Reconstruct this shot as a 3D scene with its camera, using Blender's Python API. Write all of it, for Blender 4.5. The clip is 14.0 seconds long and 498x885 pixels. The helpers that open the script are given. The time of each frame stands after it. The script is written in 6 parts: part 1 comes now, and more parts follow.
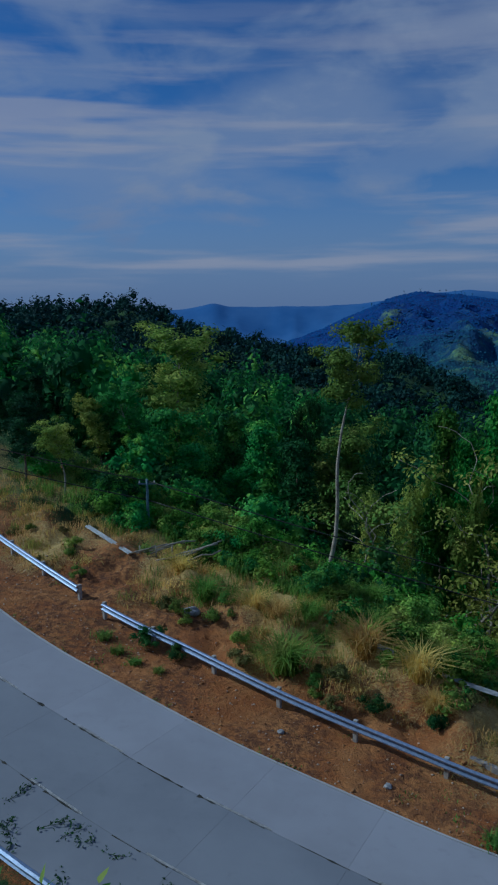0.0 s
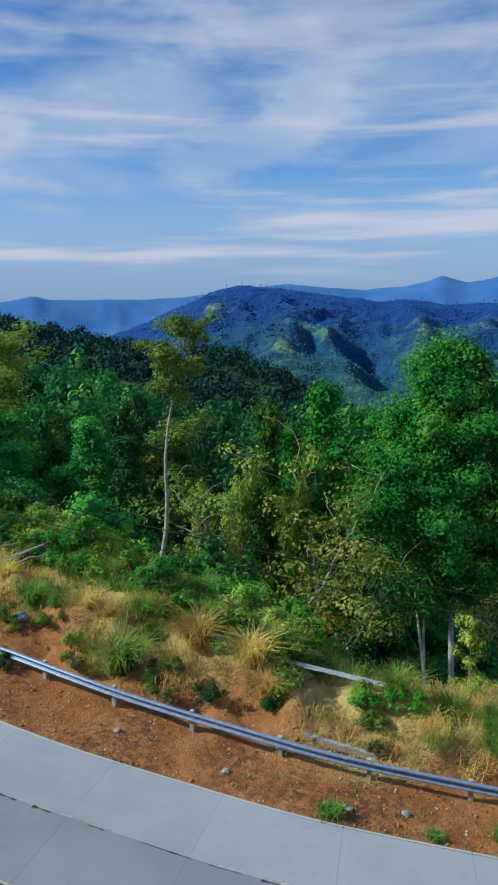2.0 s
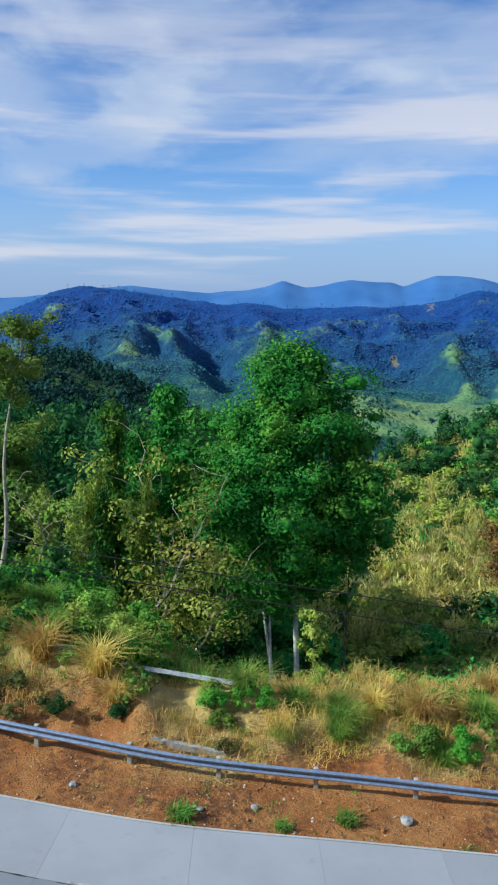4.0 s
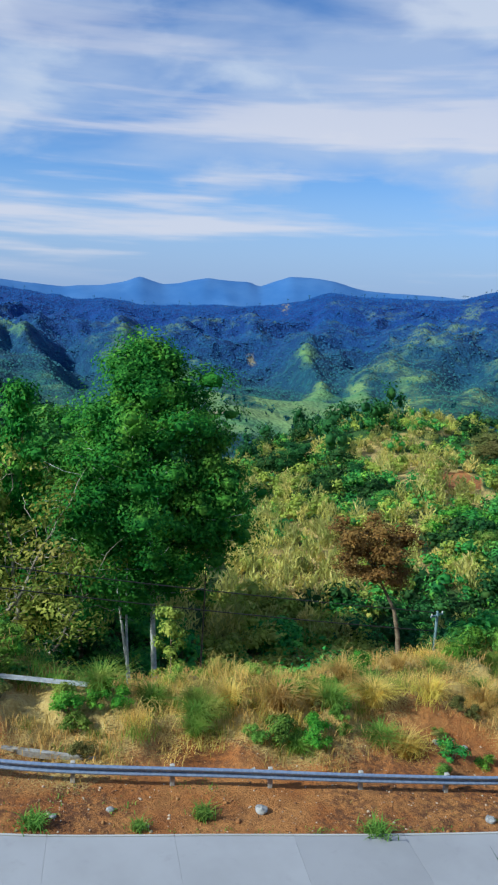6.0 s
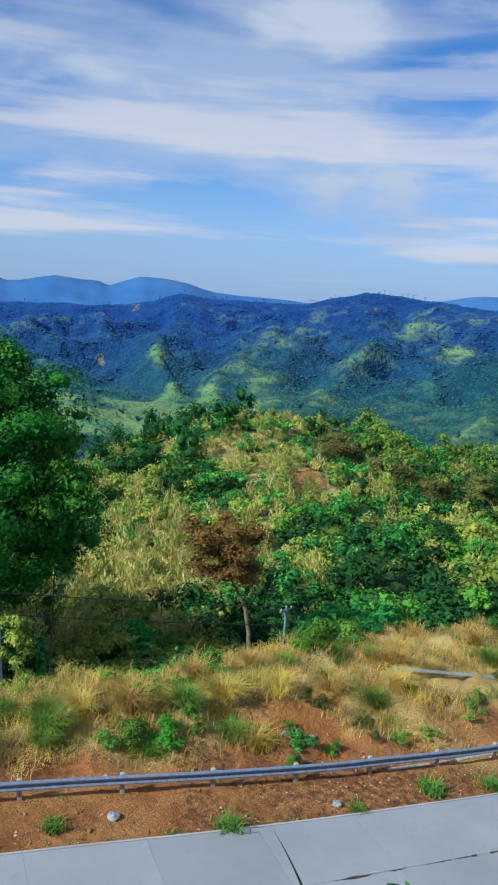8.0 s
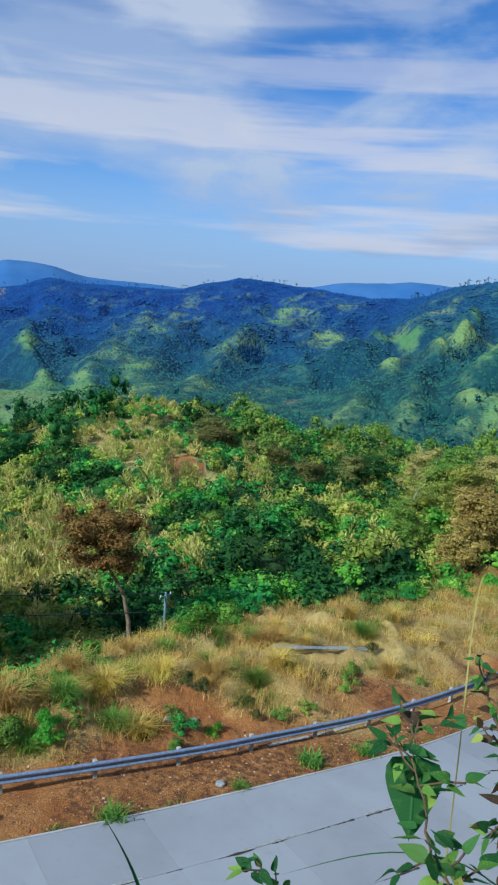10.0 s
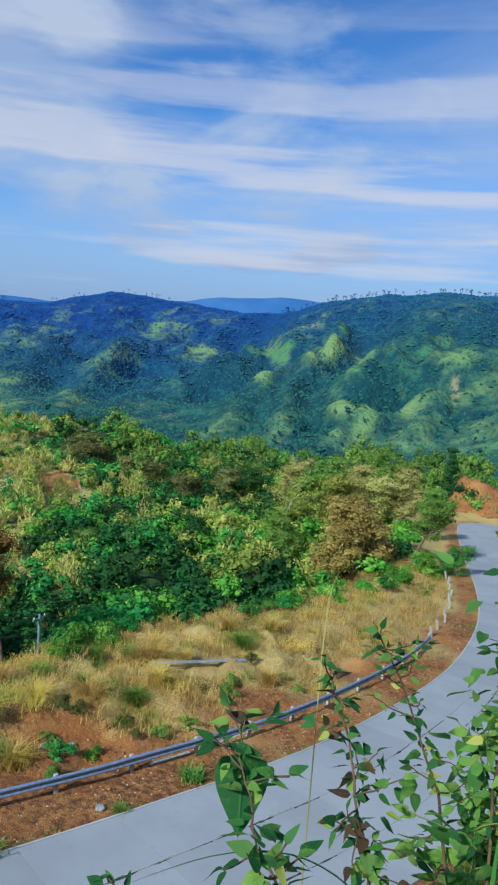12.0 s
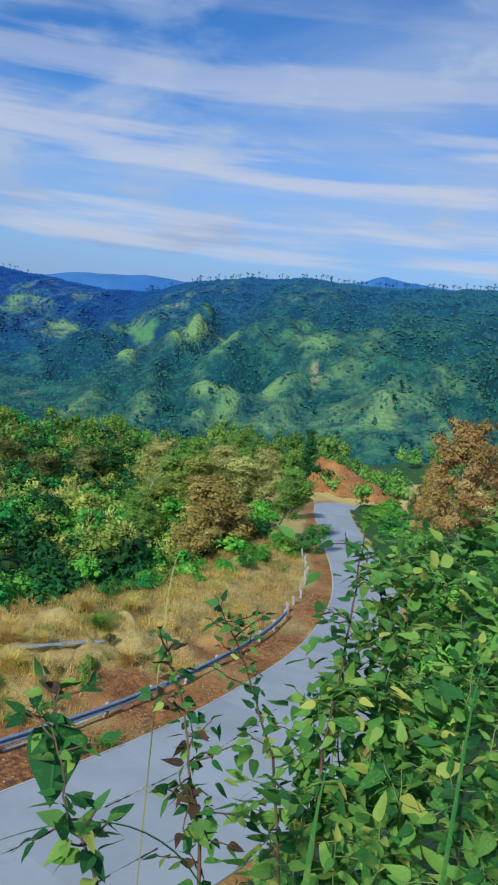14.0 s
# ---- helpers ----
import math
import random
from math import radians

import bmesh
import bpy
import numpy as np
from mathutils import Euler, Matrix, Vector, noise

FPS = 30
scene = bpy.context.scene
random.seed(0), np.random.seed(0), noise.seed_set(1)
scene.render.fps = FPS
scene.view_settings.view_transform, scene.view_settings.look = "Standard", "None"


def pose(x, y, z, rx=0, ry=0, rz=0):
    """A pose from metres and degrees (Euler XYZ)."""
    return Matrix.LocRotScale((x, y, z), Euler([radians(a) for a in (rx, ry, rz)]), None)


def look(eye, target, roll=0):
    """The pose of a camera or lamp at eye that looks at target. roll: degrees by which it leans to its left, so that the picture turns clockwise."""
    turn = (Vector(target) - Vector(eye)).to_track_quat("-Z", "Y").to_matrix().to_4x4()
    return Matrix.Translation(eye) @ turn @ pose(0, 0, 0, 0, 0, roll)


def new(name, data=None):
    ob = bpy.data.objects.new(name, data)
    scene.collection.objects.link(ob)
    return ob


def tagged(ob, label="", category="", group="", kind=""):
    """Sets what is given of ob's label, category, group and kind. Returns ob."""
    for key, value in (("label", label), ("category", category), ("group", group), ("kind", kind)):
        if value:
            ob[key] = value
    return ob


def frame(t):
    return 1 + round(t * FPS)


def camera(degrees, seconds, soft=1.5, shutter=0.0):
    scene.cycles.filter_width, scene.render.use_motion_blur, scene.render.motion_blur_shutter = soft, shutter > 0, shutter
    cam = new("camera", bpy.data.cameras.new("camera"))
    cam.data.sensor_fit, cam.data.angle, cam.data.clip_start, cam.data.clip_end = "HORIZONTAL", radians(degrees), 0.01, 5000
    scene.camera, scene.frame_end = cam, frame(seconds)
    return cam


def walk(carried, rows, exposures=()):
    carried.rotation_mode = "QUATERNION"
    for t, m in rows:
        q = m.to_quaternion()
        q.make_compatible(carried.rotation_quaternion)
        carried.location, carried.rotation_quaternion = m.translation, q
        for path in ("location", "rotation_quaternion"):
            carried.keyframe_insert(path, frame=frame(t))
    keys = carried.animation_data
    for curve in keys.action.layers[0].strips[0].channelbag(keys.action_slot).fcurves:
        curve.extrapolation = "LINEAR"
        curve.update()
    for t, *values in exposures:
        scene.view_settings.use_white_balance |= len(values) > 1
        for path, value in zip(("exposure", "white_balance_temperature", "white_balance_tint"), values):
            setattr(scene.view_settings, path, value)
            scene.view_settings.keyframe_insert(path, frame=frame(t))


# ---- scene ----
# ---------------------------------------------------------------- camera
cam = camera(35.55, 14.0, 2.2)
# seconds, place, yaw, pitch, roll: a phone held out at arm's length and swung round the body
PATH = [
(0.0, -0.001, 0.002, 18.002, 0.00, -9.94, -0.70),
    (0.5, 0.036, -0.001, 18.001, -4.23, -10.26, -0.82),
    (1.0, 0.056, -0.003, 18.000, -6.23, -10.50, -1.03),
    (1.5, 0.079, -0.007, 17.999, -9.00, -10.57, -0.76),
    (2.0, 0.111, -0.013, 17.999, -12.75, -10.54, -0.54),
    (2.5, 0.135, -0.018, 18.000, -15.83, -10.25, -0.28),
    (3.0, 0.159, -0.027, 18.000, -18.56, -10.20, -0.06),
    (3.5, 0.184, -0.036, 17.999, -21.56, -10.27, 0.21),
    (6.0, 0.286, -0.089, 18.001, -34.85, -10.33, 2.31),
    (6.5, 0.310, -0.108, 18.000, -38.43, -10.01, 2.87),
    (7.0, 0.327, -0.122, 18.000, -40.97, -9.78, 3.19),
    (7.5, 0.345, -0.138, 18.000, -43.52, -9.67, 3.45),
    (10.0, 0.421, -0.211, 17.999, -55.15, -10.19, 3.87),
    (10.5, 0.429, -0.230, 18.000, -57.91, -9.96, 3.76),
    (11.0, 0.433, -0.247, 18.002, -59.95, -9.46, 3.85),
    (11.5, 0.437, -0.262, 18.001, -62.10, -9.04, 4.02),
    (12.0, 0.439, -0.281, 18.001, -64.30, -8.55, 4.13),
    (12.5, 0.449, -0.302, 17.996, -66.66, -8.63, 4.48),
    (13.0, 0.448, -0.299, 17.994, -67.10, -9.16, 4.99),
    (13.5, 0.450, -0.314, 17.994, -70.91, -9.01, 6.08),
    (14.0, 0.458, -0.337, 17.990, -74.62, -9.08, 6.43),
]
EXPOSURES = [(0.0, -1.27, 4700, 0), (0.5, -0.92, 4850, -2), (1.0, -0.6, 5050, -3), (1.5, -0.3, 5250, -3), (2.0, -0.03, 5500, -2), (2.5, 0.2, 5570, -2), (7.5, 0.13, 5540, -2), (10.0, 0.0, 5310, -2), (12.5, -0.01, 5280, -2), (13.4, 0.03, 5300, -2), (14.0, -0.09, 5240, -2)]
walk(cam, [(t, pose(x, y, z, 90 + p, 0, w) @ pose(0, 0, 0, 0, 0, r)) for t, x, y, z, w, p, r in PATH], EXPOSURES)

# ---------------------------------------------------------------- sky and sun
SUN_AZ, SUN_EL = 80.0, 36.0          # degrees to the left of +y, degrees up


def sky():
    world = bpy.data.worlds.new("world")
    scene.world = world
    world.use_nodes = True
    nt = world.node_tree
    nt.nodes.clear()
    N, L = nt.nodes.new, nt.links.new

    def math_(op, a, b=None, c=None):
        n = N("ShaderNodeMath")
        n.operation = op
        for i, v in enumerate((a, b, c)):
            if v is None:
                continue
            if isinstance(v, (int, float)):
                n.inputs[i].default_value = v
            else:
                L(v, n.inputs[i])
        return n.outputs[0]

    co = N("ShaderNodeTexCoord").outputs["Generated"]
    sep = N("ShaderNodeSeparateXYZ")
    L(co, sep.inputs[0])
    up = math_("MAXIMUM", sep.outputs[2], 0.0)
    def layer(flatness, wide, scale, detail, rough, shift, lo, hi, warp):
        """A sheet of cloud, drawn out along the horizon."""
        cx = N("ShaderNodeCombineXYZ")
        L(math_("MULTIPLY_ADD", sep.outputs[0], wide, shift), cx.inputs[0])
        L(math_("MULTIPLY_ADD", sep.outputs[1], wide, shift * 0.7), cx.inputs[1])
        L(math_("MULTIPLY", math_("POWER", up, 0.8), flatness), cx.inputs[2])
        nz = N("ShaderNodeTexNoise")
        nz.inputs["Scale"].default_value = scale
        nz.inputs["Detail"].default_value = detail
        nz.inputs["Roughness"].default_value = rough
        nz.inputs["Distortion"].default_value = warp
        L(cx.outputs[0], nz.inputs["Vector"])
        mr = N("ShaderNodeMapRange")
        mr.interpolation_type = "SMOOTHSTEP"
        mr.inputs["From Min"].default_value = lo
        mr.inputs["From Max"].default_value = hi
        L(nz.outputs["Fac"], mr.inputs["Value"])
        return mr.outputs[0]

    # soft sheets of high cloud, and ragged brighter puffs
    broad = layer(7.0, 2.0, 1.15, 6.0, 0.48, 4.3, 0.36, 0.63, 0.4)
    fine = layer(9.5, 4.2, 1.25, 7.0, 0.52, 1.7, 0.49, 0.66, 0.3)
    cover = math_("MINIMUM", math_("ADD", math_("MULTIPLY", broad, 0.62), math_("MULTIPLY", fine, 0.46)), 0.96)
    lift = N("ShaderNodeMapRange")
    lift.interpolation_type = "SMOOTHSTEP"
    lift.inputs["From Min"].default_value, lift.inputs["From Max"].default_value = 0.0, 0.06
    L(up, lift.inputs["Value"])
    cover = math_("MULTIPLY", cover, lift.outputs[0])
    low = N("ShaderNodeMapRange")
    low.interpolation_type = "SMOOTHSTEP"
    low.inputs["From Min"].default_value, low.inputs["From Max"].default_value = 0.0, 0.2
    low.inputs["To Min"].default_value, low.inputs["To Max"].default_value = 0.85, 0.0
    L(up, low.inputs["Value"])
    cover = math_("MAXIMUM", cover, low.outputs[0])
    # long thin bands low over the horizon, warmed by the evening
    flat = N("ShaderNodeCombineXYZ")
    L(math_("MULTIPLY", sep.outputs[0], 2.0), flat.inputs[0])
    L(math_("MULTIPLY", sep.outputs[1], 2.0), flat.inputs[1])
    L(math_("MULTIPLY", sep.outputs[2], 25.0), flat.inputs[2])
    bn = N("ShaderNodeTexNoise")
    bn.inputs["Scale"].default_value, bn.inputs["Detail"].default_value, bn.inputs["Roughness"].default_value = 1.25, 6.0, 0.5
    L(flat.outputs[0], bn.inputs["Vector"])

    def soft(v, lo, hi, a=0.0, b=1.0):
        n = N("ShaderNodeMapRange")
        n.interpolation_type = "SMOOTHSTEP"
        for k, x in (("From Min", lo), ("From Max", hi), ("To Min", a), ("To Max", b)):
            n.inputs[k].default_value = x
        L(v, n.inputs["Value"])
        return n.outputs[0]

    bands = math_("MULTIPLY", soft(bn.outputs["Fac"], 0.46, 0.64), math_("MULTIPLY", soft(up, 0.012, 0.05), soft(up, 0.16, 0.42, 1.0, 0.0)))
    bands = math_("MULTIPLY", bands, 0.7)

    atmos = N("ShaderNodeTexSky")
    atmos.sky_type = "NISHITA"
    atmos.sun_disc = False
    atmos.sun_elevation, atmos.sun_rotation = radians(SUN_EL), radians(-SUN_AZ)
    atmos.altitude, atmos.air_density, atmos.dust_density, atmos.ozone_density = 300, 1.0, 0.0, 5.0
    clear = N("ShaderNodeBackground")
    clear.inputs["Strength"].default_value = 0.10
    deep = N("ShaderNodeMix")
    deep.data_type, deep.blend_type = "RGBA", "MULTIPLY"
    deep.inputs["Factor"].default_value = 1.0
    deep.inputs["B"].default_value = (0.70, 0.86, 1.10, 1)
    L(atmos.outputs[0], deep.inputs["A"])
    L(deep.outputs["Result"], clear.inputs[0])
    # cloud colour: violet-grey high up, warmer towards the horizon
    ramp = N("ShaderNodeMix")
    ramp.data_type = "RGBA"
    mr = N("ShaderNodeMapRange")
    mr.inputs["From Max"].default_value = 0.16
    L(up, mr.inputs["Value"])
    L(mr.outputs[0], ramp.inputs["Factor"])
    ramp.inputs["A"].default_value = (0.36, 0.43, 0.68, 1)
    ramp.inputs["B"].default_value = (0.68, 0.69, 0.82, 1)
    cloud = N("ShaderNodeBackground")
    cloud.inputs["Strength"].default_value = 0.77
    L(ramp.outputs["Result"], cloud.inputs[0])
    mix = N("ShaderNodeMixShader")
    L(cover, mix.inputs[0])
    L(clear.outputs[0], mix.inputs[1])
    L(cloud.outputs[0], mix.inputs[2])
    warm = N("ShaderNodeBackground")
    warm.inputs[0].default_value, warm.inputs["Strength"].default_value = (0.92, 0.79, 0.80, 1), 0.80
    last = N("ShaderNodeMixShader")
    L(bands, last.inputs[0])
    L(mix.outputs[0], last.inputs[1])
    L(warm.outputs[0], last.inputs[2])
    out = N("ShaderNodeOutputWorld")
    L(last.outputs[0], out.inputs[0])


sky()
sun = new("sun", bpy.data.lights.new("sun", "SUN"))
sun.data.energy, sun.data.angle, sun.data.color = 4.8, radians(3), (1.0, 0.93, 0.80)
a, e = radians(SUN_AZ), radians(SUN_EL)
sun.matrix_world = look((-math.sin(a) * math.cos(e) * 100, math.cos(a) * math.cos(e) * 100, math.sin(e) * 100 + 18), (0, 0, 18))

# ---------------------------------------------------------------- materials


class Mat:
    """A node material with short helpers."""

    def __init__(self, name, rough=0.8):
        self.m = bpy.data.materials.new(name)
        self.m.use_nodes = True
        self.nt = self.m.node_tree
        self.bsdf = self.nt.nodes["Principled BSDF"]
        self.bsdf.inputs["Roughness"].default_value = rough
        self.bsdf.inputs["Specular IOR Level"].default_value = 0.3
        self.out = self.nt.nodes["Material Output"]

    def put(self, v, sock):
        if isinstance(v, (int, float)):
            sock.default_value = v
        elif isinstance(v, tuple):
            sock.default_value = (*v, 1) if len(v) == 3 else v
        else:
            self.nt.links.new(v, sock)

    def node(self, kind, **ins):
        n = self.nt.nodes.new("ShaderNode" + kind)
        for k, v in ins.items():
            self.put(v, n.inputs[k.replace("_", " ")])
        return n

    def pos(self):
        return self.node("NewGeometry").outputs["Position"]

    def obj(self):
        return self.node("TexCoord").outputs["Object"]

    def noise(self, scale, detail=4.0, rough=0.55, co=None, warp=0.0):
        n = self.node("TexNoise", Scale=scale, Detail=detail, Roughness=rough, Distortion=warp)
        self.nt.links.new(co if co is not None else self.pos(), n.inputs["Vector"])
        return n.outputs["Fac"]

    def voronoi(self, scale, co=None, out="Distance"):
        n = self.node("TexVoronoi", Scale=scale)
        self.nt.links.new(co if co is not None else self.pos(), n.inputs["Vector"])
        return n.outputs[out]

    def ramp(self, v, lo, hi, a=0.0, b=1.0):
        n = self.node("MapRange", Value=v)
        n.interpolation_type = "SMOOTHSTEP"
        for k, x in (("From Min", lo), ("From Max", hi), ("To Min", a), ("To Max", b)):
            n.inputs[k].default_value = x
        return n.outputs[0]

    def mix(self, f, a, b):
        n = self.node("Mix")
        n.data_type = "RGBA"
        self.put(f, n.inputs[0])
        self.put(a, n.inputs[6])
        self.put(b, n.inputs[7])
        return n.outputs[2]

    def calc(self, op, a, b=0.0):
        n = self.node("Math")
        n.operation = op
        self.put(a, n.inputs[0])
        self.put(b, n.inputs[1])
        return n.outputs[0]

    def reach(self):
        """Metres from the middle of the place."""
        n = self.node("VectorMath")
        n.operation = "LENGTH"
        self.nt.links.new(self.pos(), n.inputs[0])
        return n.outputs["Value"]

    def colour(self, v):
        self.put(v, self.bsdf.inputs["Base Color"])
        return self

    def bump(self, h, strength=0.5, dist=0.05):
        n = self.node("Bump", Strength=strength, Distance=dist, Height=h)
        self.nt.links.new(n.outputs[0], self.bsdf.inputs["Normal"])
        return self


def leaf_mat(name, a, b, c, thin=0.3, rough=0.75):
    """Foliage: three tones picked leaf by leaf, with light let through."""
    m = Mat(name, rough)
    m.bsdf.inputs["Specular IOR Level"].default_value = 0.12
    g = m.node("NewGeometry")
    rnd = g.outputs["Random Per Island"]
    tone = m.mix(m.ramp(rnd, -0.1, 1.1), a, b)
    tone = m.mix(m.ramp(m.noise(0.35, 3.0), 0.5, 0.72), tone, c)
    info = m.node("ObjectInfo").outputs["Random"]
    plant = m.node("Attribute")
    plant.attribute_name = "tone"                       # one value for each plant of a thicket
    value = m.calc("ADD", m.ramp(info, 0.0, 1.0, 0.82, 1.2), m.calc("MULTIPLY", plant.outputs["Fac"], 0.42))
    hue = m.calc("ADD", m.ramp(info, 0.0, 1.0, 0.485, 0.515), m.calc("MULTIPLY", plant.outputs["Fac"], -0.022))
    hs = m.node("HueSaturation", Saturation=1.0, Color=tone, Value=value, Hue=hue)
    m.colour(hs.outputs[0])
    tr = m.node("BsdfTranslucent", Color=hs.outputs[0])
    mx = m.node("MixShader", Fac=thin)
    m.nt.links.new(m.bsdf.outputs[0], mx.inputs[1])
    m.nt.links.new(tr.outputs[0], mx.inputs[2])
    m.nt.links.new(mx.outputs[0], m.out.inputs["Surface"])
    return m.m


def bark_mat(name, a, b):
    m = Mat(name, 0.9)
    co = m.obj()
    n = m.noise(3.0, 6.0, 0.65, co)
    m.colour(m.mix(m.ramp(n, 0.35, 0.65), a, b)).bump(n, 0.7, 0.05)
    return m.m


LEAF_GREEN = leaf_mat("broadleaf_green", (0.046, 0.185, 0.046), (0.118, 0.358, 0.061), (0.292, 0.505, 0.067))
LEAF_BIG = leaf_mat("deep_green_crown_leaves", (0.029, 0.127, 0.022), (0.083, 0.253, 0.029), (0.185, 0.370, 0.044))
# a darkened green: shade on the uphill trees is painted into the leaves
LEAF_SHADED = leaf_mat("painted_shade_forest_leaves", (0.011, 0.049, 0.019), (0.028, 0.092, 0.028), (0.049, 0.119, 0.032))
LEAF_LIME = leaf_mat("lime_feathery_leaves", (0.175, 0.336, 0.053), (0.404, 0.566, 0.095), (0.566, 0.647, 0.136))
LEAF_DARK = leaf_mat("dark_green_leaves", (0.021, 0.082, 0.026), (0.046, 0.146, 0.036), (0.073, 0.174, 0.036))
LEAF_BRIGHT = leaf_mat("bright_green_leaves", (0.079, 0.246, 0.030), (0.187, 0.413, 0.044), (0.276, 0.452, 0.059))
LEAF_YELLOW = leaf_mat("yellow_green_leaves", (0.202, 0.268, 0.041), (0.385, 0.427, 0.076), (0.503, 0.468, 0.117))
LEAF_GOLD = leaf_mat("golden_brown_leaves", (0.25, 0.20, 0.05), (0.50, 0.38, 0.10), (0.56, 0.46, 0.14))
# the bluish cast of distance is put into the ridge leaf colours
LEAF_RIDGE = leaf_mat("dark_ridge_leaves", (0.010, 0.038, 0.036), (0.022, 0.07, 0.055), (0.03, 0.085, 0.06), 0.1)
LEAF_OLIVE = leaf_mat("olive_leaves", (0.110, 0.232, 0.038), (0.220, 0.347, 0.058), (0.309, 0.373, 0.077))
STEEL_PALE_TONES = ((0.50, 0.53, 0.56), (0.66, 0.68, 0.70))
LEAF_RUST = leaf_mat("rusty_golden_needles", (0.317, 0.202, 0.058), (0.504, 0.331, 0.108), (0.518, 0.389, 0.144))
LEAF_UMBER = leaf_mat("brownish_green_leaves", (0.112, 0.125, 0.037), (0.213, 0.213, 0.062), (0.300, 0.263, 0.088))
LEAF_BROWN = leaf_mat("dry_brown_leaves", (0.10, 0.055, 0.022), (0.24, 0.125, 0.04), (0.38, 0.20, 0.06))
LEAF_CANE = leaf_mat("straw_yellow_cane", (0.517, 0.539, 0.132), (0.814, 0.781, 0.264), (0.594, 0.682, 0.176), 0.45)
LEAF_PALE = leaf_mat("pale_golden_leaves", (0.30, 0.29, 0.08), (0.50, 0.44, 0.14), (0.58, 0.50, 0.18))
GRASS_DRY = leaf_mat("dry_grass", (0.575, 0.402, 0.115), (0.782, 0.586, 0.196), (0.690, 0.540, 0.115), 0.5)
GRASS_GREEN = leaf_mat("green_grass", (0.14, 0.28, 0.04), (0.30, 0.42, 0.08), (0.42, 0.42, 0.10), 0.5)
# blue in these leaf tones stands for haze over valley and mountains
MOUNTAIN_TREES = leaf_mat("hazed_mountain_tree_crowns", (0.012, 0.07, 0.11), (0.028, 0.12, 0.14), (0.04, 0.15, 0.12), 0.1)
BARK = bark_mat("grey_brown_bark", (0.10, 0.075, 0.05), (0.24, 0.19, 0.13))
BARK_PALE = bark_mat("pale_bark", (0.26, 0.22, 0.16), (0.48, 0.43, 0.34))
BARK_WHITE = bark_mat("smooth_whitish_bark", (0.50, 0.50, 0.48), (0.74, 0.74, 0.72))


def ground_mat():
    m = Mat("earth_and_grass", 0.95)
    cov = m.node("Attribute")
    cov.attribute_name = "cover"
    sep = m.node("SeparateColor")
    m.nt.links.new(cov.outputs["Color"], sep.inputs[0])
    soil, dry, green = sep.outputs[0], sep.outputs[1], sep.outputs[2]
    n1, n2, n3 = m.noise(0.45, 5.0, 0.6), m.noise(2.8, 6.0, 0.7), m.noise(11.0, 5.0, 0.7)
    earth = m.mix(m.ramp(n1, 0.35, 0.65), (0.38, 0.138, 0.036), (0.51, 0.232, 0.072))
    damp = m.calc("MULTIPLY", m.ramp(n2, 0.35, 0.62), m.ramp(m.noise(0.16, 4.0, 0.6, None, 0.6), 0.38, 0.58, 0.25, 1.0))
    earth = m.mix(damp, earth, (0.14, 0.06, 0.027))
    earth = m.mix(m.ramp(n3, 0.60, 0.78), earth, (0.62, 0.44, 0.27))
    grass = m.mix(m.ramp(n2, 0.3, 0.7), (0.46, 0.32, 0.10), (0.60, 0.45, 0.17))
    # green growth, its colour darkened to stand for shade between shrubs
    shaded_green = m.mix(m.ramp(n2, 0.3, 0.7), (0.02, 0.06, 0.015), (0.055, 0.12, 0.025))
    edge = m.ramp(n3, 0.25, 0.75, -0.25, 0.25)
    c = m.mix(m.ramp(m.calc("ADD", dry, edge), 0.3, 0.7), earth, grass)
    c = m.mix(m.ramp(m.calc("ADD", green, edge), 0.3, 0.7), c, shaded_green)
    m.colour(c)
    m.bump(m.calc("ADD", m.calc("MULTIPLY", n2, 0.7), m.calc("MULTIPLY", n3, 0.3)), 1.0, 0.25)
    return m.m


def mountain_mat():
    """Forest on the outer slopes: blue-green canopy, bluer with distance as painted haze, paler grass on spurs, bare
    earth scars.
    """
    m = Mat("hazed_mountain_forest", 0.95)
    cov = m.node("Attribute")
    cov.attribute_name = "cover"
    sep = m.node("SeparateColor")
    m.nt.links.new(cov.outputs["Color"], sep.inputs[0])
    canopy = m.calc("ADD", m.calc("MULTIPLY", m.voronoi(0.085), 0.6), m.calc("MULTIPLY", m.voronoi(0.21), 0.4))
    patch = m.noise(0.006, 5.0, 0.6)
    small = m.noise(0.03, 5.0, 0.65)
    # distance adds blue to both tones: haze put into the forest colour
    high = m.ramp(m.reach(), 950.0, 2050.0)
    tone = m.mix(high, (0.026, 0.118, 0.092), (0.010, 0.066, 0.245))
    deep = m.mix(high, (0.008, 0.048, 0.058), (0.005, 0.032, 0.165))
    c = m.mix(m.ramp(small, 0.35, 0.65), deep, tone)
    # gaps between crowns are darkened in the colour, where the bump sinks
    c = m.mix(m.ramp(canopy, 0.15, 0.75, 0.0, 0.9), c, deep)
    lit = m.calc("ADD", sep.outputs[1], m.ramp(patch, 0.3, 0.7, -0.12, 0.12))
    lit = m.calc("ADD", lit, m.ramp(small, 0.3, 0.7, -0.18, 0.18))
    c = m.mix(m.ramp(lit, 0.22, 0.85), c, m.mix(m.ramp(patch, 0.35, 0.65), (0.085, 0.21, 0.085), (0.19, 0.28, 0.10)))
    c = m.mix(m.ramp(m.calc("ADD", sep.outputs[0], m.ramp(small, 0.3, 0.7, -0.15, 0.15)), 0.22, 0.6), c, (0.27, 0.23, 0.13))
    m.colour(c)
    m.bump(m.calc("SUBTRACT", 1.0, canopy), 1.0, 5.0)
    return m.m


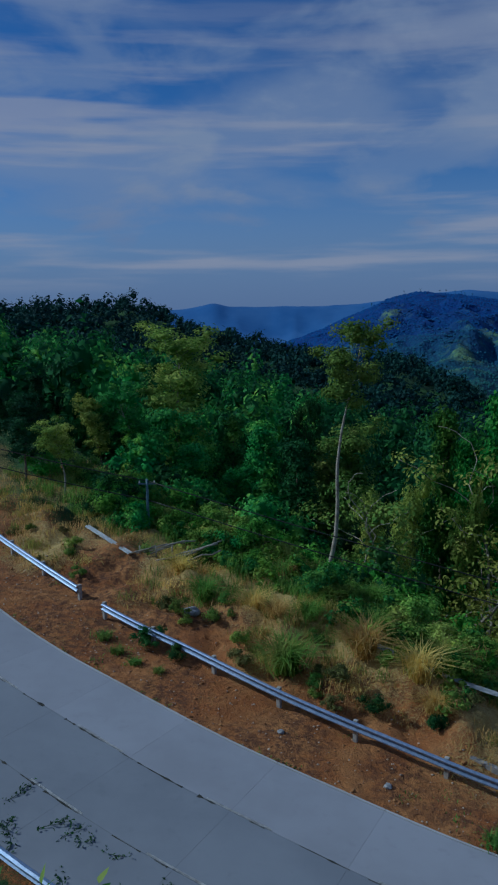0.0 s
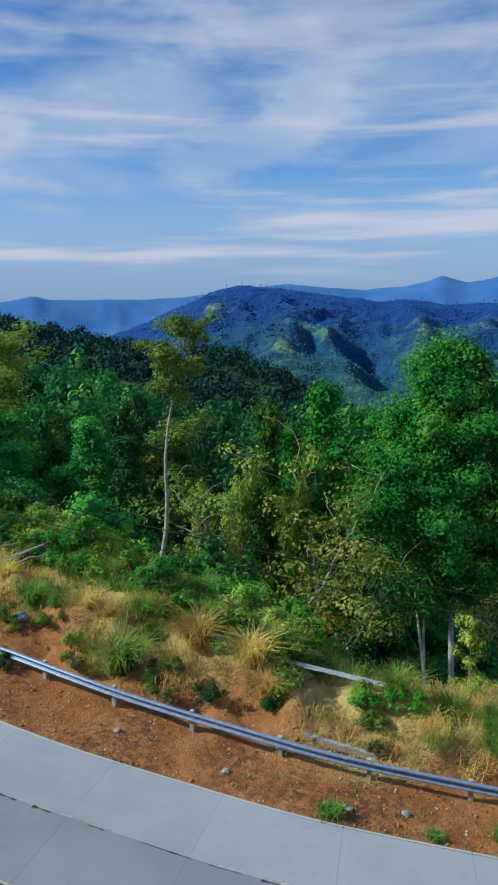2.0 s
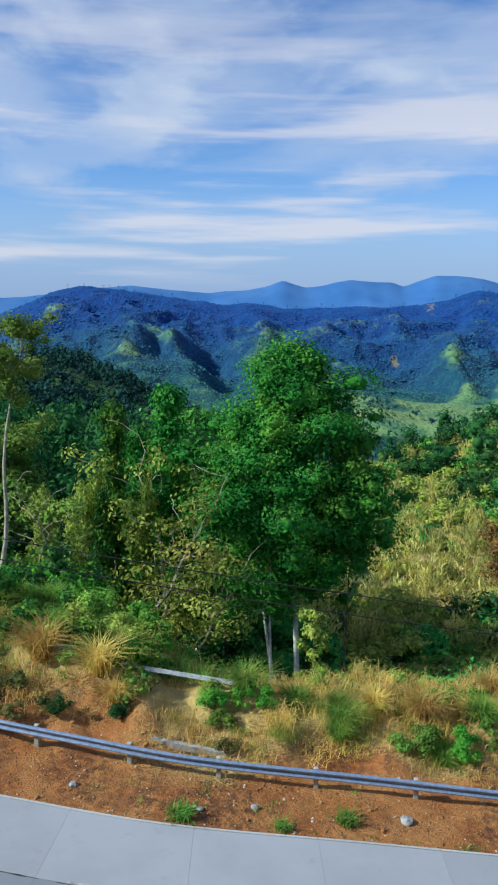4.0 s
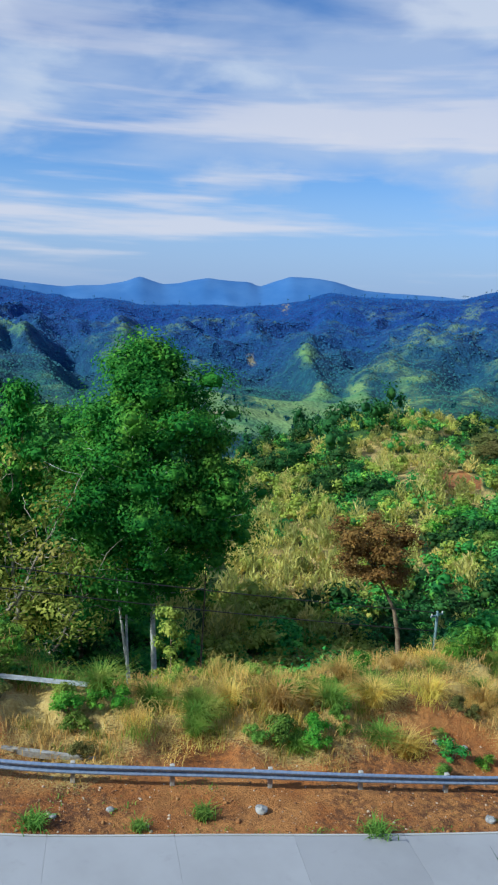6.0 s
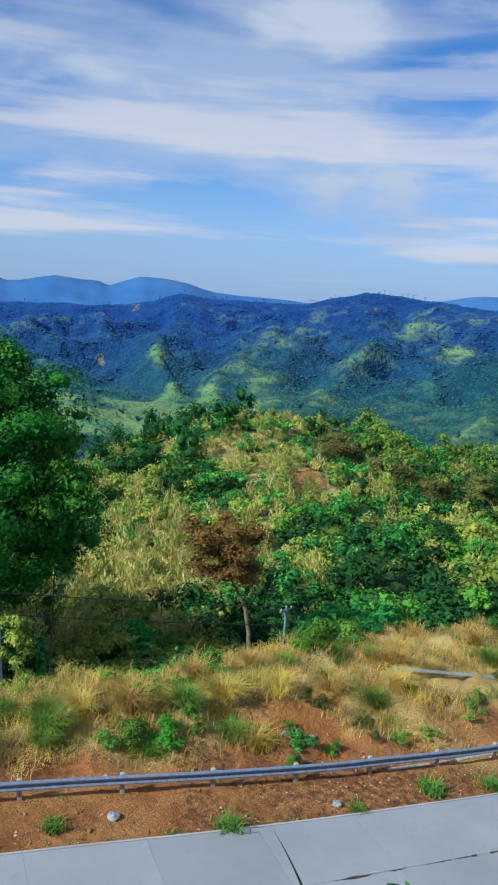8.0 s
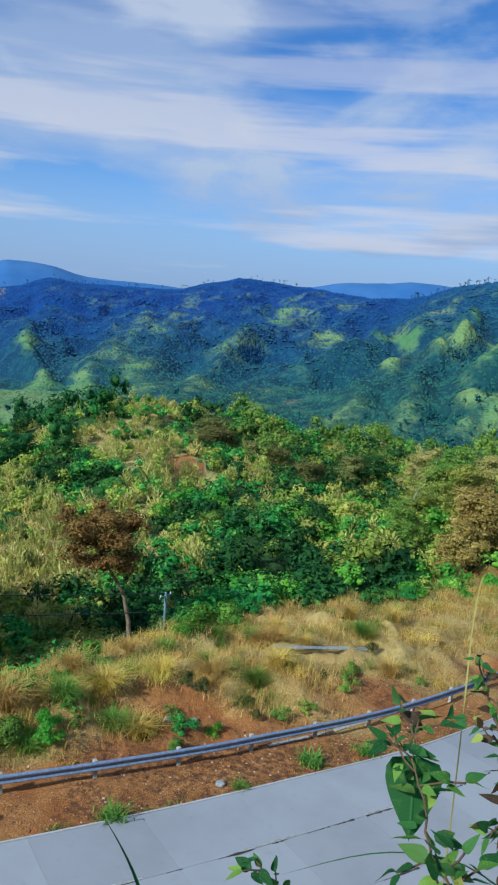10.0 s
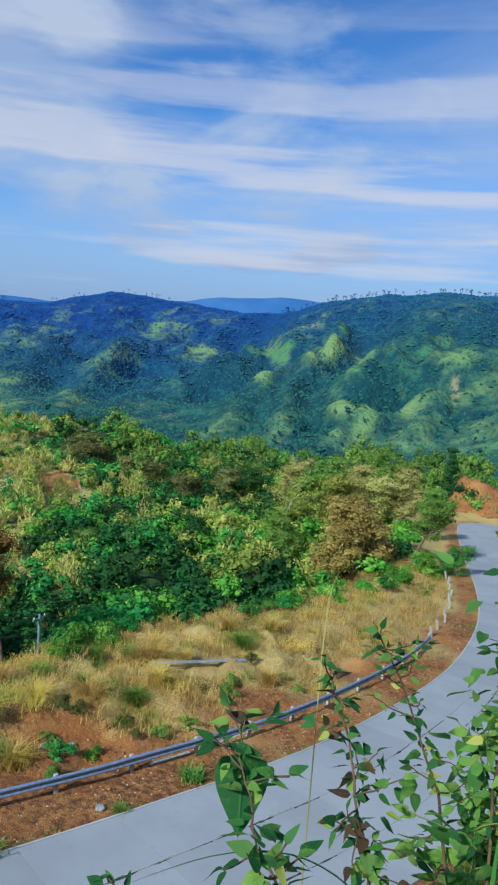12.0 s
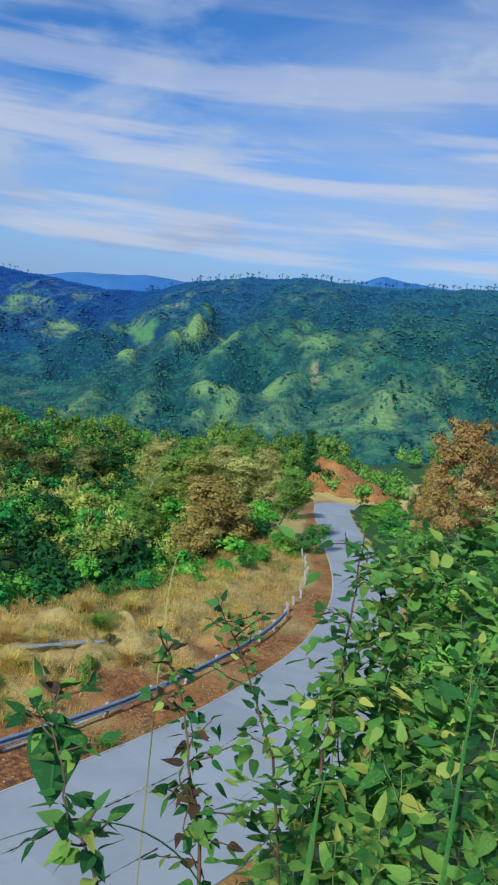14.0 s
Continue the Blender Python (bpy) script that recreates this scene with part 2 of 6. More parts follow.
def far_crown_mat():
    """Single blue-green tree crowns on the outer slopes, with haze painted into their colour."""
    m = Mat("hazed_mountain_tree_crowns", 1.0)
    rnd = m.node("NewGeometry").outputs["Random Per Island"]
    # farther crowns take a bluer tone that stands for haze
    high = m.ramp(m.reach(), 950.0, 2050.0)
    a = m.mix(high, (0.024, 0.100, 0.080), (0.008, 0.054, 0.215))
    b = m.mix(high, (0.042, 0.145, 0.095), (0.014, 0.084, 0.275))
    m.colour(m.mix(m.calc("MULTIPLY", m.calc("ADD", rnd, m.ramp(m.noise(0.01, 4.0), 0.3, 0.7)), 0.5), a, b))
    return m.m


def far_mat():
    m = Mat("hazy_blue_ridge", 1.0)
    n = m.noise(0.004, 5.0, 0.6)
    # the blue of distant haze is painted as the ridge's base colour
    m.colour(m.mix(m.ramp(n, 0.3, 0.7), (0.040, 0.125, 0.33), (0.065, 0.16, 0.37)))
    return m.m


def concrete_mat(name, base, stain):
    m = Mat(name, 0.75)
    n1, n2, n3 = m.noise(0.25, 4.0, 0.6), m.noise(1.7, 6.0, 0.65), m.noise(40.0, 3.0, 0.6)
    rnd = m.node("ObjectInfo").outputs["Random"]
    c = m.mix(m.ramp(n1, 0.35, 0.7), base, stain)
    c = m.mix(m.ramp(n2, 0.55, 0.8, 0.0, 0.45), c, tuple(v * 0.72 for v in base))
    hs = m.node("HueSaturation", Color=c, Value=m.ramp(rnd, 0, 1, 0.93, 1.05))
    m.colour(hs.outputs[0]).bump(n3, 0.25, 0.01)
    return m.m


def plain_mat(name, a, b, rough=0.6, metal=0.0, scale=6.0):
    m = Mat(name, rough)
    m.bsdf.inputs["Metallic"].default_value = metal
    n = m.noise(scale, 5.0, 0.6, m.obj())
    m.colour(m.mix(m.ramp(n, 0.35, 0.68), a, b)).bump(n, 0.2, 0.01)
    return m.m


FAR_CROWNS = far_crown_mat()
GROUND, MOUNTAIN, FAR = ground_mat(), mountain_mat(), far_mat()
CONCRETE = concrete_mat("pale_road_concrete", (0.37, 0.37, 0.40), (0.325, 0.325, 0.35))
CONCRETE_OLD = concrete_mat("worn_grey_road_concrete", (0.265, 0.275, 0.30), (0.225, 0.235, 0.26))
EDGE_CONCRETE = concrete_mat("pale_concrete_lip", (0.52, 0.51, 0.50), (0.44, 0.43, 0.41))
PAINT = plain_mat("worn_white_road_paint", (0.72, 0.71, 0.68), (0.5, 0.49, 0.47), 0.6)
STEEL = plain_mat("galvanised_steel", (0.23, 0.30, 0.45), (0.34, 0.41, 0.56), 0.4, 0.4)
STEEL_PALE = plain_mat("pale_weathered_steel", *STEEL_PALE_TONES, 0.6, 0.15)
CLOD = plain_mat("dry_earth_clods", (0.24, 0.10, 0.035), (0.46, 0.24, 0.09), 0.95)
POST = plain_mat("weathered_concrete_post", (0.46, 0.44, 0.41), (0.30, 0.28, 0.25), 0.9)
STONE = plain_mat("grey_stone", (0.20, 0.20, 0.21), (0.42, 0.41, 0.40), 0.9)
BAMBOO = plain_mat("weathered_bamboo", (0.42, 0.38, 0.30), (0.28, 0.25, 0.19), 0.7)
POLE = plain_mat("painted_utility_pole", (0.12, 0.20, 0.23), (0.18, 0.27, 0.29), 0.7)
WIRE = plain_mat("black_wire", (0.02, 0.02, 0.02), (0.04, 0.04, 0.04), 0.6)
JOINT = plain_mat("dark_joint_filler", (0.035, 0.035, 0.03), (0.07, 0.065, 0.05), 0.9)

# ---------------------------------------------------------------- mesh helpers


def part(name, mesh, material, parent=None, label=""):
    """One mesh object under a thing. mesh: bmesh, or (verts, faces)."""
    if isinstance(mesh, bmesh.types.BMesh):
        me = bpy.data.meshes.new(name)
        mesh.to_mesh(me)
        mesh.free()
    elif isinstance(mesh, bpy.types.Mesh):
        me = mesh
    else:
        me = np_mesh(name, *mesh)
    if material is not None and not me.materials:
        me.materials.append(material)
    ob = new(name, me)
    ob.parent = parent
    if label:
        ob["label"] = label
    return ob


def np_mesh(name, verts, faces):
    """verts (n, 3); faces: an array (m, k), or a list of such arrays with several k."""
    me = bpy.data.meshes.new(name)
    groups = [np.asarray(f, np.int32) for f in (faces if isinstance(faces, list) else [faces]) if len(f)]
    verts = np.asarray(verts, np.float32)
    me.vertices.add(len(verts))
    me.vertices.foreach_set("co", verts.ravel())
    loops = np.concatenate([g.ravel() for g in groups])
    sizes = np.concatenate([np.full(len(g), g.shape[1], np.int32) for g in groups])
    starts = np.concatenate([[0], np.cumsum(sizes)[:-1]]).astype(np.int32)
    me.loops.add(len(loops))
    me.loops.foreach_set("vertex_index", loops.astype(np.int32))
    me.polygons.add(len(sizes))
    me.polygons.foreach_set("loop_start", starts)
    me.update(calc_edges=True)
    me.validate()
    return me


def joined(pieces):
    """Joins (verts, [faces...]) pieces into one."""
    vs, fs, n = [], {}, 0
    for v, f in pieces:
        for g in (f if isinstance(f, list) else [f]):
            g = np.asarray(g)
            if len(g):
                fs.setdefault(g.shape[1], []).append(g + n)
        vs.append(v)
        n += len(v)
    return np.concatenate(vs), [np.concatenate(g) for g in fs.values()]


def toned(me, plants, each=4):
    """Gives every plant of a thicket its own tone."""
    me.attributes.new("tone", "FLOAT", "POINT").data.foreach_set("value", np.repeat(plants, each).astype(np.float32))
    return me


def box(x0, x1, y0, y1, z0, z1, bevel=0.0):
    bm = bmesh.new()
    bmesh.ops.create_cube(bm, size=1, matrix=Matrix.Translation(((x0 + x1) / 2, (y0 + y1) / 2, (z0 + z1) / 2)) @ Matrix.Diagonal((x1 - x0, y1 - y0, z1 - z0, 1)))
    if bevel:
        bmesh.ops.bevel(bm, geom=bm.edges, offset=bevel, segments=2, affect="EDGES", profile=0.6)
    return bm


def tube(points, radii, sides=7):
    """A tapered tube along points: (verts, faces)."""
    points, radii = np.asarray(points, float), np.asarray(radii, float)
    t = np.gradient(points, axis=0)
    t /= np.linalg.norm(t, axis=1)[:, None] + 1e-9
    ref = np.where(np.abs(t[:, 2:3]) > 0.9, [[1.0, 0, 0]], [[0, 0, 1.0]])
    u = np.cross(t, ref)
    u /= np.linalg.norm(u, axis=1)[:, None] + 1e-9
    w = np.cross(t, u)
    ang = np.linspace(0, 2 * np.pi, sides, endpoint=False)
    ring = points[:, None] + radii[:, None, None] * (np.cos(ang)[None, :, None] * u[:, None] + np.sin(ang)[None, :, None] * w[:, None])
    n = len(points)
    i, j = np.meshgrid(np.arange(n - 1), np.arange(sides), indexing="ij")
    k = (j + 1) % sides
    quads = np.stack([i * sides + j, i * sides + k, (i + 1) * sides + k, (i + 1) * sides + j], -1).reshape(-1, 4)
    caps = np.array([np.arange(sides)[::-1], (n - 1) * sides + np.arange(sides)])
    return ring.reshape(-1, 3), [quads, caps]


def leaves(rng, centres, size, spread=0.35, droop=0.25, slim=0.5, outward=None, facing=None):
    """A folded four-cornered leaf (two triangles) at every centre; facing: the way its upper side looks."""
    n = len(centres)
    d = rng.normal(size=(n, 3))
    if outward is not None:
        d = d * spread * 2 + outward
    d[:, 2] = d[:, 2] * 0.6 - droop
    d /= np.linalg.norm(d, axis=1)[:, None] + 1e-9
    side = np.cross(d, rng.normal(size=(n, 3)) * 0.5 + [0, 0, 1.0])
    side /= np.linalg.norm(side, axis=1)[:, None] + 1e-9
    nrm = np.cross(side, d)
    if facing is not None:
        nrm = facing / (np.linalg.norm(facing, axis=1)[:, None] + 1e-9)
        side = np.cross(d, nrm)
        side /= np.linalg.norm(side, axis=1)[:, None] + 1e-9
        d = np.cross(nrm, side)
    s = (size * rng.uniform(0.6, 1.35, n))[:, None]
    base, tip = centres - d * s * 0.5, centres + d * s * 0.5 - nrm * s * 0.12
    mid = centres + nrm * s * 0.10
    v = np.stack([base, mid + side * s * slim * 0.5, tip, mid - side * s * slim * 0.5], 1).reshape(-1, 3)
    q = np.arange(n)[:, None] * 4
    return v, [np.concatenate([q + [0, 1, 2], q + [0, 2, 3]])]


ICO = [(0, 0, 1)] + [(0.894 * math.cos(k * 1.2566), 0.894 * math.sin(k * 1.2566), 0.447) for k in range(5)] + [(0.894 * math.cos(k * 1.2566 + 0.628), 0.894 * math.sin(k * 1.2566 + 0.628), -0.447) for k in range(5)] + [(0, 0, -1)]
ICO_TRIS = [(0, 1 + k, 1 + (k + 1) % 5) for k in range(5)] + [(1 + k, 6 + k, 1 + (k + 1) % 5) for k in range(5)] + [(1 + (k + 1) % 5, 6 + k, 6 + (k + 1) % 5) for k in range(5)] + [(11, 6 + (k + 1) % 5, 6 + k) for k in range(5)]


def masses(rng, centres, radii, per, leaf, tones, bulge=None, rough=0.26, droop=0.25, slim=0.55, under=0.4, heart=0.52):
    """Leafy lobes: every lobe a ragged shell of leaves that look outwards, round a dense twiggy heart.
    centres, radii (n, 3); per (n,) leaves each; returns verts, faces and one tone for every vert."""
    n = len(centres)
    k = np.repeat(np.arange(n), per)
    q = rng.normal(size=(len(k), 3))
    q /= np.linalg.norm(q, axis=1)[:, None]
    turn = (q[:, 2] < -0.1) & (rng.uniform(0, 1, len(k)) > under)
    q[turn, 2] *= -1
    shell = rng.uniform(0.55, 1.06, len(k)) + np.where(rng.uniform(0, 1, len(k)) < 0.16, rng.uniform(0, 0.4, len(k)), 0)
    at = centres[k] + q * radii[k] * shell[:, None]
    out = q * radii[k].mean(1)[:, None] / radii[k]
    facing = out + rng.normal(size=q.shape) * rough + [0, 0, 0.12]
    if bulge is not None:
        facing = facing + bulge[k] * 0.35
    size = leaf[k] if np.ndim(leaf) else np.full(len(k), leaf)
    v1, (f1,) = leaves(rng, at, size, 0.4, droop, slim, out, facing)
    if not heart:
        return v1, [f1], np.repeat(tones[k], 4)
    v2 = centres[:, None] + np.array(ICO)[None] * radii[:, None] * heart * rng.uniform(0.6, 1.2, (n, 12, 1))
    f2 = (np.arange(n)[:, None, None] * 12 + np.array(ICO_TRIS)[None]).reshape(-1, 3) + len(v1)
    shade = np.concatenate([np.repeat(tones[k], 4), np.repeat(tones, 12)])
    return np.concatenate([v1, v2.reshape(-1, 3)]), [np.concatenate([f1, f2])], shade


def foliage_mesh(name, verts, faces, shade):
    me = np_mesh(name, verts, faces)
    me.attributes.new("tone", "FLOAT", "POINT").data.foreach_set("value", shade.astype(np.float32))
    return me


def blades(rng, roots, height, width, lean=0.5):
    """Tapered grass blades of three triangles, arching over."""
    n = len(roots)
    a = rng.uniform(0, 2 * np.pi, n)
    out = np.stack([np.cos(a), np.sin(a), 0 * a], -1)
    side = np.stack([-np.sin(a), np.cos(a), 0 * a], -1) * width
    h = (height * rng.uniform(0.55, 1.2, n))[:, None]
    k = rng.uniform(0.2, 1.2, n)[:, None] * lean
    up = np.array([0, 0, 1.0])
    mid = roots + up * h * 0.6 + out * h * k * 0.3
    tip = roots + up * h * (1 - 0.25 * k) + out * h * k
    v = np.stack([roots - side, roots + side, mid + side * 0.7, mid - side * 0.7, tip], 1).reshape(-1, 3)
    q = np.arange(n)[:, None] * 5
    return v, [np.concatenate([q + [0, 1, 2], q + [0, 2, 3], q + [3, 2, 4]])]


# ---------------------------------------------------------------- the lie of the land
EYE_Z = 18.0
# outer edge of the road, from uphill to downhill
EDGE = [(-34, 62), (-20.5, 46.8), (-13.3, 39.1), (-9.5, 35.55), (-5.8, 32.7), (-1.1, 29.25), (3.2, 26.6), (8.0, 23.9), (14.6, 21.1), (20.6, 18.55),
        (27.2, 16.0), (37.7, 12.4), (51.3, 9.7), (62.5, 9.0), (75.2, 9.8), (88.5, 12.2), (102.4, 15.5), (122, 20.2), (141.9, 24.4), (150, 25.2), (156.5, 22.5), (160, 15), (161, 4), (161, -10)]


def smooth_line(pts, step):
    """A Catmull-Rom curve through pts, resampled at even steps."""
    p = np.array(pts, float)
    p = np.vstack([2 * p[0] - p[1], p, 2 * p[-1] - p[-2]])
    out = []
    for i in range(1, len(p) - 2):
        for u in np.linspace(0, 1, 24, endpoint=False):
            a, b, c, d = p[i - 1:i + 3]
            out.append(0.5 * (2 * b + (c - a) * u + (2 * a - 5 * b + 4 * c - d) * u * u + (3 * b - a - 3 * c + d) * u ** 3))
    out.append(p[-2])
    out = np.array(out)
    s = np.concatenate([[0], np.cumsum(np.linalg.norm(np.diff(out, axis=0), axis=1))])
    q = np.arange(0, s[-1], step)
    return np.stack([np.interp(q, s, out[:, k]) for k in range(2)], -1), q


LINE, LINE_S = smooth_line(EDGE, 0.5)
TAN = np.gradient(LINE, axis=0)
TAN /= np.linalg.norm(TAN, axis=1)[:, None]
OUT = np.stack([-TAN[:, 1], TAN[:, 0]], -1)                 # away from the camera's hill
S_MARK = LINE_S[np.argmin(np.linalg.norm(LINE - np.array([-9.5, 35.55]), axis=1))]


BROW_S = [-30, 0, 8, 13, 17.5, 21.5, 25.5, 29.5, 33.5, 37.5, 45.5, 53.5, 62, 80, 95, 120]
BROW_D = [17, 16.5, 16.5, 14.5, 12, 9, 9, 9.8, 10.3, 12.2, 15, 17.5, 19, 16, 9, 5]


def brow_at(s):
    """How far the shelf reaches beyond the road's edge before it drops away."""
    return np.interp(s - S_MARK, BROW_S, BROW_D)


def road_z(s):
    return 1.69 - 0.11 * (s - S_MARK)


def road_width(s):
    return np.interp(s, [S_MARK + 50, S_MARK + 85], [9.7, 6.7])


def on_road(s, d, up=0.0):
    """The place at s along the edge and d metres outward of it."""
    p = np.array([np.interp(s, LINE_S, LINE[:, k]) for k in range(2)])
    o = np.array([np.interp(s, LINE_S, OUT[:, k]) for k in range(2)])
    q = p + o / np.linalg.norm(o) * d
    return Vector((q[0], q[1], road_z(s) + up))


def road_coords(x, y):
    """s along the road's outer edge and signed distance d outward, for arrays."""
    s, d = np.empty(len(x)), np.empty(len(x))
    for i in range(0, len(x), 20000):
        q = np.stack([x[i:i + 20000], y[i:i + 20000]], -1)
        d2 = ((q[:, None] - LINE[None]) ** 2).sum(-1)
        k = d2.argmin(1)
        w = q - LINE[k]
        side = np.sign((w * OUT[k]).sum(-1))
        s[i:i + 20000] = LINE_S[k] + (w * TAN[k]).sum(-1)
        d[i:i + 20000] = np.sqrt(d2[np.arange(len(k)), k]) * np.where(side == 0, 1, side)
    return s, d


def curve(az, pts, blur=1.0):
    """A profile over the bearing (degrees, left positive), through (bearing, value) pairs."""
    p = sorted(pts)
    xs, ys = [a for a, _ in p], [b for _, b in p]
    return sum(np.interp(az + o * blur, xs, ys) for o in (-0.45, -0.2, 0.0, 0.2, 0.45)) / 5


NEAR_Z = [(30, 3), (18, 0), (5, -5), (-5, -10), (-12, -14), (-25, -14), (-35, -16), (-48, -16), (-58, -16), (-70, -16), (-80, -13), (-88, -9), (-100, -4)]
HILL_Z = [(30, 10), (17, 4), (5, -4), (-5, -12), (-15, -26), (-24, -34), (-31, -32), (-35, -26), (-40, -21), (-43, -17), (-48, -15), (-53, -16), (-56, -18), (-61, -22), (-66, -20), (-72, -19), (-79, -18), (-84, -20), (-95, -14)]
DARK_Z = [(30, 16), (17, 11), (12, 13), (9, 15), (5.7, 8), (3.6, 0), (0.4, -5), (-3.4, -16), (-7, -22), (-10.7, -17), (-14, -27), (-18, -42), (-20, -52), (-25, -75), (-32, -92), (-60, -90), (-80, -80), (-95, -50)]
CREST_EL = [(12, -4), (0, -3.2), (-3.3, -2.45), (-8.7, -0.1), (-10.1, 0.6), (-12.4, 1.0), (-15.6, 0.75), (-19.6, 0.15), (-22.4, -0.3), (-24.3, -0.15), (-26.6, -0.45), (-30, -0.35), (-33, -0.35), (-36.2, -0.05),
            (-38.5, 0.35), (-40.3, 0.95), (-42.8, 0.65), (-46, 0.62), (-49.2, 0.6), (-51.9, 1.3), (-53.9, 1.78), (-56, 1.6), (-58.4, 1.42), (-62.5, 1.0), (-65.7, 1.05), (-67.6, 1.6), (-69.6, 2.15), (-71.2, 2.5), (-73.9, 3.15), (-76.6, 3.33), (-79.7, 3.38), (-81.4, 3.15), (-85.7, 3.4), (-90.8, 3.8)]
FAR_EL = [(20, -0.2), (4.8, -0.15), (2.4, 0.3), (1.4, 0.05), (-5, -0.05), (-8.6, 0.13), (-12, 0.6), (-15.6, 1.0), (-19.2, 0.67), (-21.2, 0.45), (-23.8, 0.62), (-25.4, 0.95), (-26.6, 1.45), (-28.2, 0.98), (-29.6, 1.15), (-31.4, 1.54), (-34.4, 1.4), (-35.2, 1.08),
          (-37.4, 1.82), (-40.3, 1.64), (-42.7, 1.08), (-46, 0.9), (-49.5, 0.72), (-54, 1.0), (-58.5, 1.35), (-61.6, 1.88), (-65.8, 2.2), (-68.9, 2.05), (-75, 2.4), (-81.4, 3.38), (-82.9, 3.98), (-84.5, 3.7), (-88, 3.5)]


def fractal(x, y, scale, octaves=4, seed=0.0):
    return np.array([noise.fractal(Vector((a * scale, b * scale, seed)), 1.0, 2.0, octaves) for a, b in zip(x, y)])


def spurs(x, y):
    """Ribs and gullies of the mountain faces: about 1 on a rib, -1 in a gully; the ribs run down aslant."""
    az, r = np.degrees(np.arctan2(-x, y)), np.hypot(x, y)
    a = az + (r - 1400) * np.interp(az, [-80, -55, -40, -20], [0.012, 0.008, -0.003, -0.006])
    out = []
    for u, q, b, c in zip(a, r, x, y):
        p = Vector((b, c, 160.0)) * 0.0037
        w = noise.noise(p * 0.8) * 3.0 + noise.noise(p * 2.0) * 1.2
        n1 = noise.noise(Vector(((u + w) * 0.17, q * 0.0011, 3.0)))
        n2, n3 = noise.noise(p * 2.5 + Vector((5.0, 1.0, 2.0))), noise.noise(p * 6.3 + Vector((1.0, 7.0, 4.0)))
        out.append(1.25 - 2.8 * math.sqrt(n1 * n1 + 0.008) - 1.5 * math.sqrt(n2 * n2 + 0.006) - 0.6 * math.sqrt(n3 * n3 + 0.004))
    return np.array(out)


def outer_land(az, r):
    """Height of the land beyond the road's shelf, by bearing and distance."""
    crest_r = curve(az, [(-56, 2300), (-70, 1650), (-95, 1400)])
    up = lambda el, dist: EYE_Z + dist * np.tan(np.radians(el))
    zc = up(curve(az, CREST_EL), crest_r) - 3.5
    zf = up(curve(az, FAR_EL, 0.45) + 0.06, 4500.0)
    zs = up(curve(az, FAR_EL, 8.0), 4500.0)
    one = np.ones_like(az)
    foot = -112 + 8 * np.sin(az * 0.35)
    low = np.minimum(foot, curve(az, DARK_Z) - 12)
    rings = [(95 * one, curve(az, NEAR_Z)), (220 * one, curve(az, HILL_Z)), (450 * one, curve(az, DARK_Z)), (crest_r * 0.35, low), (crest_r * 0.47, foot), (crest_r * 0.72, zc * 0.50 + foot * 0.50), (crest_r, zc),
             (crest_r * 1.3, zc - 150), (4000 * one, zs - 170), (4500 * one, zf), (4900 * one, zf - 120)]
    z = rings[0][1].copy()
    for (ra, za), (rb, zb) in zip(rings[:-1], rings[1:]):
        u = np.clip((r - ra) / (rb - ra), 0, 1)
        z = np.where(r > ra, za + (zb - za) * (u * u * (3 - 2 * u) * 0.6 + u * 0.4), z)
    return z, crest_r


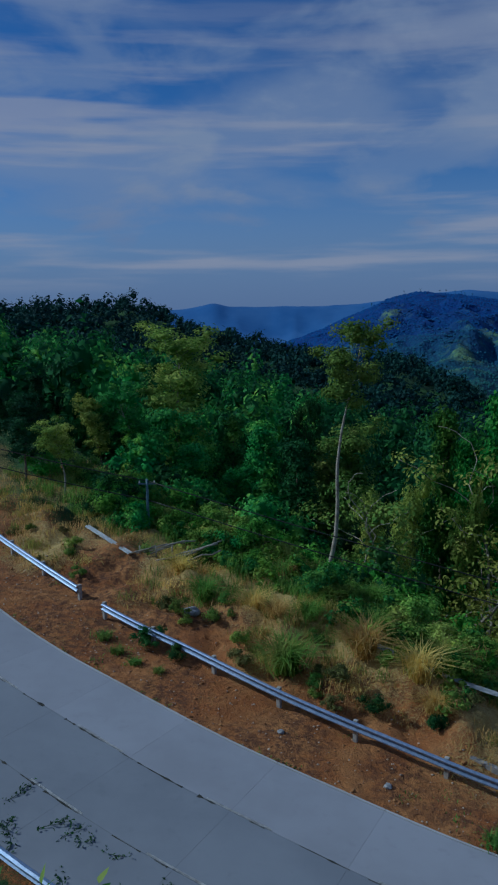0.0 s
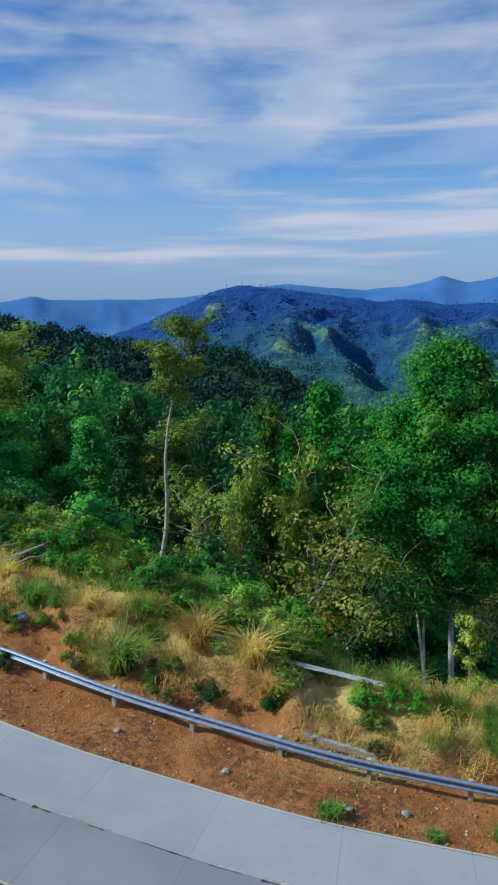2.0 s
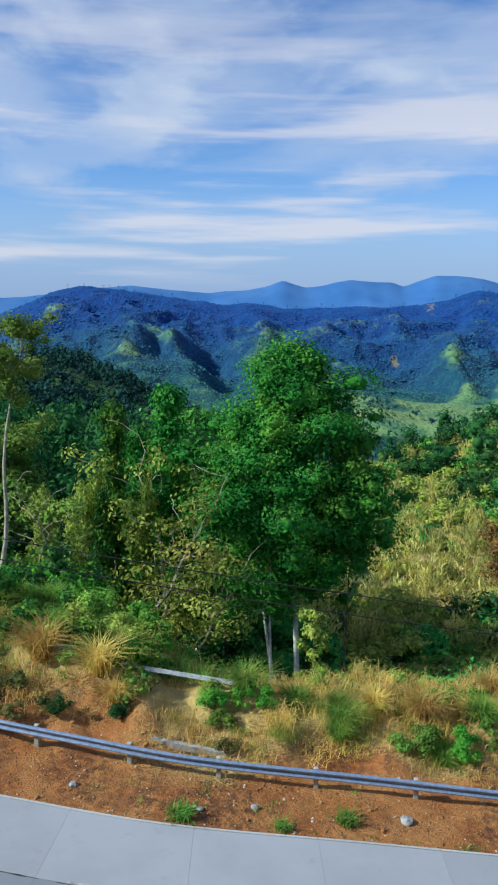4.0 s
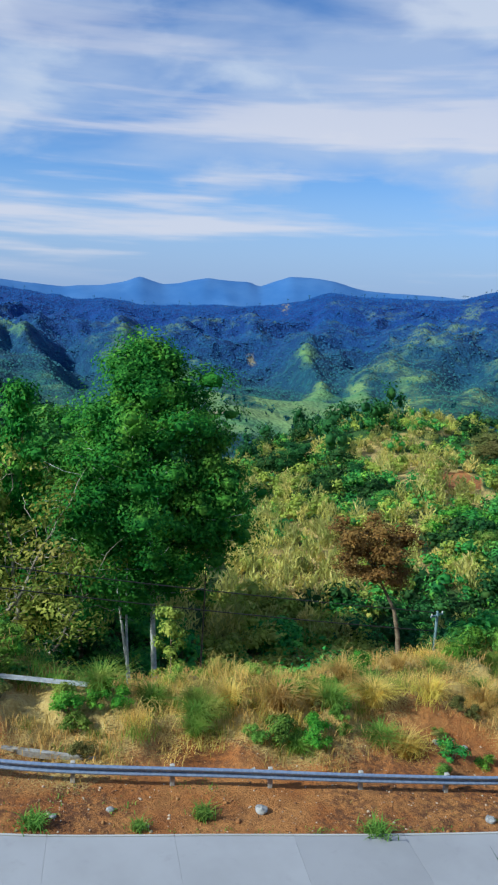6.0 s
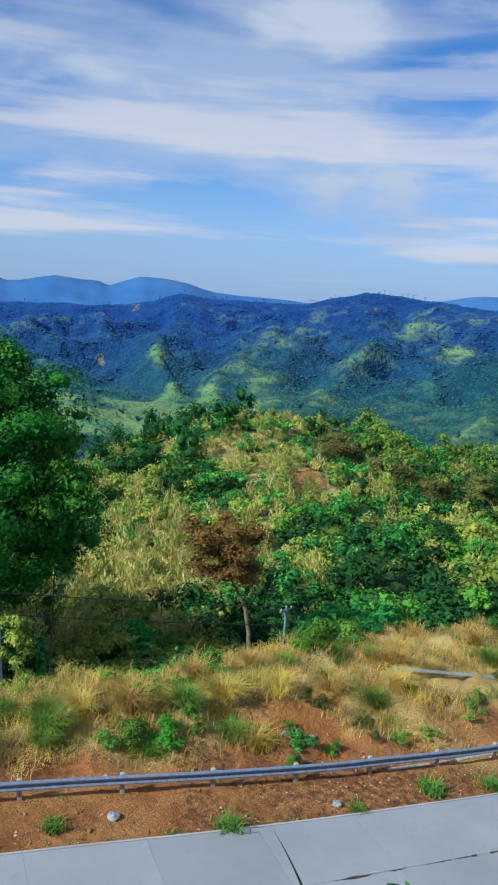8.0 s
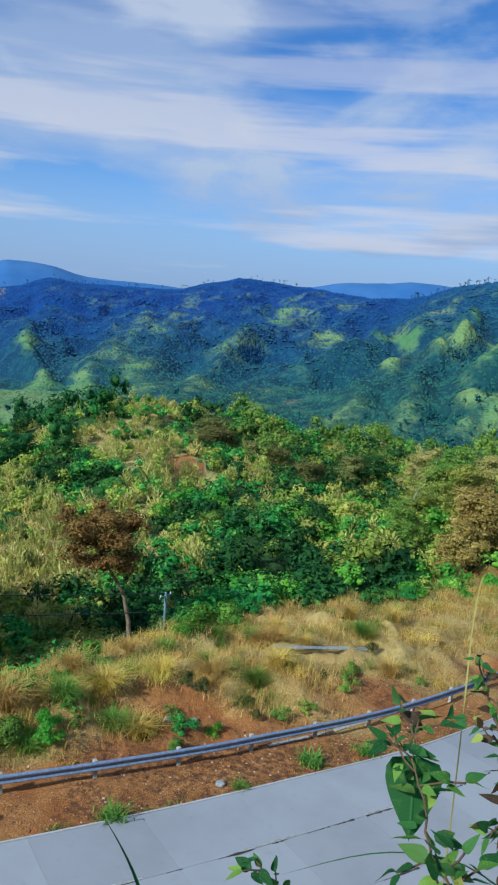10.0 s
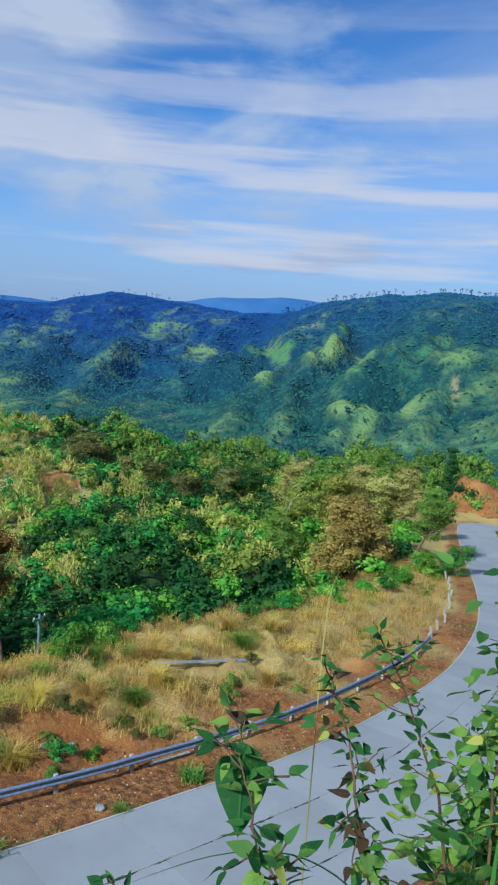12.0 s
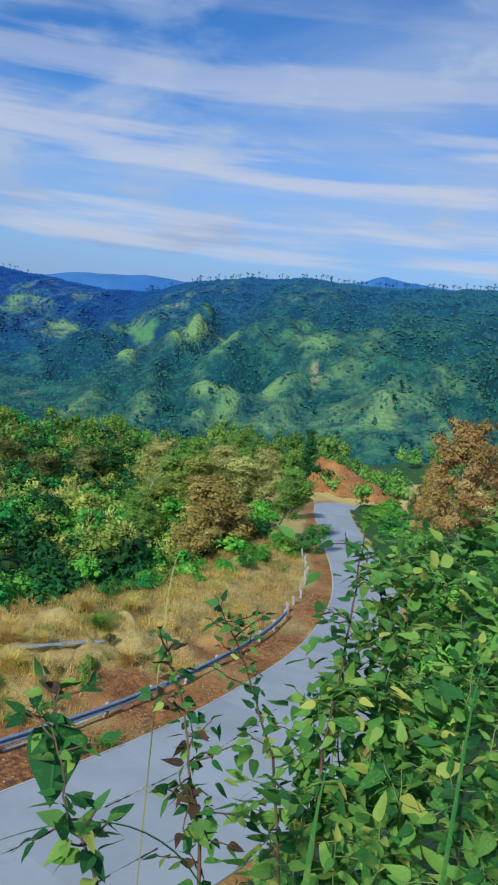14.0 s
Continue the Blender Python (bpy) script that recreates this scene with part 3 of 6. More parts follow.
def ground_z(x, y, detail=True):
    x, y = np.atleast_1d(np.asarray(x, float)), np.atleast_1d(np.asarray(y, float))
    r, az = np.hypot(x, y), np.degrees(np.arctan2(-x, y))
    az = np.where(az > 120, az - 360, az)
    z, crest_r = outer_land(az, r)
    near = r < 260
    if near.any():
        s, d = road_coords(x[near], y[near])
        zr, w = road_z(s), road_width(s)
        rn, zo = r[near], z[near]
        brow = brow_at(s)
        shelf = zr - 0.12 + np.interp(d, [0, 4, 5.5, 9, 13, 24], [0, -0.05, 0.2, 0.75, 0.5, -0.6])
        u = np.clip((d - brow) / 19.0, 0, 1)
        u = u * u * (3 - 2 * u)
        outer = shelf * (1 - u) + zo * u
        bank = zr - 0.12 + np.minimum(np.maximum(0, -d - w - 0.8) * 1.22, np.interp(s - S_MARK, [60, 90], [60, 1.6]))
        top = np.interp(rn, [25, 70], [16.35, 0]) + np.where(rn > 25, np.clip((rn - 25) / 45, 0, 1) * (zo + 9), 0)
        top = top + np.maximum(0, -d - 30) * 0.12 * (rn < 120)
        inner = np.minimum(bank, top)
        inner = np.where(-d < w + 0.8, zr - 0.12, inner)
        mixed = np.where(d > 0, outer, inner)
        far = np.clip((rn - 190) / 60, 0, 1)
        z[near] = mixed * (1 - far) + zo * far
    if detail:
        amp = np.interp(r, [4, 20, 60, 150, 400, 900, 1150, 1300], [0.05, 0.0, 0.5, 3.0, 7.0, 6.0, 2.0, 0.0])
        if near.any():
            flat = np.clip((d - 12) / 20, 0, 1) * np.clip(rn / 30, 0, 1)
            amp[near] = np.minimum(amp[near], 0.9 * flat * amp[near])
            m = near.copy()
            m[near] = (d > 0.3) & (d < 40)
            lump = np.interp(d[(d > 0.3) & (d < 40)], [0.3, 1.5, 3.6, 5.2, 9], [0.0, 0.10, 0.12, 0.55, 0.95])
            z[m] = z[m] + lump * fractal(x[m], y[m], 0.40, 5, 21.0)
        z = z + amp * fractal(x, y, 0.018, 4, 3.3)
        foot_r = crest_r * 0.46
        m = (r > foot_r) & (r < crest_r * 1.25)
        if m.any():
            t = (r[m] - foot_r[m]) / (crest_r[m] - foot_r[m])
            wgt = np.clip(t * 3, 0, 1) * np.clip((1 - t) * 2.6 + 0.08, 0, 1)
            z[m] = z[m] + wgt * (np.maximum(spurs(x[m], y[m]), -1.0) - 0.45) * np.interp(az[m], [-80, -65, -50, -30], [48, 46, 42, 46]) + 4.0 * fractal(x[m], y[m], 0.02, 3, 9.1) * np.clip(t * 4, 0, 1)
        m = r > 3600
        if m.any():
            z[m] = z[m] + (6 + 34 * np.clip(np.abs(r[m] - 4500) / 400, 0, 1)) * fractal(x[m], y[m], 0.0035, 4, 5.5)
    return z


def z_at(x, y):
    return float(ground_z([x], [y])[0])


def polar(az, r):
    """x, y at a bearing (degrees left of +y) and a distance from the camera's spot."""
    return -r * math.sin(radians(az)), r * math.cos(radians(az))


# what grows where on the overgrown hill: bearing, elevation, half widths, weight (green +, straw cane -)
GROWTH = [(-42.7, -13.6, 5.5, 2.0, 0.9), (-40.5, -9.2, 6, 1.0, 0.9), (-53.4, -16.1, 3.5, 2.0, 0.7), (-52.6, -9.6, 3.5, 1.2, 0.9), (-46.5, -23.6, 4, 1.4, 0.8), (-53, -21.5, 6, 2.0, 0.8), (-35, -13, 1.6, 3, 0.4), (-58, -19.4, 5, 2.5, 0.6),
          (-59.5, -11.5, 4, 1.2, 0.6), (-56.6, -15.3, 1.4, 1.0, -1.0), (-63.7, -16.9, 2.2, 0.8, -1.1), (-62.2, -19.7, 0.8, 0.7, -0.8), (-60.7, -16.8, 0.7, 0.8, -0.8), (-46, -11.2, 4, 1.7, -0.5), (-40, -19, 6, 3.0, -0.2), (-53.5, -13.2, 2.5, 0.7, -0.5), (-34.5, -25.5, 2.0, 1.0, 0.3)]
BARE_SPOTS = [(-39.1, -11.5, 1.7, 0.6), (-50.6, -12.2, 2.0, 0.9), (-55.8, -11.5, 1.2, 0.4)]


def growth(x, y, z):
    """How green the hill's cover is (below 0: cane), and whether it is bare."""
    az, el = np.degrees(np.arctan2(-x, y)), np.degrees(np.arctan2(z - EYE_Z, np.hypot(x, y)))
    g = np.interp(az, [-80, -58, -51, -46, -30], [0.35, 0.25, 0.0, -0.25, -0.25]) + 1.15 * fractal(x, y, 0.085, 3, 2.0)
    for a, e, wa, we, k in GROWTH:
        g = g + k * np.exp(-((az - a) / wa) ** 2 - ((el - e) / we) ** 2)
    b = np.zeros_like(g)
    for a, e, wa, we in BARE_SPOTS:
        b = np.maximum(b, np.exp(-((az - a) / wa) ** 2 - ((el - e) / we) ** 2))
    return g, b + 0.25 * fractal(x, y, 0.2, 2, 6.0) > 0.5


# open grass on the mountains: bearing, elevation, half widths, weight
GRASSY = [(-65.6, -2.5, 1.0, 1.3, 0.7), (-69.7, -1.3, 1.0, 0.8, 0.7), (-72.2, -1.4, 0.8, 1.2, 0.8), (-70.7, -5.5, 0.8, 0.8, 0.5), (-72.7, -6.2, 0.6, 1.1, 0.55), (-60.2, -2.1, 1.2, 0.3, 0.5), (-75.5, -4.3, 0.8, 1.2, 0.5), (-77.8, -0.9, 2.2, 0.9, 0.45), (-70.7, 0.1, 0.5, 0.5, 0.5),
          (-57.6, -0.5, 1.6, 0.9, 0.35), (-54.3, -3.3, 1.3, 0.7, 0.35), (-60.1, -2.4, 1.0, 0.6, 0.3), (-50.8, -0.6, 0.9, 0.5, 0.3)]
MEADOWS = [(-39.9, -6.2, 1.6, 0.7, 0.5), (-39.0, -3.7, 1.6, 0.5, 0.35), (-42.4, -6.4, 0.9, 0.6, 0.7), (-37.5, -7.9, 4.5, 1.0, 1.5), (-33.3, -7.9, 3.0, 1.0, 1.5), (-53.7, -7.6, 1.6, 0.4, 0.6), (-46.4, -5.3, 1.0, 0.5, 0.3), (-30.2, -4.7, 2.2, 1.2, 0.4),
           (-15.1, -3.5, 2.0, 0.8, 0.25), (-17.3, -2.4, 1.2, 0.5, 0.3), (-26.2, -2.7, 1.0, 0.8, 0.35), (-10.1, -0.3, 1.0, 0.4, 0.25), (-81, -6.5, 3.0, 1.5, 0.15)]
EARTH = [(-78.9, -3.4, 0.45, 1.3, 0.55), (-58.0, -7.0, 1.3, 0.5, 0.35), (-67.9, 0.3, 1.2, 0.25, 0.4), (-37.1, -0.4, 0.5, 0.6, 0.45), (-34.8, -4.3, 0.5, 0.8, 0.5), (-41.6, -7.6, 1.4, 0.25, 0.5), (-33.0, -8.2, 1.8, 0.25, 0.5), (-65.8, -3.0, 0.5, 0.8, 0.35)]


def spread_of(spots_, az, el):
    return sum(k * np.exp(-((az - a) / wa) ** 2 - ((el - e) / we) ** 2) for a, e, wa, we, k in spots_)


def open_grass(x, y, z, crest):
    """How grassy and treeless the mountain sides are, 0 to 1 and over."""
    az, el, rr = np.degrees(np.arctan2(-x, y)), np.degrees(np.arctan2(z - EYE_Z, np.hypot(x, y))), np.hypot(x, y) / crest
    az = az + 1.3 * fractal(x, y, 0.007, 3, 31.0)
    el = el + 0.9 * fractal(x, y, 0.007, 3, 35.0)
    base = np.interp(az, [-95, -70, -60, -45, -25, -15], [0.10, 0.14, 0.12, 0.14, 0.10, 0.06]) + np.interp(rr, [0.38, 0.46, 0.6, 0.8, 1.0], [0.0, 0.14, 0.06, 0.0, -0.1])
    rib = spurs(x, y)
    return base + 0.3 * np.clip(rib, -1.0, 0.8) + (spread_of(GRASSY, az, el) + spread_of(MEADOWS, az, el)) * np.clip(0.75 + 0.6 * rib, 0.1, 1.3)


def build_ground():
    az = np.concatenate([np.arange(-238, -112, 4.0), np.arange(-112, 34, 0.3), np.arange(34, 122, 4.0)])
    r = np.concatenate([[0.02], np.linspace(0.8, 12, 12), np.arange(12.5, 60, 0.5), np.arange(60, 262, 2.6), np.geomspace(266, 660, 36), np.arange(672, 2400, 16), np.geomspace(2420, 4900, 38)])
    A, R = np.meshgrid(az, r)
    x, y = -R * np.sin(np.radians(A)), R * np.cos(np.radians(A))
    z = ground_z(x.ravel(), y.ravel())
    nr, na = A.shape
    i, j = np.meshgrid(np.arange(nr - 1), np.arange(na), indexing="ij")
    k = (j + 1) % na
    quads = np.stack([i * na + j, (i + 1) * na + j, (i + 1) * na + k, i * na + k], -1).reshape(-1, 4)
    me = np_mesh("ground", np.stack([x.ravel(), y.ravel(), z], -1), quads)
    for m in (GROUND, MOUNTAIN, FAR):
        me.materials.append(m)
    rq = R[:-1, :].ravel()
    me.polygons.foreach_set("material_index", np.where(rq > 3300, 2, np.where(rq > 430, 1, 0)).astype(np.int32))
    me.polygons.foreach_set("use_smooth", np.ones(len(rq), bool))
    # what covers the land: soil, dry grass, green growth
    xf, yf, rf, af = x.ravel(), y.ravel(), R.ravel(), A.ravel()
    cov = np.zeros((len(xf), 4), np.float32)
    cov[:, 3] = 1
    near = rf < 430
    s, d = np.full(len(xf), 0.0), np.full(len(xf), 99.0)
    s[near], d[near] = road_coords(xf[near], yf[near])
    n = np.zeros(len(xf))
    n[near] = fractal(xf[near], yf[near], 0.16, 4, 7.0)
    dry = np.interp(d / brow_at(s), [0.25, 0.45, 0.7, 1.0, 1.8], [0.05, 0.30, 0.65, 0.85, 0.4]) + n * 0.5
    dry = np.where(d < 0, 0.35 + n * 0.5, dry)
    dry += np.interp(s - S_MARK, [8, 16, 40, 58], [0.15, 0, 0, 0.45]) * np.interp(d, [1.5, 5], [0.3, 1])
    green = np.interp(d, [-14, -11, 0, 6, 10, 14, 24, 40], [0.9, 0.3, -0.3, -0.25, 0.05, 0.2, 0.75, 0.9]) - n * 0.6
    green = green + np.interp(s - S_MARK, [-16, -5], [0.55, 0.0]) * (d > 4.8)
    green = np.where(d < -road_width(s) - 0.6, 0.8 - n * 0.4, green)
    n2 = np.zeros(len(xf))
    n2[near] = fractal(xf[near], yf[near], 0.035, 4, 2.0)
    hill = np.clip((rf - 55) / 25, 0, 1) * np.interp(af, [-80, -62, -40, -26], [0.3, 1, 1, 0]) * near
    g, bare = np.zeros(len(xf)), np.zeros(len(xf), bool)
    g[near], bare[near] = growth(xf[near], yf[near], z[near])
    # the hill's floor takes this dark green, painted shade in the plants' gaps
    green = green * (1 - hill) + hill * np.clip(0.62 + g, 0.35, 1)
    dry += hill * 0.5
    green, dry = np.where(bare & (hill > 0.3), 0, green), np.where(bare & (hill > 0.3), 0.25, dry)
    cov[:, 1], cov[:, 2] = np.clip(dry, 0, 1), np.clip(green, 0, 1)
    far = rf >= 430
    cr = curve(af[far], [(-56, 2300), (-70, 1650), (-95, 1400)])
    rise = np.degrees(np.arctan2(z[far] - EYE_Z, rf[far]))
    cov[far, 0], cov[far, 1] = spread_of(EARTH, af[far], rise), np.clip(open_grass(xf[far], yf[far], z[far], cr), 0, 1)
    at = me.color_attributes.new("cover", "FLOAT_COLOR", "POINT")
    at.data.foreach_set("color", cov.ravel())
    ob = new("ground", me)
    return tagged(ob, "hilly ground of orange earth, dry grass and forested slopes out to blue ridges", "ground", kind="structure")


build_ground()

# ---------------------------------------------------------------- trees


def limb(rng, start, way, length, r0, r1, n=6, wobble=0.12, lift=0.0):
    p, q = [np.array(start, float)], np.array(way, float)
    q /= np.linalg.norm(q)
    for _ in range(n):
        q = q + rng.normal(size=3) * wobble + [0, 0, lift]
        q /= np.linalg.norm(q)
        p.append(p[-1] + q * length / n)
    return np.array(p), np.linspace(r0, r1, n + 1)


def build_tree(seed, height, spread, base=0.3, shape="round", leaf=0.35, count=5000, trunk=0.22, lean=(0, 0), limbs=22, bare=0.0, wob=0.05, droop=0.25, clump=0.16, stems=1, bend=0.0):
    """Meshes of a tree's trunk with limbs, and of its crown; the foot is at the origin."""
    rng = np.random.default_rng(seed)
    wood, clumps = [], []
    for k in range(stems):
        way = np.array([lean[0] + rng.normal() * 0.06 * (stems > 1), lean[1] + rng.normal() * 0.06 * (stems > 1), 1.0])
        foot = np.array([rng.normal() * 0.6, rng.normal() * 0.6, 0]) * (stems > 1)
        tp, tr = limb(rng, foot - [0, 0, 0.6], way, (height + 0.6) * (0.5 if shape == "dome" else rng.uniform(0.70, 0.86)) if k else height + 0.6, trunk * (1 if k == 0 else 0.7), trunk * 0.12, 14, wob, 0.03)
        if bend:
            u = np.linspace(0, 1, len(tp))
            tp[:, 0] += bend * (np.sin(u * 9.0) * 0.5 + np.sin(u * 4.0 + 2.0)) * u ** 0.5
        wood.append(tube(tp, tr, 8))
        for i in range(0 if shape == "dome" and k else limbs // (1 if shape == "dome" else stems)):
            u = base + (1 - base) * ((i + rng.uniform(0, 1)) / (limbs / (1 if shape == "dome" else stems))) ** 0.9
            at = np.array([np.interp(u, np.linspace(0, 1, len(tp)), tp[:, c]) for c in range(3)])
            v = (u - base) / (1 - base)
            width = {"round": math.sqrt(max(0.04, 1 - (2 * v - 0.85) ** 2 / 1.4)), "cone": 1.08 - 0.92 * v, "fan": 0.35 + 0.85 * v ** 0.7, "top": 0.55 + 0.6 * math.sin(v * 2.6), "dome": float(np.interp(v, [0, 0.12, 0.35, 0.55, 0.72, 0.85, 0.94, 1], [0.55, 0.85, 1.0, 0.97, 0.80, 0.52, 0.27, 0.08])), "plate": 0.6 + 0.4 * v}[shape]
            a = i * 2.4 + rng.uniform(-0.5, 0.5)
            rise = {"round": 0.45, "cone": 0.30, "fan": 0.9, "top": 0.35, "dome": 0.18, "plate": 0.75}[shape]
            ln = spread * width * rng.uniform(0.65, 1.12)
            lp, lr = limb(rng, at, (math.cos(a), math.sin(a), rise), ln, max(0.02, trunk * 0.26 * (1 - u * 0.6)), 0.012, 9 if bare else 4, 0.34 if bare else 0.16, 0.05)
            wood.append(tube(lp, lr, 4))
            if rng.uniform() < bare:
                continue
            for f in ((0.72, 0.86, 1.0) if shape == "plate" else (0.36, 0.68, 1.0) if shape == "dome" else (0.62, 1.0)):
                c = np.array([np.interp(f, np.linspace(0, 1, len(lp)), lp[:, c]) for c in range(3)])
                clumps.append((c + rng.normal(size=3) * spread * 0.06, spread * clump * rng.uniform(0.65, 1.35) * (1.0 if f > 0.9 else 1.15)))
        clumps.append((tp[-1], spread * clump))
    wood = np_mesh("trunk", *joined(wood))
    wood.polygons.foreach_set("use_smooth", np.ones(len(wood.polygons), bool))
    cs, rad = np.array([c for c, _ in clumps]), np.array([q for _, q in clumps])
    per = np.maximum(5, count * rad ** 2 / (rad ** 2).sum()).astype(int)
    heart = np.array([cs[:, 0].mean(), cs[:, 1].mean(), np.percentile(cs[:, 2], 35)])
    bulge = (cs - heart) / np.maximum(cs.std(0) * 1.8, 0.1)
    verts, faces, shade = masses(rng, cs, rad[:, None] * np.array([1.15, 1.15, 0.82]) * rng.uniform(0.85, 1.15, (len(cs), 3)), per, leaf, rng.uniform(-0.4, 0.4, len(cs)), bulge, 0.36, droop, 0.55, 0.4, 0.0 if bare else 0.44)
    crown = foliage_mesh("crown", verts, faces, shade)
    wide = float(np.percentile(np.hypot(verts[:, 0] - heart[0], verts[:, 1] - heart[1]), 97))
    pts = verts
    return wood, crown, float(np.percentile(pts[:, 2], 99.6)), wide


TREE_MESHES = {}


def tree(name, az, r, el_top, style, leaf_material, bark, label, category="tree", turn=0.0, group="", sink=0.0, scale_w=1.0, wide=0.0):
    """A tree at a bearing and distance whose top stands at that elevation over the eye's level."""
    x, y = polar(az, r)
    z = z_at(x, y) - sink
    h = EYE_Z + r * math.tan(radians(el_top)) - z
    key = (style["seed"], leaf_material.name)
    if key not in TREE_MESHES:
        TREE_MESHES[key] = build_tree(**style)
        TREE_MESHES[key][0].materials.append(bark)
        TREE_MESHES[key][1].materials.append(leaf_material)
    wood, crown, top, reach = TREE_MESHES[key]
    k = h / top
    if wide:                                            # the crown's breadth in degrees
        scale_w = r * math.tan(radians(wide / 2)) / (reach * k)
        if scale_w > 1.2:                               # a broad crown on a short trunk: the foot lies deeper in the thicket
            z -= h * (scale_w / 1.2 - 1)
            k, scale_w = k * scale_w / 1.2, 1.2
    thing = new(name)
    thing.matrix_basis = pose(x, y, z, 0, 0, turn) @ Matrix.Diagonal((k * scale_w, k * scale_w, k, 1))
    part("trunk", wood, None, thing)
    part("crown", crown, None, thing)
    return tagged(thing, label, category, group)


BIG = dict(seed=1, height=24, spread=7.0, base=0.34, shape="dome", leaf=0.25, count=62000, trunk=0.24, limbs=80, wob=0.015, clump=0.175, stems=3)
SLENDER = dict(seed=2, height=18, spread=2.5, base=0.70, shape="top", leaf=0.26, count=4200, trunk=0.19, limbs=14, wob=0.03, clump=0.30, lean=(0.10, 0.0), bend=0.6)
SLIM = dict(seed=12, height=18, spread=3.4, base=0.60, shape="round", leaf=0.30, count=6000, trunk=0.13, limbs=20, wob=0.03, clump=0.26)
CONE = dict(seed=3, height=15, spread=3.4, base=0.16, shape="cone", leaf=0.34, count=5600, trunk=0.2, limbs=34, wob=0.03, clump=0.24)
ROUND = dict(seed=4, height=12, spread=3.9, base=0.22, shape="round", leaf=0.33, count=5600, trunk=0.2, limbs=24, wob=0.07, clump=0.27)
ROUND2 = dict(seed=5, height=12, spread=3.4, base=0.2, shape="fan", leaf=0.33, count=5600, trunk=0.18, limbs=24, wob=0.08, clump=0.28)
TALL = dict(seed=14, height=12, spread=3.6, base=0.40, shape="round", leaf=0.33, count=5600, trunk=0.2, limbs=22, wob=0.07, clump=0.28)
WILLOW = dict(seed=6, height=18, spread=4.2, base=0.35, shape="fan", leaf=0.32, count=9000, trunk=0.22, limbs=34, wob=0.07, clump=0.22, droop=0.5)
UMBRELLA = dict(seed=7, height=9, spread=3.2, base=0.58, shape="fan", leaf=0.28, count=4200, trunk=0.16, limbs=18, wob=0.07, clump=0.24)
BROWN = dict(seed=8, height=11, spread=3.0, base=0.70, shape="plate", leaf=0.17, count=12000, trunk=0.21, limbs=30, wob=0.08, clump=0.165)
BARE = dict(seed=9, height=9, spread=3.4, base=0.25, shape="fan", leaf=0.20, count=2200, trunk=0.14, limbs=20, wob=0.16, clump=0.17, bare=0.3)
SMALL = dict(seed=10, height=5, spread=1.0, base=0.2, shape="round", leaf=0.17, count=1500, trunk=0.07, limbs=16, wob=0.05, clump=0.3, droop=0.6)

DOME = dict(seed=16, height=15, spread=3.8, base=0.12, shape="dome", leaf=0.29, count=9500, trunk=0.2, limbs=40, wob=0.03, clump=0.25)

tree("broadleaf_tree", -27.6, 57, -3.2, BIG, LEAF_BIG, BARK_WHITE, "large dense green broadleaf tree with three pale trunks", turn=40, wide=15.4)
tree("slender_tree", -5.6, 47.5, -1.0, SLENDER, LEAF_OLIVE, BARK_PALE, "tall slender tree with a crooked pale trunk and sparse crown", turn=0)
tree("slim_tree", -31.9, 56, -8.8, SLIM, LEAF_BIG, BARK, "slim green tree with a straight thin trunk beside the large tree", wide=6.0)
tree("willow_tree", 6.2, 80, -1.3, WILLOW, LEAF_LIME, BARK_PALE, "feathery light green tree above the dark forest", turn=60, scale_w=1.35)
tree("willow_tree", 7.6, 74, -5.2, WILLOW, LEAF_GREEN, BARK_PALE, "feathery green tree in front of a taller one", turn=200)
tree("umbrella_tree", 13.7, 58, -7.6, UMBRELLA, LEAF_LIME, BARK_PALE, "small spreading tree with a bent pale trunk on the bank", turn=20)
tree("brown_tree", -47.6, 50, -15.0, BROWN, LEAF_BROWN, BARK, "dying tree with a flat crown of rusty brown leaves", turn=0, wide=6.6)
tree("bare_tree", -17.0, 56, -11.5, BARE, LEAF_YELLOW, BARK_PALE, "half bare tree with pale twisting branches and few yellow leaves", turn=0)
tree("bare_tree", -13.6, 58, -12.0, BARE, LEAF_OLIVE, BARK_PALE, "half bare tree with pale branches among green bushes", turn=130)
tree("bare_tree", -15.2, 54, -13.6, BARE, LEAF_YELLOW, BARK_PALE, "half bare tree with pale forking branches", turn=250)
tree("young_tree", -29.6, 43, -22.0, SMALL, LEAF_LIME, BARK, "young yellow-green sapling with hanging leaves at the shelf edge", wide=3.0)

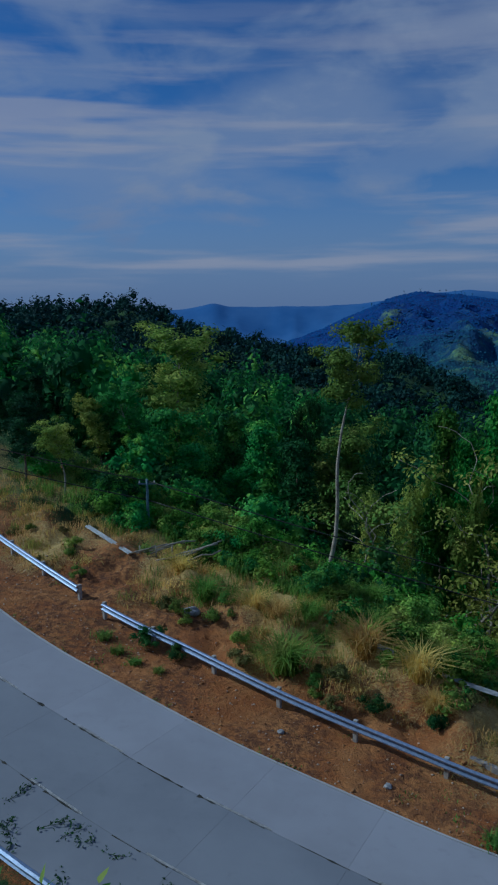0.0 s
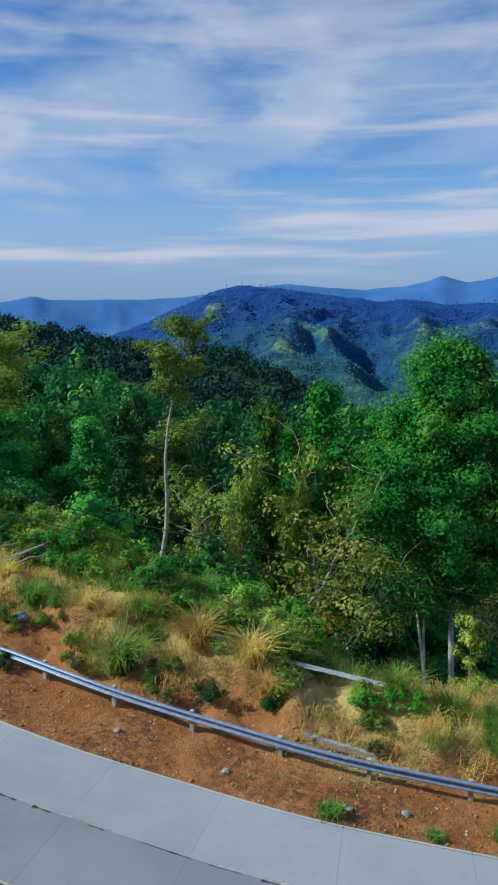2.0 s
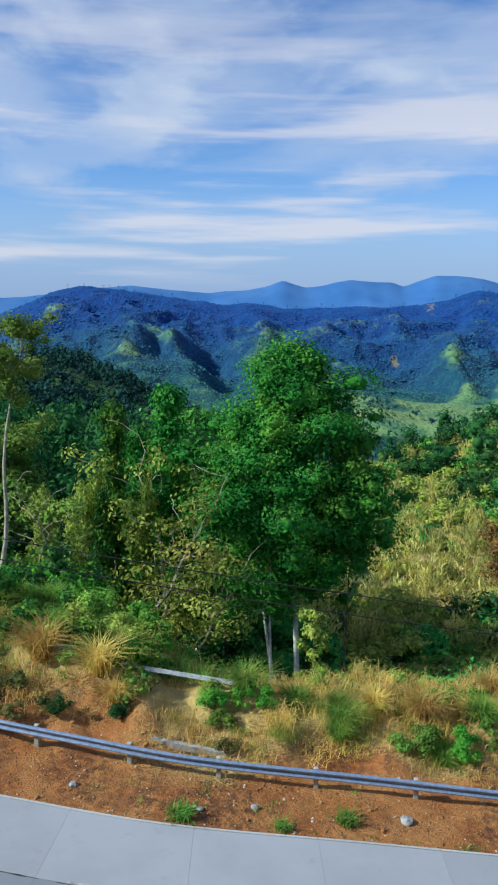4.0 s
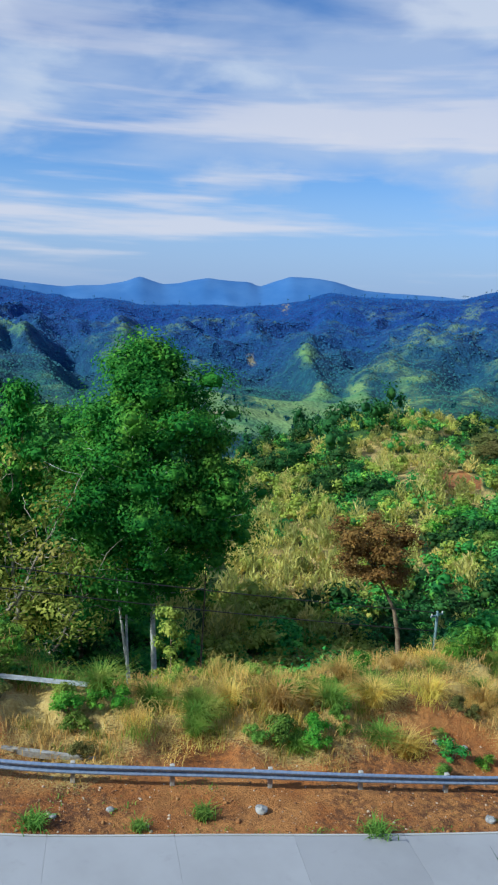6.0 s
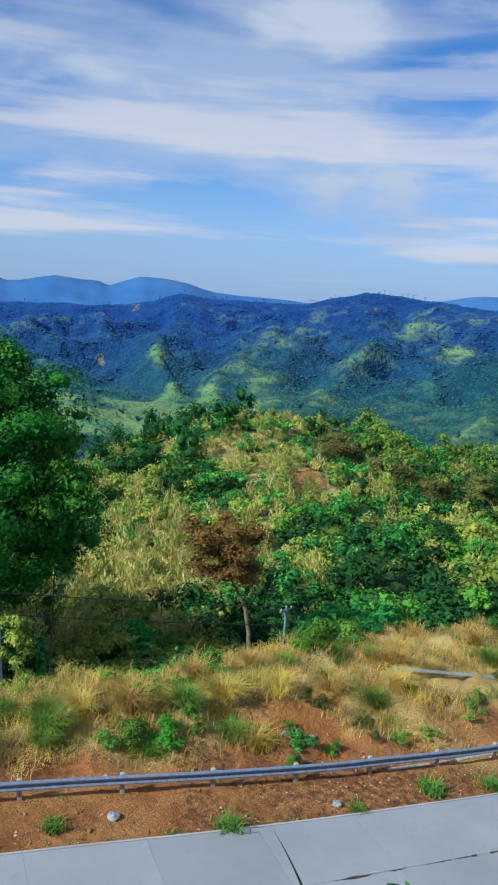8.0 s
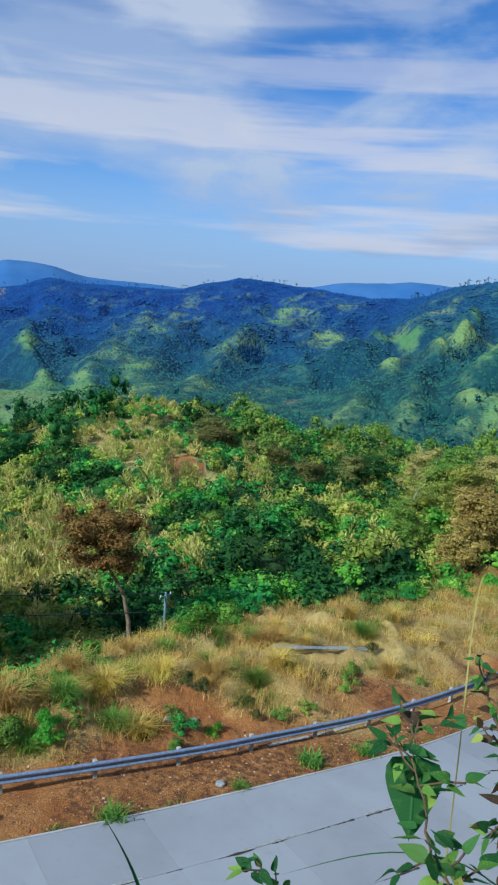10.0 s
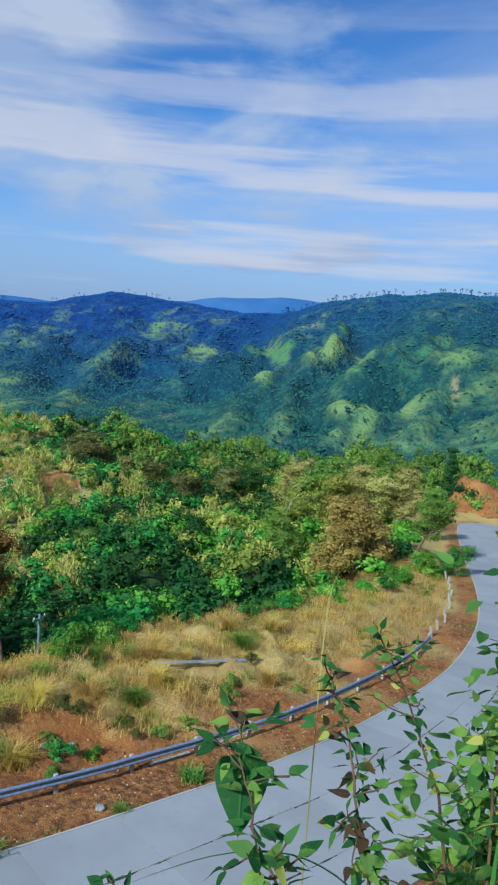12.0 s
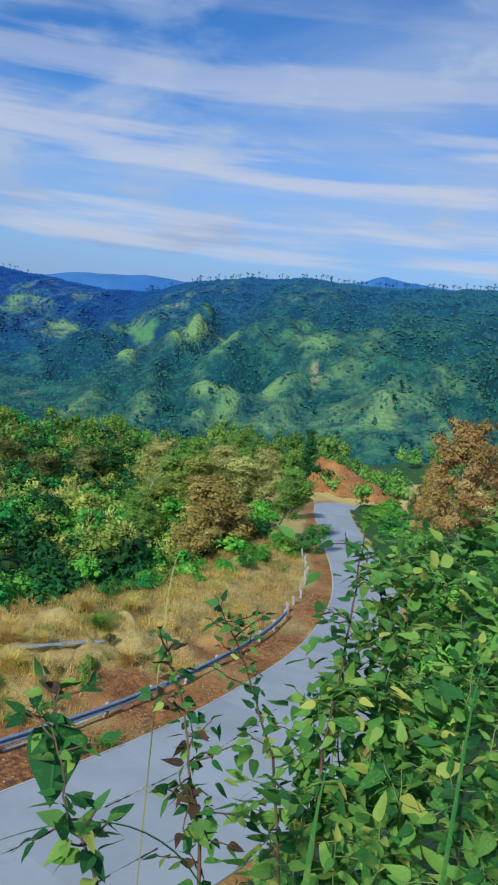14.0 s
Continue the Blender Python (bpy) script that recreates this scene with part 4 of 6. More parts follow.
# ---------------------------------------------------------------- road
def build_road():
    road = tagged(new("road"), "pale concrete mountain road in cast slabs with dark joints, bending downhill", "road", kind="structure")
    s_end, step, gap = LINE_S[-1] - 3, 4.5, 0.007
    s = 4.0
    while s < s_end:
        e = min(s + step, s_end)
        w = [float(road_width(v)) for v in (s, e)]
        lanes = 3 if w[0] > 8.6 else 2
        for k in range(lanes):
            n = 4
            bm = bmesh.new()
            rows = []
            for i in range(n + 1):
                q = s + 0.003 + (e - s - 0.006) * i / n
                ww = w[0] + (w[1] - w[0]) * i / n
                cut = (0, 0.35, 0.70, 1.0) if lanes == 3 else (0, 0.5, 1.0)
                d0, d1 = -ww * cut[k] - gap, -ww * cut[k + 1] + gap
                rows.append([bm.verts.new(on_road(q, d, z)) for d, z in ((d0, -0.16), (d0, -0.006), (d0 - 0.03, 0.0), (d1 + 0.03, 0.0), (d1, -0.006), (d1, -0.16))])
            for a, b in zip(rows[:-1], rows[1:]):
                for i in range(5):
                    bm.faces.new((a[i], b[i], b[i + 1], a[i + 1]))
            bm.faces.new(rows[0])
            bm.faces.new(rows[-1][::-1])
            bmesh.ops.recalc_face_normals(bm, faces=bm.faces)
            part("slab", bm, CONCRETE_OLD if (k >= 1 and s < S_MARK + 30) else CONCRETE, road)
        # a pale cast lip along the outer edge
        bm = bmesh.new()
        rows = [[bm.verts.new(on_road(s + 0.01 + (e - s - 0.02) * i / 4, d, z)) for d, z in ((0.10, -0.16), (0.10, 0.012), (-0.0, 0.022), (-0.0, -0.16))] for i in range(5)]
        for a, b in zip(rows[:-1], rows[1:]):
            for i in range(3):
                bm.faces.new((a[i], b[i], b[i + 1], a[i + 1]))
        bmesh.ops.recalc_face_normals(bm, faces=bm.faces)
        part("edge_strip", bm, EDGE_CONCRETE, road)
        s = e
    # tar that fills the joints between the lanes, wide here and thin there
    rng = np.random.default_rng(51)
    for k in (1, 2):
        q = S_MARK - 14
        while q < S_MARK + (100 if k == 1 else 45):
            ln = rng.uniform(0.5, 2.2)
            bm = bmesh.new()
            pts = []
            for u in np.linspace(q, q + ln, 7):
                w = float(road_width(u))
                d = -w * (0.35 * k if w > 8.6 else 0.5) - 0.03
                h = 0.012 + 0.03 * max(0.0, rng.normal())
                pts.append([bm.verts.new(on_road(u, d + o, 0.004)) for o in (h, -h)])
            for a, b in zip(pts[:-1], pts[1:]):
                bm.faces.new((a[0], b[0], b[1], a[1]))
            part("joint_tar", bm, JOINT, road)
            q += ln + rng.uniform(0.1, 1.5)
    return road


build_road()


def w_beam(rail, points, up):
    """A corrugated steel beam along (place, outward) points."""
    prof = [(0.0, 0.20), (-0.07, 0.185), (-0.11, 0.15), (-0.10, 0.10), (0.0, 0.03), (0.0, -0.03), (-0.07, -0.075), (-0.11, -0.11), (-0.10, -0.16), (-0.02, -0.20)]
    bm = bmesh.new()
    rows = []
    for p, o in points:
        rows.append([[bm.verts.new((p.x + o.x * (u + t), p.y + o.y * (u + t), p.z + up + v)) for u, v in prof] for t in (0.0, 0.012)])
    for a, b in zip(rows[:-1], rows[1:]):
        for i in range(len(prof) - 1):
            bm.faces.new((a[0][i], a[0][i + 1], b[0][i + 1], b[0][i]))
            bm.faces.new((a[1][i], b[1][i], b[1][i + 1], a[1][i + 1]))
        for i in (0, len(prof) - 1):
            bm.faces.new((a[0][i], b[0][i], b[1][i], a[1][i]))
    for r in (rows[0], rows[-1]):
        for i in range(len(prof) - 1):
            bm.faces.new((r[0][i], r[1][i], r[1][i + 1], r[0][i + 1]))
    bmesh.ops.recalc_face_normals(bm, faces=bm.faces)
    return part("beam", bm, STEEL, rail)


def guardrail(s0, count, d, label, face=-1, spacing=4.0, nearing=False):
    gap = (lambda q: float(np.interp(q - S_MARK, [5, 20, 30, 41, 57, 80], [4.0, 3.5, 3.25, 2.9, 2.9, 3.0]))) if nearing else (lambda q: d)
    rail = tagged(new("guardrail"), label, "guardrail", "guardrails")
    post = None
    for i in range(count + 1):
        s = s0 + i * spacing
        p = on_road(s, gap(s))
        o = (on_road(s, gap(s) + 1) - p)
        yaw = math.degrees(math.atan2(o.y, o.x))
        if post is None:
            post = part("post", box(-0.09, 0.09, -0.09, 0.09, -0.5, 0.85, 0.015), POST, rail)
        else:
            post = part("post", post.data, None, rail)
        post.matrix_basis = pose(p.x - face * 0.0, p.y, p.z - 0.12, 0, 0, yaw)
        if i < count:
            pts = []
            for q in np.linspace(s, s + spacing, 5):
                a = on_road(q, gap(q) + face * 0.12)
                b = on_road(q, gap(q) + face * 0.12 + 1) - a
                pts.append((a, Vector((b.x, b.y, 0)).normalized() * -face))
            w_beam(rail, pts, 0.50)
    return rail


guardrail(S_MARK - 1.2, 20, 4.0, "galvanised corrugated guardrail on concrete posts along the outer shoulder", nearing=True)
guardrail(S_MARK - 16, 3, 4.2, "short galvanised guardrail section ending at a gap uphill")
guardrail(S_MARK - 12, 9, -10.15, "galvanised guardrail along the inner edge of the road", 1)


def loose_posts():
    """The posts that go on past the end of the beam."""
    rng = np.random.default_rng(55)
    for s in np.arange(81, 114, 3.2):
        p = on_road(S_MARK + s, 3.0 + rng.uniform(-0.3, 0.3))
        ob = part("rail_post", box(-0.09, 0.09, -0.09, 0.09, -0.4, rng.uniform(0.65, 0.95), 0.015), POST)
        ob.matrix_basis = pose(p.x, p.y, z_at(p.x, p.y), rng.normal() * 5, rng.normal() * 5, rng.uniform(0, 90))
        tagged(ob, "whitish concrete rail post without a beam", "post", "loose rail posts")


loose_posts()


def dashes():
    """Broken white lines painted along the slab joints."""
    i = 0
    for k, s0, s1 in ((1, -14, 110), (2, -14, 40)):
        s = S_MARK + s0
        while s < S_MARK + s1:
            w = float(road_width(s))
            if w < 8.6 and k == 2:
                break
            d = -w * (0.35 * k if w > 8.6 else 0.5) + 0.06
            bm = bmesh.new()
            pts = [(q, e) for q in np.linspace(s, s + 2.6, 5) for e in (d - 0.045, d + 0.045)]
            v = [bm.verts.new(on_road(q, e, 0.004)) for q, e in pts]
            for j in range(4):
                bm.faces.new((v[2 * j], v[2 * j + 2], v[2 * j + 3], v[2 * j + 1]))
            bmesh.ops.solidify(bm, geom=bm.faces[:], thickness=0.003)
            ob = part("lane_dash", bm, PAINT)
            tagged(ob, "worn white dash painted along the slab joint", "road marking", "lane dashes", "structure")
            s += 6.5 if k == 1 else 5.2


dashes()

# ---------------------------------------------------------------- forest and scrub
ENVELOPE = [(30, -2), (18, -3), (14, -4.2), (11, -6.3), (7, -6.5), (4, -7.5), (0, -8.6), (-3.6, -8.2), (-8, -10), (-11, -12), (-14.6, -9), (-17, -9.5), (-19, -7.4), (-22, -8), (-25, -10), (-29, -12)]


def tree_belt():
    """The countable trees that stand along the slope below the shelf."""
    rng = np.random.default_rng(21)
    # the leftmost trees get leaves with shade in their colour
    spec = [(18.6, 66, -3.6, ROUND, LEAF_SHADED), (16.4, 62, -6.0, ROUND, LEAF_SHADED), (19.5, 74, -2.2, CONE, LEAF_SHADED), (15.2, 70, -4.6, CONE, LEAF_SHADED), (17.0, 96, -2.4, CONE, LEAF_SHADED), (14.2, 90, -3.6, ROUND, LEAF_SHADED), (11.0, 72, -6.2, ROUND2, LEAF_YELLOW), (10.5, 84, -5.4, ROUND, LEAF_GREEN),
            (4.0, 78, -7.2, ROUND, LEAF_GREEN), (1.0, 80, -8.0, CONE, LEAF_GREEN), (-1.3, 72, -8.4, CONE, LEAF_GREEN), (-3.4, 80, -6.6, ROUND, LEAF_DARK, 3.2), (-5.4, 78, -8.2, ROUND2, LEAF_OLIVE),
            (-14.4, 66, -7.5, CONE, LEAF_BIG, 5.0), (-16.6, 78, -9.0, CONE, LEAF_DARK), (-18.8, 64, -6.2, CONE, LEAF_BIG, 6.0), (-16.8, 70, -9.4, DOME, LEAF_BIG, 5.0), (-21.4, 66, -8.4, ROUND, LEAF_GREEN), (-22.8, 62, -10.5, CONE, LEAF_GREEN),
            (-8.5, 60, -13.0, ROUND2, LEAF_YELLOW, 3.4), (-11.0, 64, -12.4, ROUND2, LEAF_YELLOW, 3.6), (-16.6, 60, -13.0, ROUND2, LEAF_OLIVE, 3.0), (-19.5, 56, -17.5, BARE, LEAF_YELLOW)]
    for az in np.arange(19, -27, -1.45):
        top = float(curve(az, ENVELOPE)) - (rng.uniform(1.5, 6.5) if az > -6 else rng.uniform(5, 9))
        # past bearing 9 the fill trees use the painted-shade leaves too
        spec.append((az + rng.uniform(-0.6, 0.6), rng.uniform(66, 90), top, (ROUND, ROUND2, CONE)[rng.integers(3)], (LEAF_GREEN, LEAF_DARK, LEAF_GREEN, LEAF_OLIVE)[rng.integers(4)] if az < 9 else LEAF_SHADED))
    words = {LEAF_GREEN: "green", LEAF_DARK: "dark green", LEAF_OLIVE: "olive green", LEAF_YELLOW: "yellowing", LEAF_BIG: "deep green", LEAF_SHADED: "shaded dark green"}
    forms = {"dome": "tall leafy crown", "cone": "narrow pointed crown", "round": "rounded crown", "fan": "spreading crown"}
    for az, r, top, style, leaf, *wide in spec:
        wide = wide[0] if wide else 0.0
        tree("forest_tree", az, r, top, style, leaf, BARK, "%s tree with a %s below the shelf" % (words[leaf], forms[style["shape"]]), "tree", rng.uniform(0, 360), "trees below the shelf", wide=wide)


tree_belt()


CONE2 = dict(TALL, seed=15, spread=4.0, base=0.30, leaf=0.26, count=12000, limbs=40, clump=0.19)


def right_trees():
    """Trees on the far side of the shelf and beside the lower road."""
    rng = np.random.default_rng(22)
    tree("pine_tree", -79.2, 172, -7.6, CONE, LEAF_DARK, BARK, "dark pine beside the orange earth mound", turn=10)
    tree("dry_pine", -88.9, 92, -8.6, CONE2, LEAF_RUST, BARK_PALE, "small dry pine with rusty orange needles", turn=30, wide=2.6)
    tree("hillside_tree", -87.7, 120, -10.2, ROUND, LEAF_UMBER, BARK, "small brownish green tree beyond the road bend", turn=30, wide=1.8)
    tree("roadside_tree", -80.0, 97, -14.4, ROUND, LEAF_GREEN, BARK, "small round green tree at the roadside", turn=77, wide=2.8)
    tree("roadside_tree", -78.6, 93, -15.4, ROUND, LEAF_BRIGHT, BARK, "small bright green tree at the roadside", turn=170, wide=2.6)
    tree("roadside_tree", -84.3, 124, -12.1, ROUND2, LEAF_BRIGHT, BARK, "bright green shrub tree inside the road bend", turn=10, wide=3.0)
    tree("roadside_tree", -86.6, 112, -13.0, ROUND, LEAF_GREEN, BARK, "green shrub tree inside the road bend", turn=210, wide=3.0)
    tree("dry_pine", -91.3, 88, -5.4, CONE2, LEAF_RUST, BARK_PALE, "dry pine with rusty orange needles above the road bank", turn=80, wide=5.4)
    tree("dry_pine", -94.5, 84, -6.5, CONE2, LEAF_RUST, BARK_PALE, "dry pine with orange needles", turn=180)
    near_side = [(-71.4, 90, -13.9, 5.0, ROUND, LEAF_GOLD), (-75.0, 96, -11.7, 5.6, TALL, LEAF_GOLD), (-73.2, 104, -12.0, 3.6, TALL, LEAF_GOLD), (-77.6, 104, -11.2, 3.4, TALL, LEAF_OLIVE), (-76.4, 128, -9.6, 3.6, ROUND, LEAF_PALE), (-78.2, 124, -10.4, 2.8, ROUND, LEAF_OLIVE),
                                          (-70.7, 124, -10.0, 3.8, ROUND2, LEAF_YELLOW), (-74.0, 128, -9.8, 4.0, ROUND2, LEAF_PALE), (-72.4, 140, -9.3, 3.2, ROUND, LEAF_PALE), (-68.9, 132, -11.6, 3.0, ROUND2, LEAF_YELLOW), (-66.4, 122, -10.6, 4.4, BARE, LEAF_YELLOW), (-67.3, 140, -9.4, 3.0, ROUND2, LEAF_PALE)]
    far_side = [(-76.0, 150, -8.6, 3.0, TALL, LEAF_OLIVE), (-73.6, 165, -8.4, 3.0, ROUND, LEAF_OLIVE), (-69.6, 160, -9.2, 3.0, ROUND, LEAF_OLIVE), (-62.2, 150, -10.6, 2.8, TALL, LEAF_UMBER), (-60.4, 150, -10.9, 2.8, TALL, LEAF_UMBER), (-64.2, 152, -10.2, 3.0, ROUND, LEAF_DARK), (-58.2, 165, -10.1, 2.8, TALL, LEAF_UMBER),
                                          (-56.2, 170, -9.9, 3.0, ROUND, LEAF_UMBER), (-53.8, 178, -8.9, 3.2, TALL, LEAF_UMBER), (-51.4, 182, -8.4, 3.4, ROUND, LEAF_UMBER), (-54.6, 160, -11.2, 2.4, TALL, LEAF_OLIVE), (-52.4, 150, -13.2, 3.0, ROUND, LEAF_OLIVE), (-57.4, 120, -14.6, 3.4, ROUND, LEAF_OLIVE), (-54.4, 112, -15.2, 3.6, ROUND, LEAF_DARK),
                                          (-51.8, 108, -15.6, 3.0, TALL, LEAF_OLIVE), (-61.2, 116, -14.6, 3.8, ROUND, LEAF_DARK), (-64.6, 112, -14.8, 3.2, ROUND, LEAF_GREEN), (-67.6, 108, -13.6, 3.6, ROUND, LEAF_OLIVE), (-43.4, 150, -11.6, 3.0, ROUND, LEAF_DARK), (-40.6, 140, -12.6, 3.2, ROUND, LEAF_DARK), (-45.0, 135, -13.0, 2.6, ROUND, LEAF_GREEN), (-37.6, 170, -10.0, 3.0, TALL, LEAF_DARK)]
    for az, r, top, wide, style, leaf in near_side + far_side:
        word = {LEAF_GOLD: "golden brown", LEAF_OLIVE: "olive", LEAF_YELLOW: "yellow-green", LEAF_DARK: "dark green", LEAF_PALE: "pale golden", LEAF_UMBER: "brownish green", LEAF_GREEN: "green"}[leaf]
        tree("hillside_tree", az, r, top, style, leaf, BARK_PALE if leaf in (LEAF_YELLOW, LEAF_PALE) else BARK, word + " tree on the hillside beyond the dry grass", "tree", rng.uniform(0, 360), "trees on the hillside", wide=wide)


right_trees()


def scrub(name, seed, x, y, radius, height, per, leaf, material, label, up=False, sink=0.25):
    """Many shrubs or far trees in one mesh, each a cluster of leafy lobes."""
    rng = np.random.default_rng(seed)
    n = len(x)
    z = ground_z(x, y) - sink
    if up:                                              # canes that rise in sheaves
        k = np.repeat(np.arange(n), per)
        a, q = rng.uniform(0, 2 * np.pi, len(k)), rng.uniform(0, 1, len(k)) ** 0.6
        out = np.stack([np.cos(a) * q, np.sin(a) * q, 0 * a], -1)
        h = height[k] * rng.uniform(0.35, 1.0, len(k)) * (1.15 - 0.45 * q)
        c = np.stack([x[k], y[k], z[k] + h * 0.8], -1) + out * radius[k][:, None] * 0.8
        me = np_mesh(name, *leaves(rng, c, leaf[k] * 0.9, 0.30, -0.5, 0.18, out * 0.7 + [0, 0, 2.2]))
        toned(me, np.repeat(rng.uniform(-1, 1, n), per))
    else:
        count = int(np.clip(per // 20, 3, 7))
        a = rng.uniform(0, 2 * np.pi, (n, count))
        q = rng.uniform(0.15, 0.8, (n, count))
        q[:, 0] = 0.1
        c = np.stack([x[:, None] + np.cos(a) * q * radius[:, None], y[:, None] + np.sin(a) * q * radius[:, None], z[:, None] + height[:, None] * rng.uniform(0.35, 0.8, (n, count)) * (1.12 - 0.6 * q)], -1)
        rad = np.stack([radius * 0.44, radius * 0.44, height * 0.27], -1)[:, None] * rng.uniform(0.7, 1.3, (n, count, 1))
        bulge = (c - np.stack([x, y, z + height * 0.3], -1)[:, None]) / np.stack([radius, radius, height * 0.6], -1)[:, None]
        tones = (rng.uniform(-0.6, 0.6, n)[:, None] + rng.uniform(-0.25, 0.25, (n, count))).ravel()
        me = foliage_mesh(name, *masses(rng, c.reshape(-1, 3), rad.reshape(-1, 3), np.repeat(np.maximum(6, per / count * (radius / radius.mean()) ** 1.6).astype(int), count), np.repeat(leaf, count), tones, bulge.reshape(-1, 3), 0.42, 0.25, 0.55, 0.25, 0.46))
    me.materials.append(material)
    return tagged(new(name, me), label, "vegetation", kind="stuff")


def spots(seed, count, az0, az1, r0, r1, keep=None, power=1.5):
    rng = np.random.default_rng(seed)
    az = rng.uniform(az0, az1, count)
    r = (r0 ** power + rng.uniform(0, 1, count) * (r1 ** power - r0 ** power)) ** (1 / power)
    x, y = -r * np.sin(np.radians(az)), r * np.cos(np.radians(az))
    s, d = road_coords(x, y)
    brow = brow_at(s)
    ok = (d > brow + 2) | (d < -road_width(s) - 1.6) & (r > 24)
    if keep is not None:
        ok &= keep(x, y, az, r, rng)
    return x[ok], y[ok], r[ok], rng


def field(name, seed, count, az0, az1, r0, r1, rad, high, per, leaf, material, label, keep=None, up=False, power=1.5):
    x, y, r, rng = spots(seed, count, az0, az1, r0, r1, keep, power)
    k = 0.55 * np.exp(rng.uniform(0, 1.15, len(x)))
    scrub(name, seed + 100, x, y, rad * k, high * k * rng.uniform(0.8, 1.25, len(x)), per, leaf * k ** 0.5, material, label, up)


def patch(scale, seed, lo, hi):
    """Keeps plants where a broad noise lies between lo and hi."""
    return lambda x, y, az, r, rng: (lambda f: (f > lo) & (f < hi))(fractal(x, y, scale, 3, seed))


clear_stem = lambda x, y, az, r, rng: ~((az < -4.2) & (az > -8.2) & (r < 52))
# woods on the near slopes and the dark ridge behind them
field("undergrowth", 29, 230, -24, 16, 43, 58, 1.2, 1.7, 150, 0.25, LEAF_BRIGHT, "bright green undergrowth just under the shelf's edge", clear_stem)
field("undergrowth", 31, 260, -24, 9, 54, 84, 1.8, 2.6, 130, 0.36, LEAF_GREEN, "dense green undergrowth on the slope below the shelf", clear_stem)
field("undergrowth", 32, 200, -28, 20, 46, 88, 1.9, 2.8, 120, 0.38, LEAF_DARK, "dark green undergrowth between the trees", clear_stem)
field("woods", 33, 800, -30, 22, 84, 200, 3.4, 8.0, 76, 0.8, LEAF_DARK, "dark green woods on the slope", power=2)
field("woods", 34, 260, -5, 22, 84, 180, 3.0, 8.5, 85, 0.8, LEAF_GREEN, "green woods on the slope", power=2)
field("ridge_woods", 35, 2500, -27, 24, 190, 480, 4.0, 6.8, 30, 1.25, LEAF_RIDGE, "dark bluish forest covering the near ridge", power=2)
# overgrown hill in the middle distance
def grown(lo, hi, free=True):
    """Keeps plants where the hill's cover lies between lo and hi, off its bare spots and clear of the dying tree."""
    def keep(x, y, az, r, rng):
        g, bare = growth(x, y, ground_z(x, y))
        return (g > lo) & (g < hi) & ~bare & ~((az < -44) & (az > -51.5) & (r < 58))
    return keep


clear_trunks = lambda x, y, az, r, rng: ~((az < -23.5) & (az > -33.5) & (r < 60)) & ~((az < -44) & (az > -51.5) & (r < 58))
field("hollow_scrub", 40, 240, -64, -26, 46, 80, 2.0, 2.0, 130, 0.40, LEAF_GREEN, "green scrub in the hollow below the shelf", clear_trunks)
field("hollow_scrub", 37, 170, -45, -33, 52, 84, 2.0, 2.2, 130, 0.36, LEAF_YELLOW, "yellow-green scrub in the hollow below the shelf", clear_trunks)
field("hollow_scrub", 36, 10, -45, -32, 52, 84, 2.0, 2.2, 130, 0.36, LEAF_UMBER, "olive brown bushes in the hollow below the shelf", clear_trunks)
field("hollow_scrub", 39, 120, -64, -43, 46, 84, 2.0, 2.2, 130, 0.40, LEAF_DARK, "dark green scrub in the hollow below the shelf", clear_trunks)
field("hill_scrub", 41, 760, -68, -28, 72, 240, 2.6, 3.0, 95, 0.5, LEAF_GREEN, "green rounded shrubs on the overgrown hill", grown(-0.08, 0.9))
field("hill_scrub", 42, 420, -68, -28, 72, 240, 2.9, 3.8, 120, 0.58, LEAF_DARK, "dark green thickets on the overgrown hill", grown(0.28, 9))
field("hill_scrub", 38, 900, -68, -28, 74, 240, 1.9, 2.6, 80, 0.52, LEAF_YELLOW, "yellow-green scrub on the overgrown hill", grown(-0.35, 0.5))
field("hill_cane", 43, 2300, -68, -28, 70, 240, 1.15, 3.4, 80, 0.85, LEAF_CANE, "tall straw-yellow cane grass on the overgrown hill", grown(-9, 0.18), True)
field("hill_trees", 45, 130, -48, -29, 165, 300, 3.4, 7.0, 130, 0.7, LEAF_DARK, "dark trees along the hill's shoulder", grown(0.1, 9), power=2)
field("thicket", 46, 420, -82, -49, 58, 135, 2.3, 2.5, 130, 0.42, LEAF_BRIGHT, "bright green thicket below the dry grass", patch(0.04, 6.0, -0.12, 9))
field("thicket", 47, 220, -82, -52, 58, 170, 2.4, 3.0, 120, 0.48, LEAF_DARK, "dark green thicket on the hillside", patch(0.05, 1.0, -0.1, 9))
field("thicket", 52, 130, -73, -60, 90, 200, 2.6, 3.4, 110, 0.5, LEAF_YELLOW, "yellow-green shrubs on the hillside")
field("hill_trees", 48, 300, -82, -54, 140, 320, 3.2, 6.0, 120, 0.65, LEAF_OLIVE, "olive trees over the hillside", patch(0.02, 9.0, -0.2, 9), power=2)
field("bank_scrub", 49, 330, -108, -78, 26, 180, 1.6, 2.0, 120, 0.36, LEAF_BRIGHT, "bright green scrub on the bank above the road")
field("bank_scrub", 50, 200, -108, -80, 40, 240, 2.2, 4.0, 130, 0.5, LEAF_OLIVE, "olive scrub on the bank above the road")
field("valley_woods", 51, 800, -100, -24, 300, 950, 4.2, 8.5, 30, 1.6, MOUNTAIN_TREES, "green woods in the valley, tinted bluish for haze", power=2)



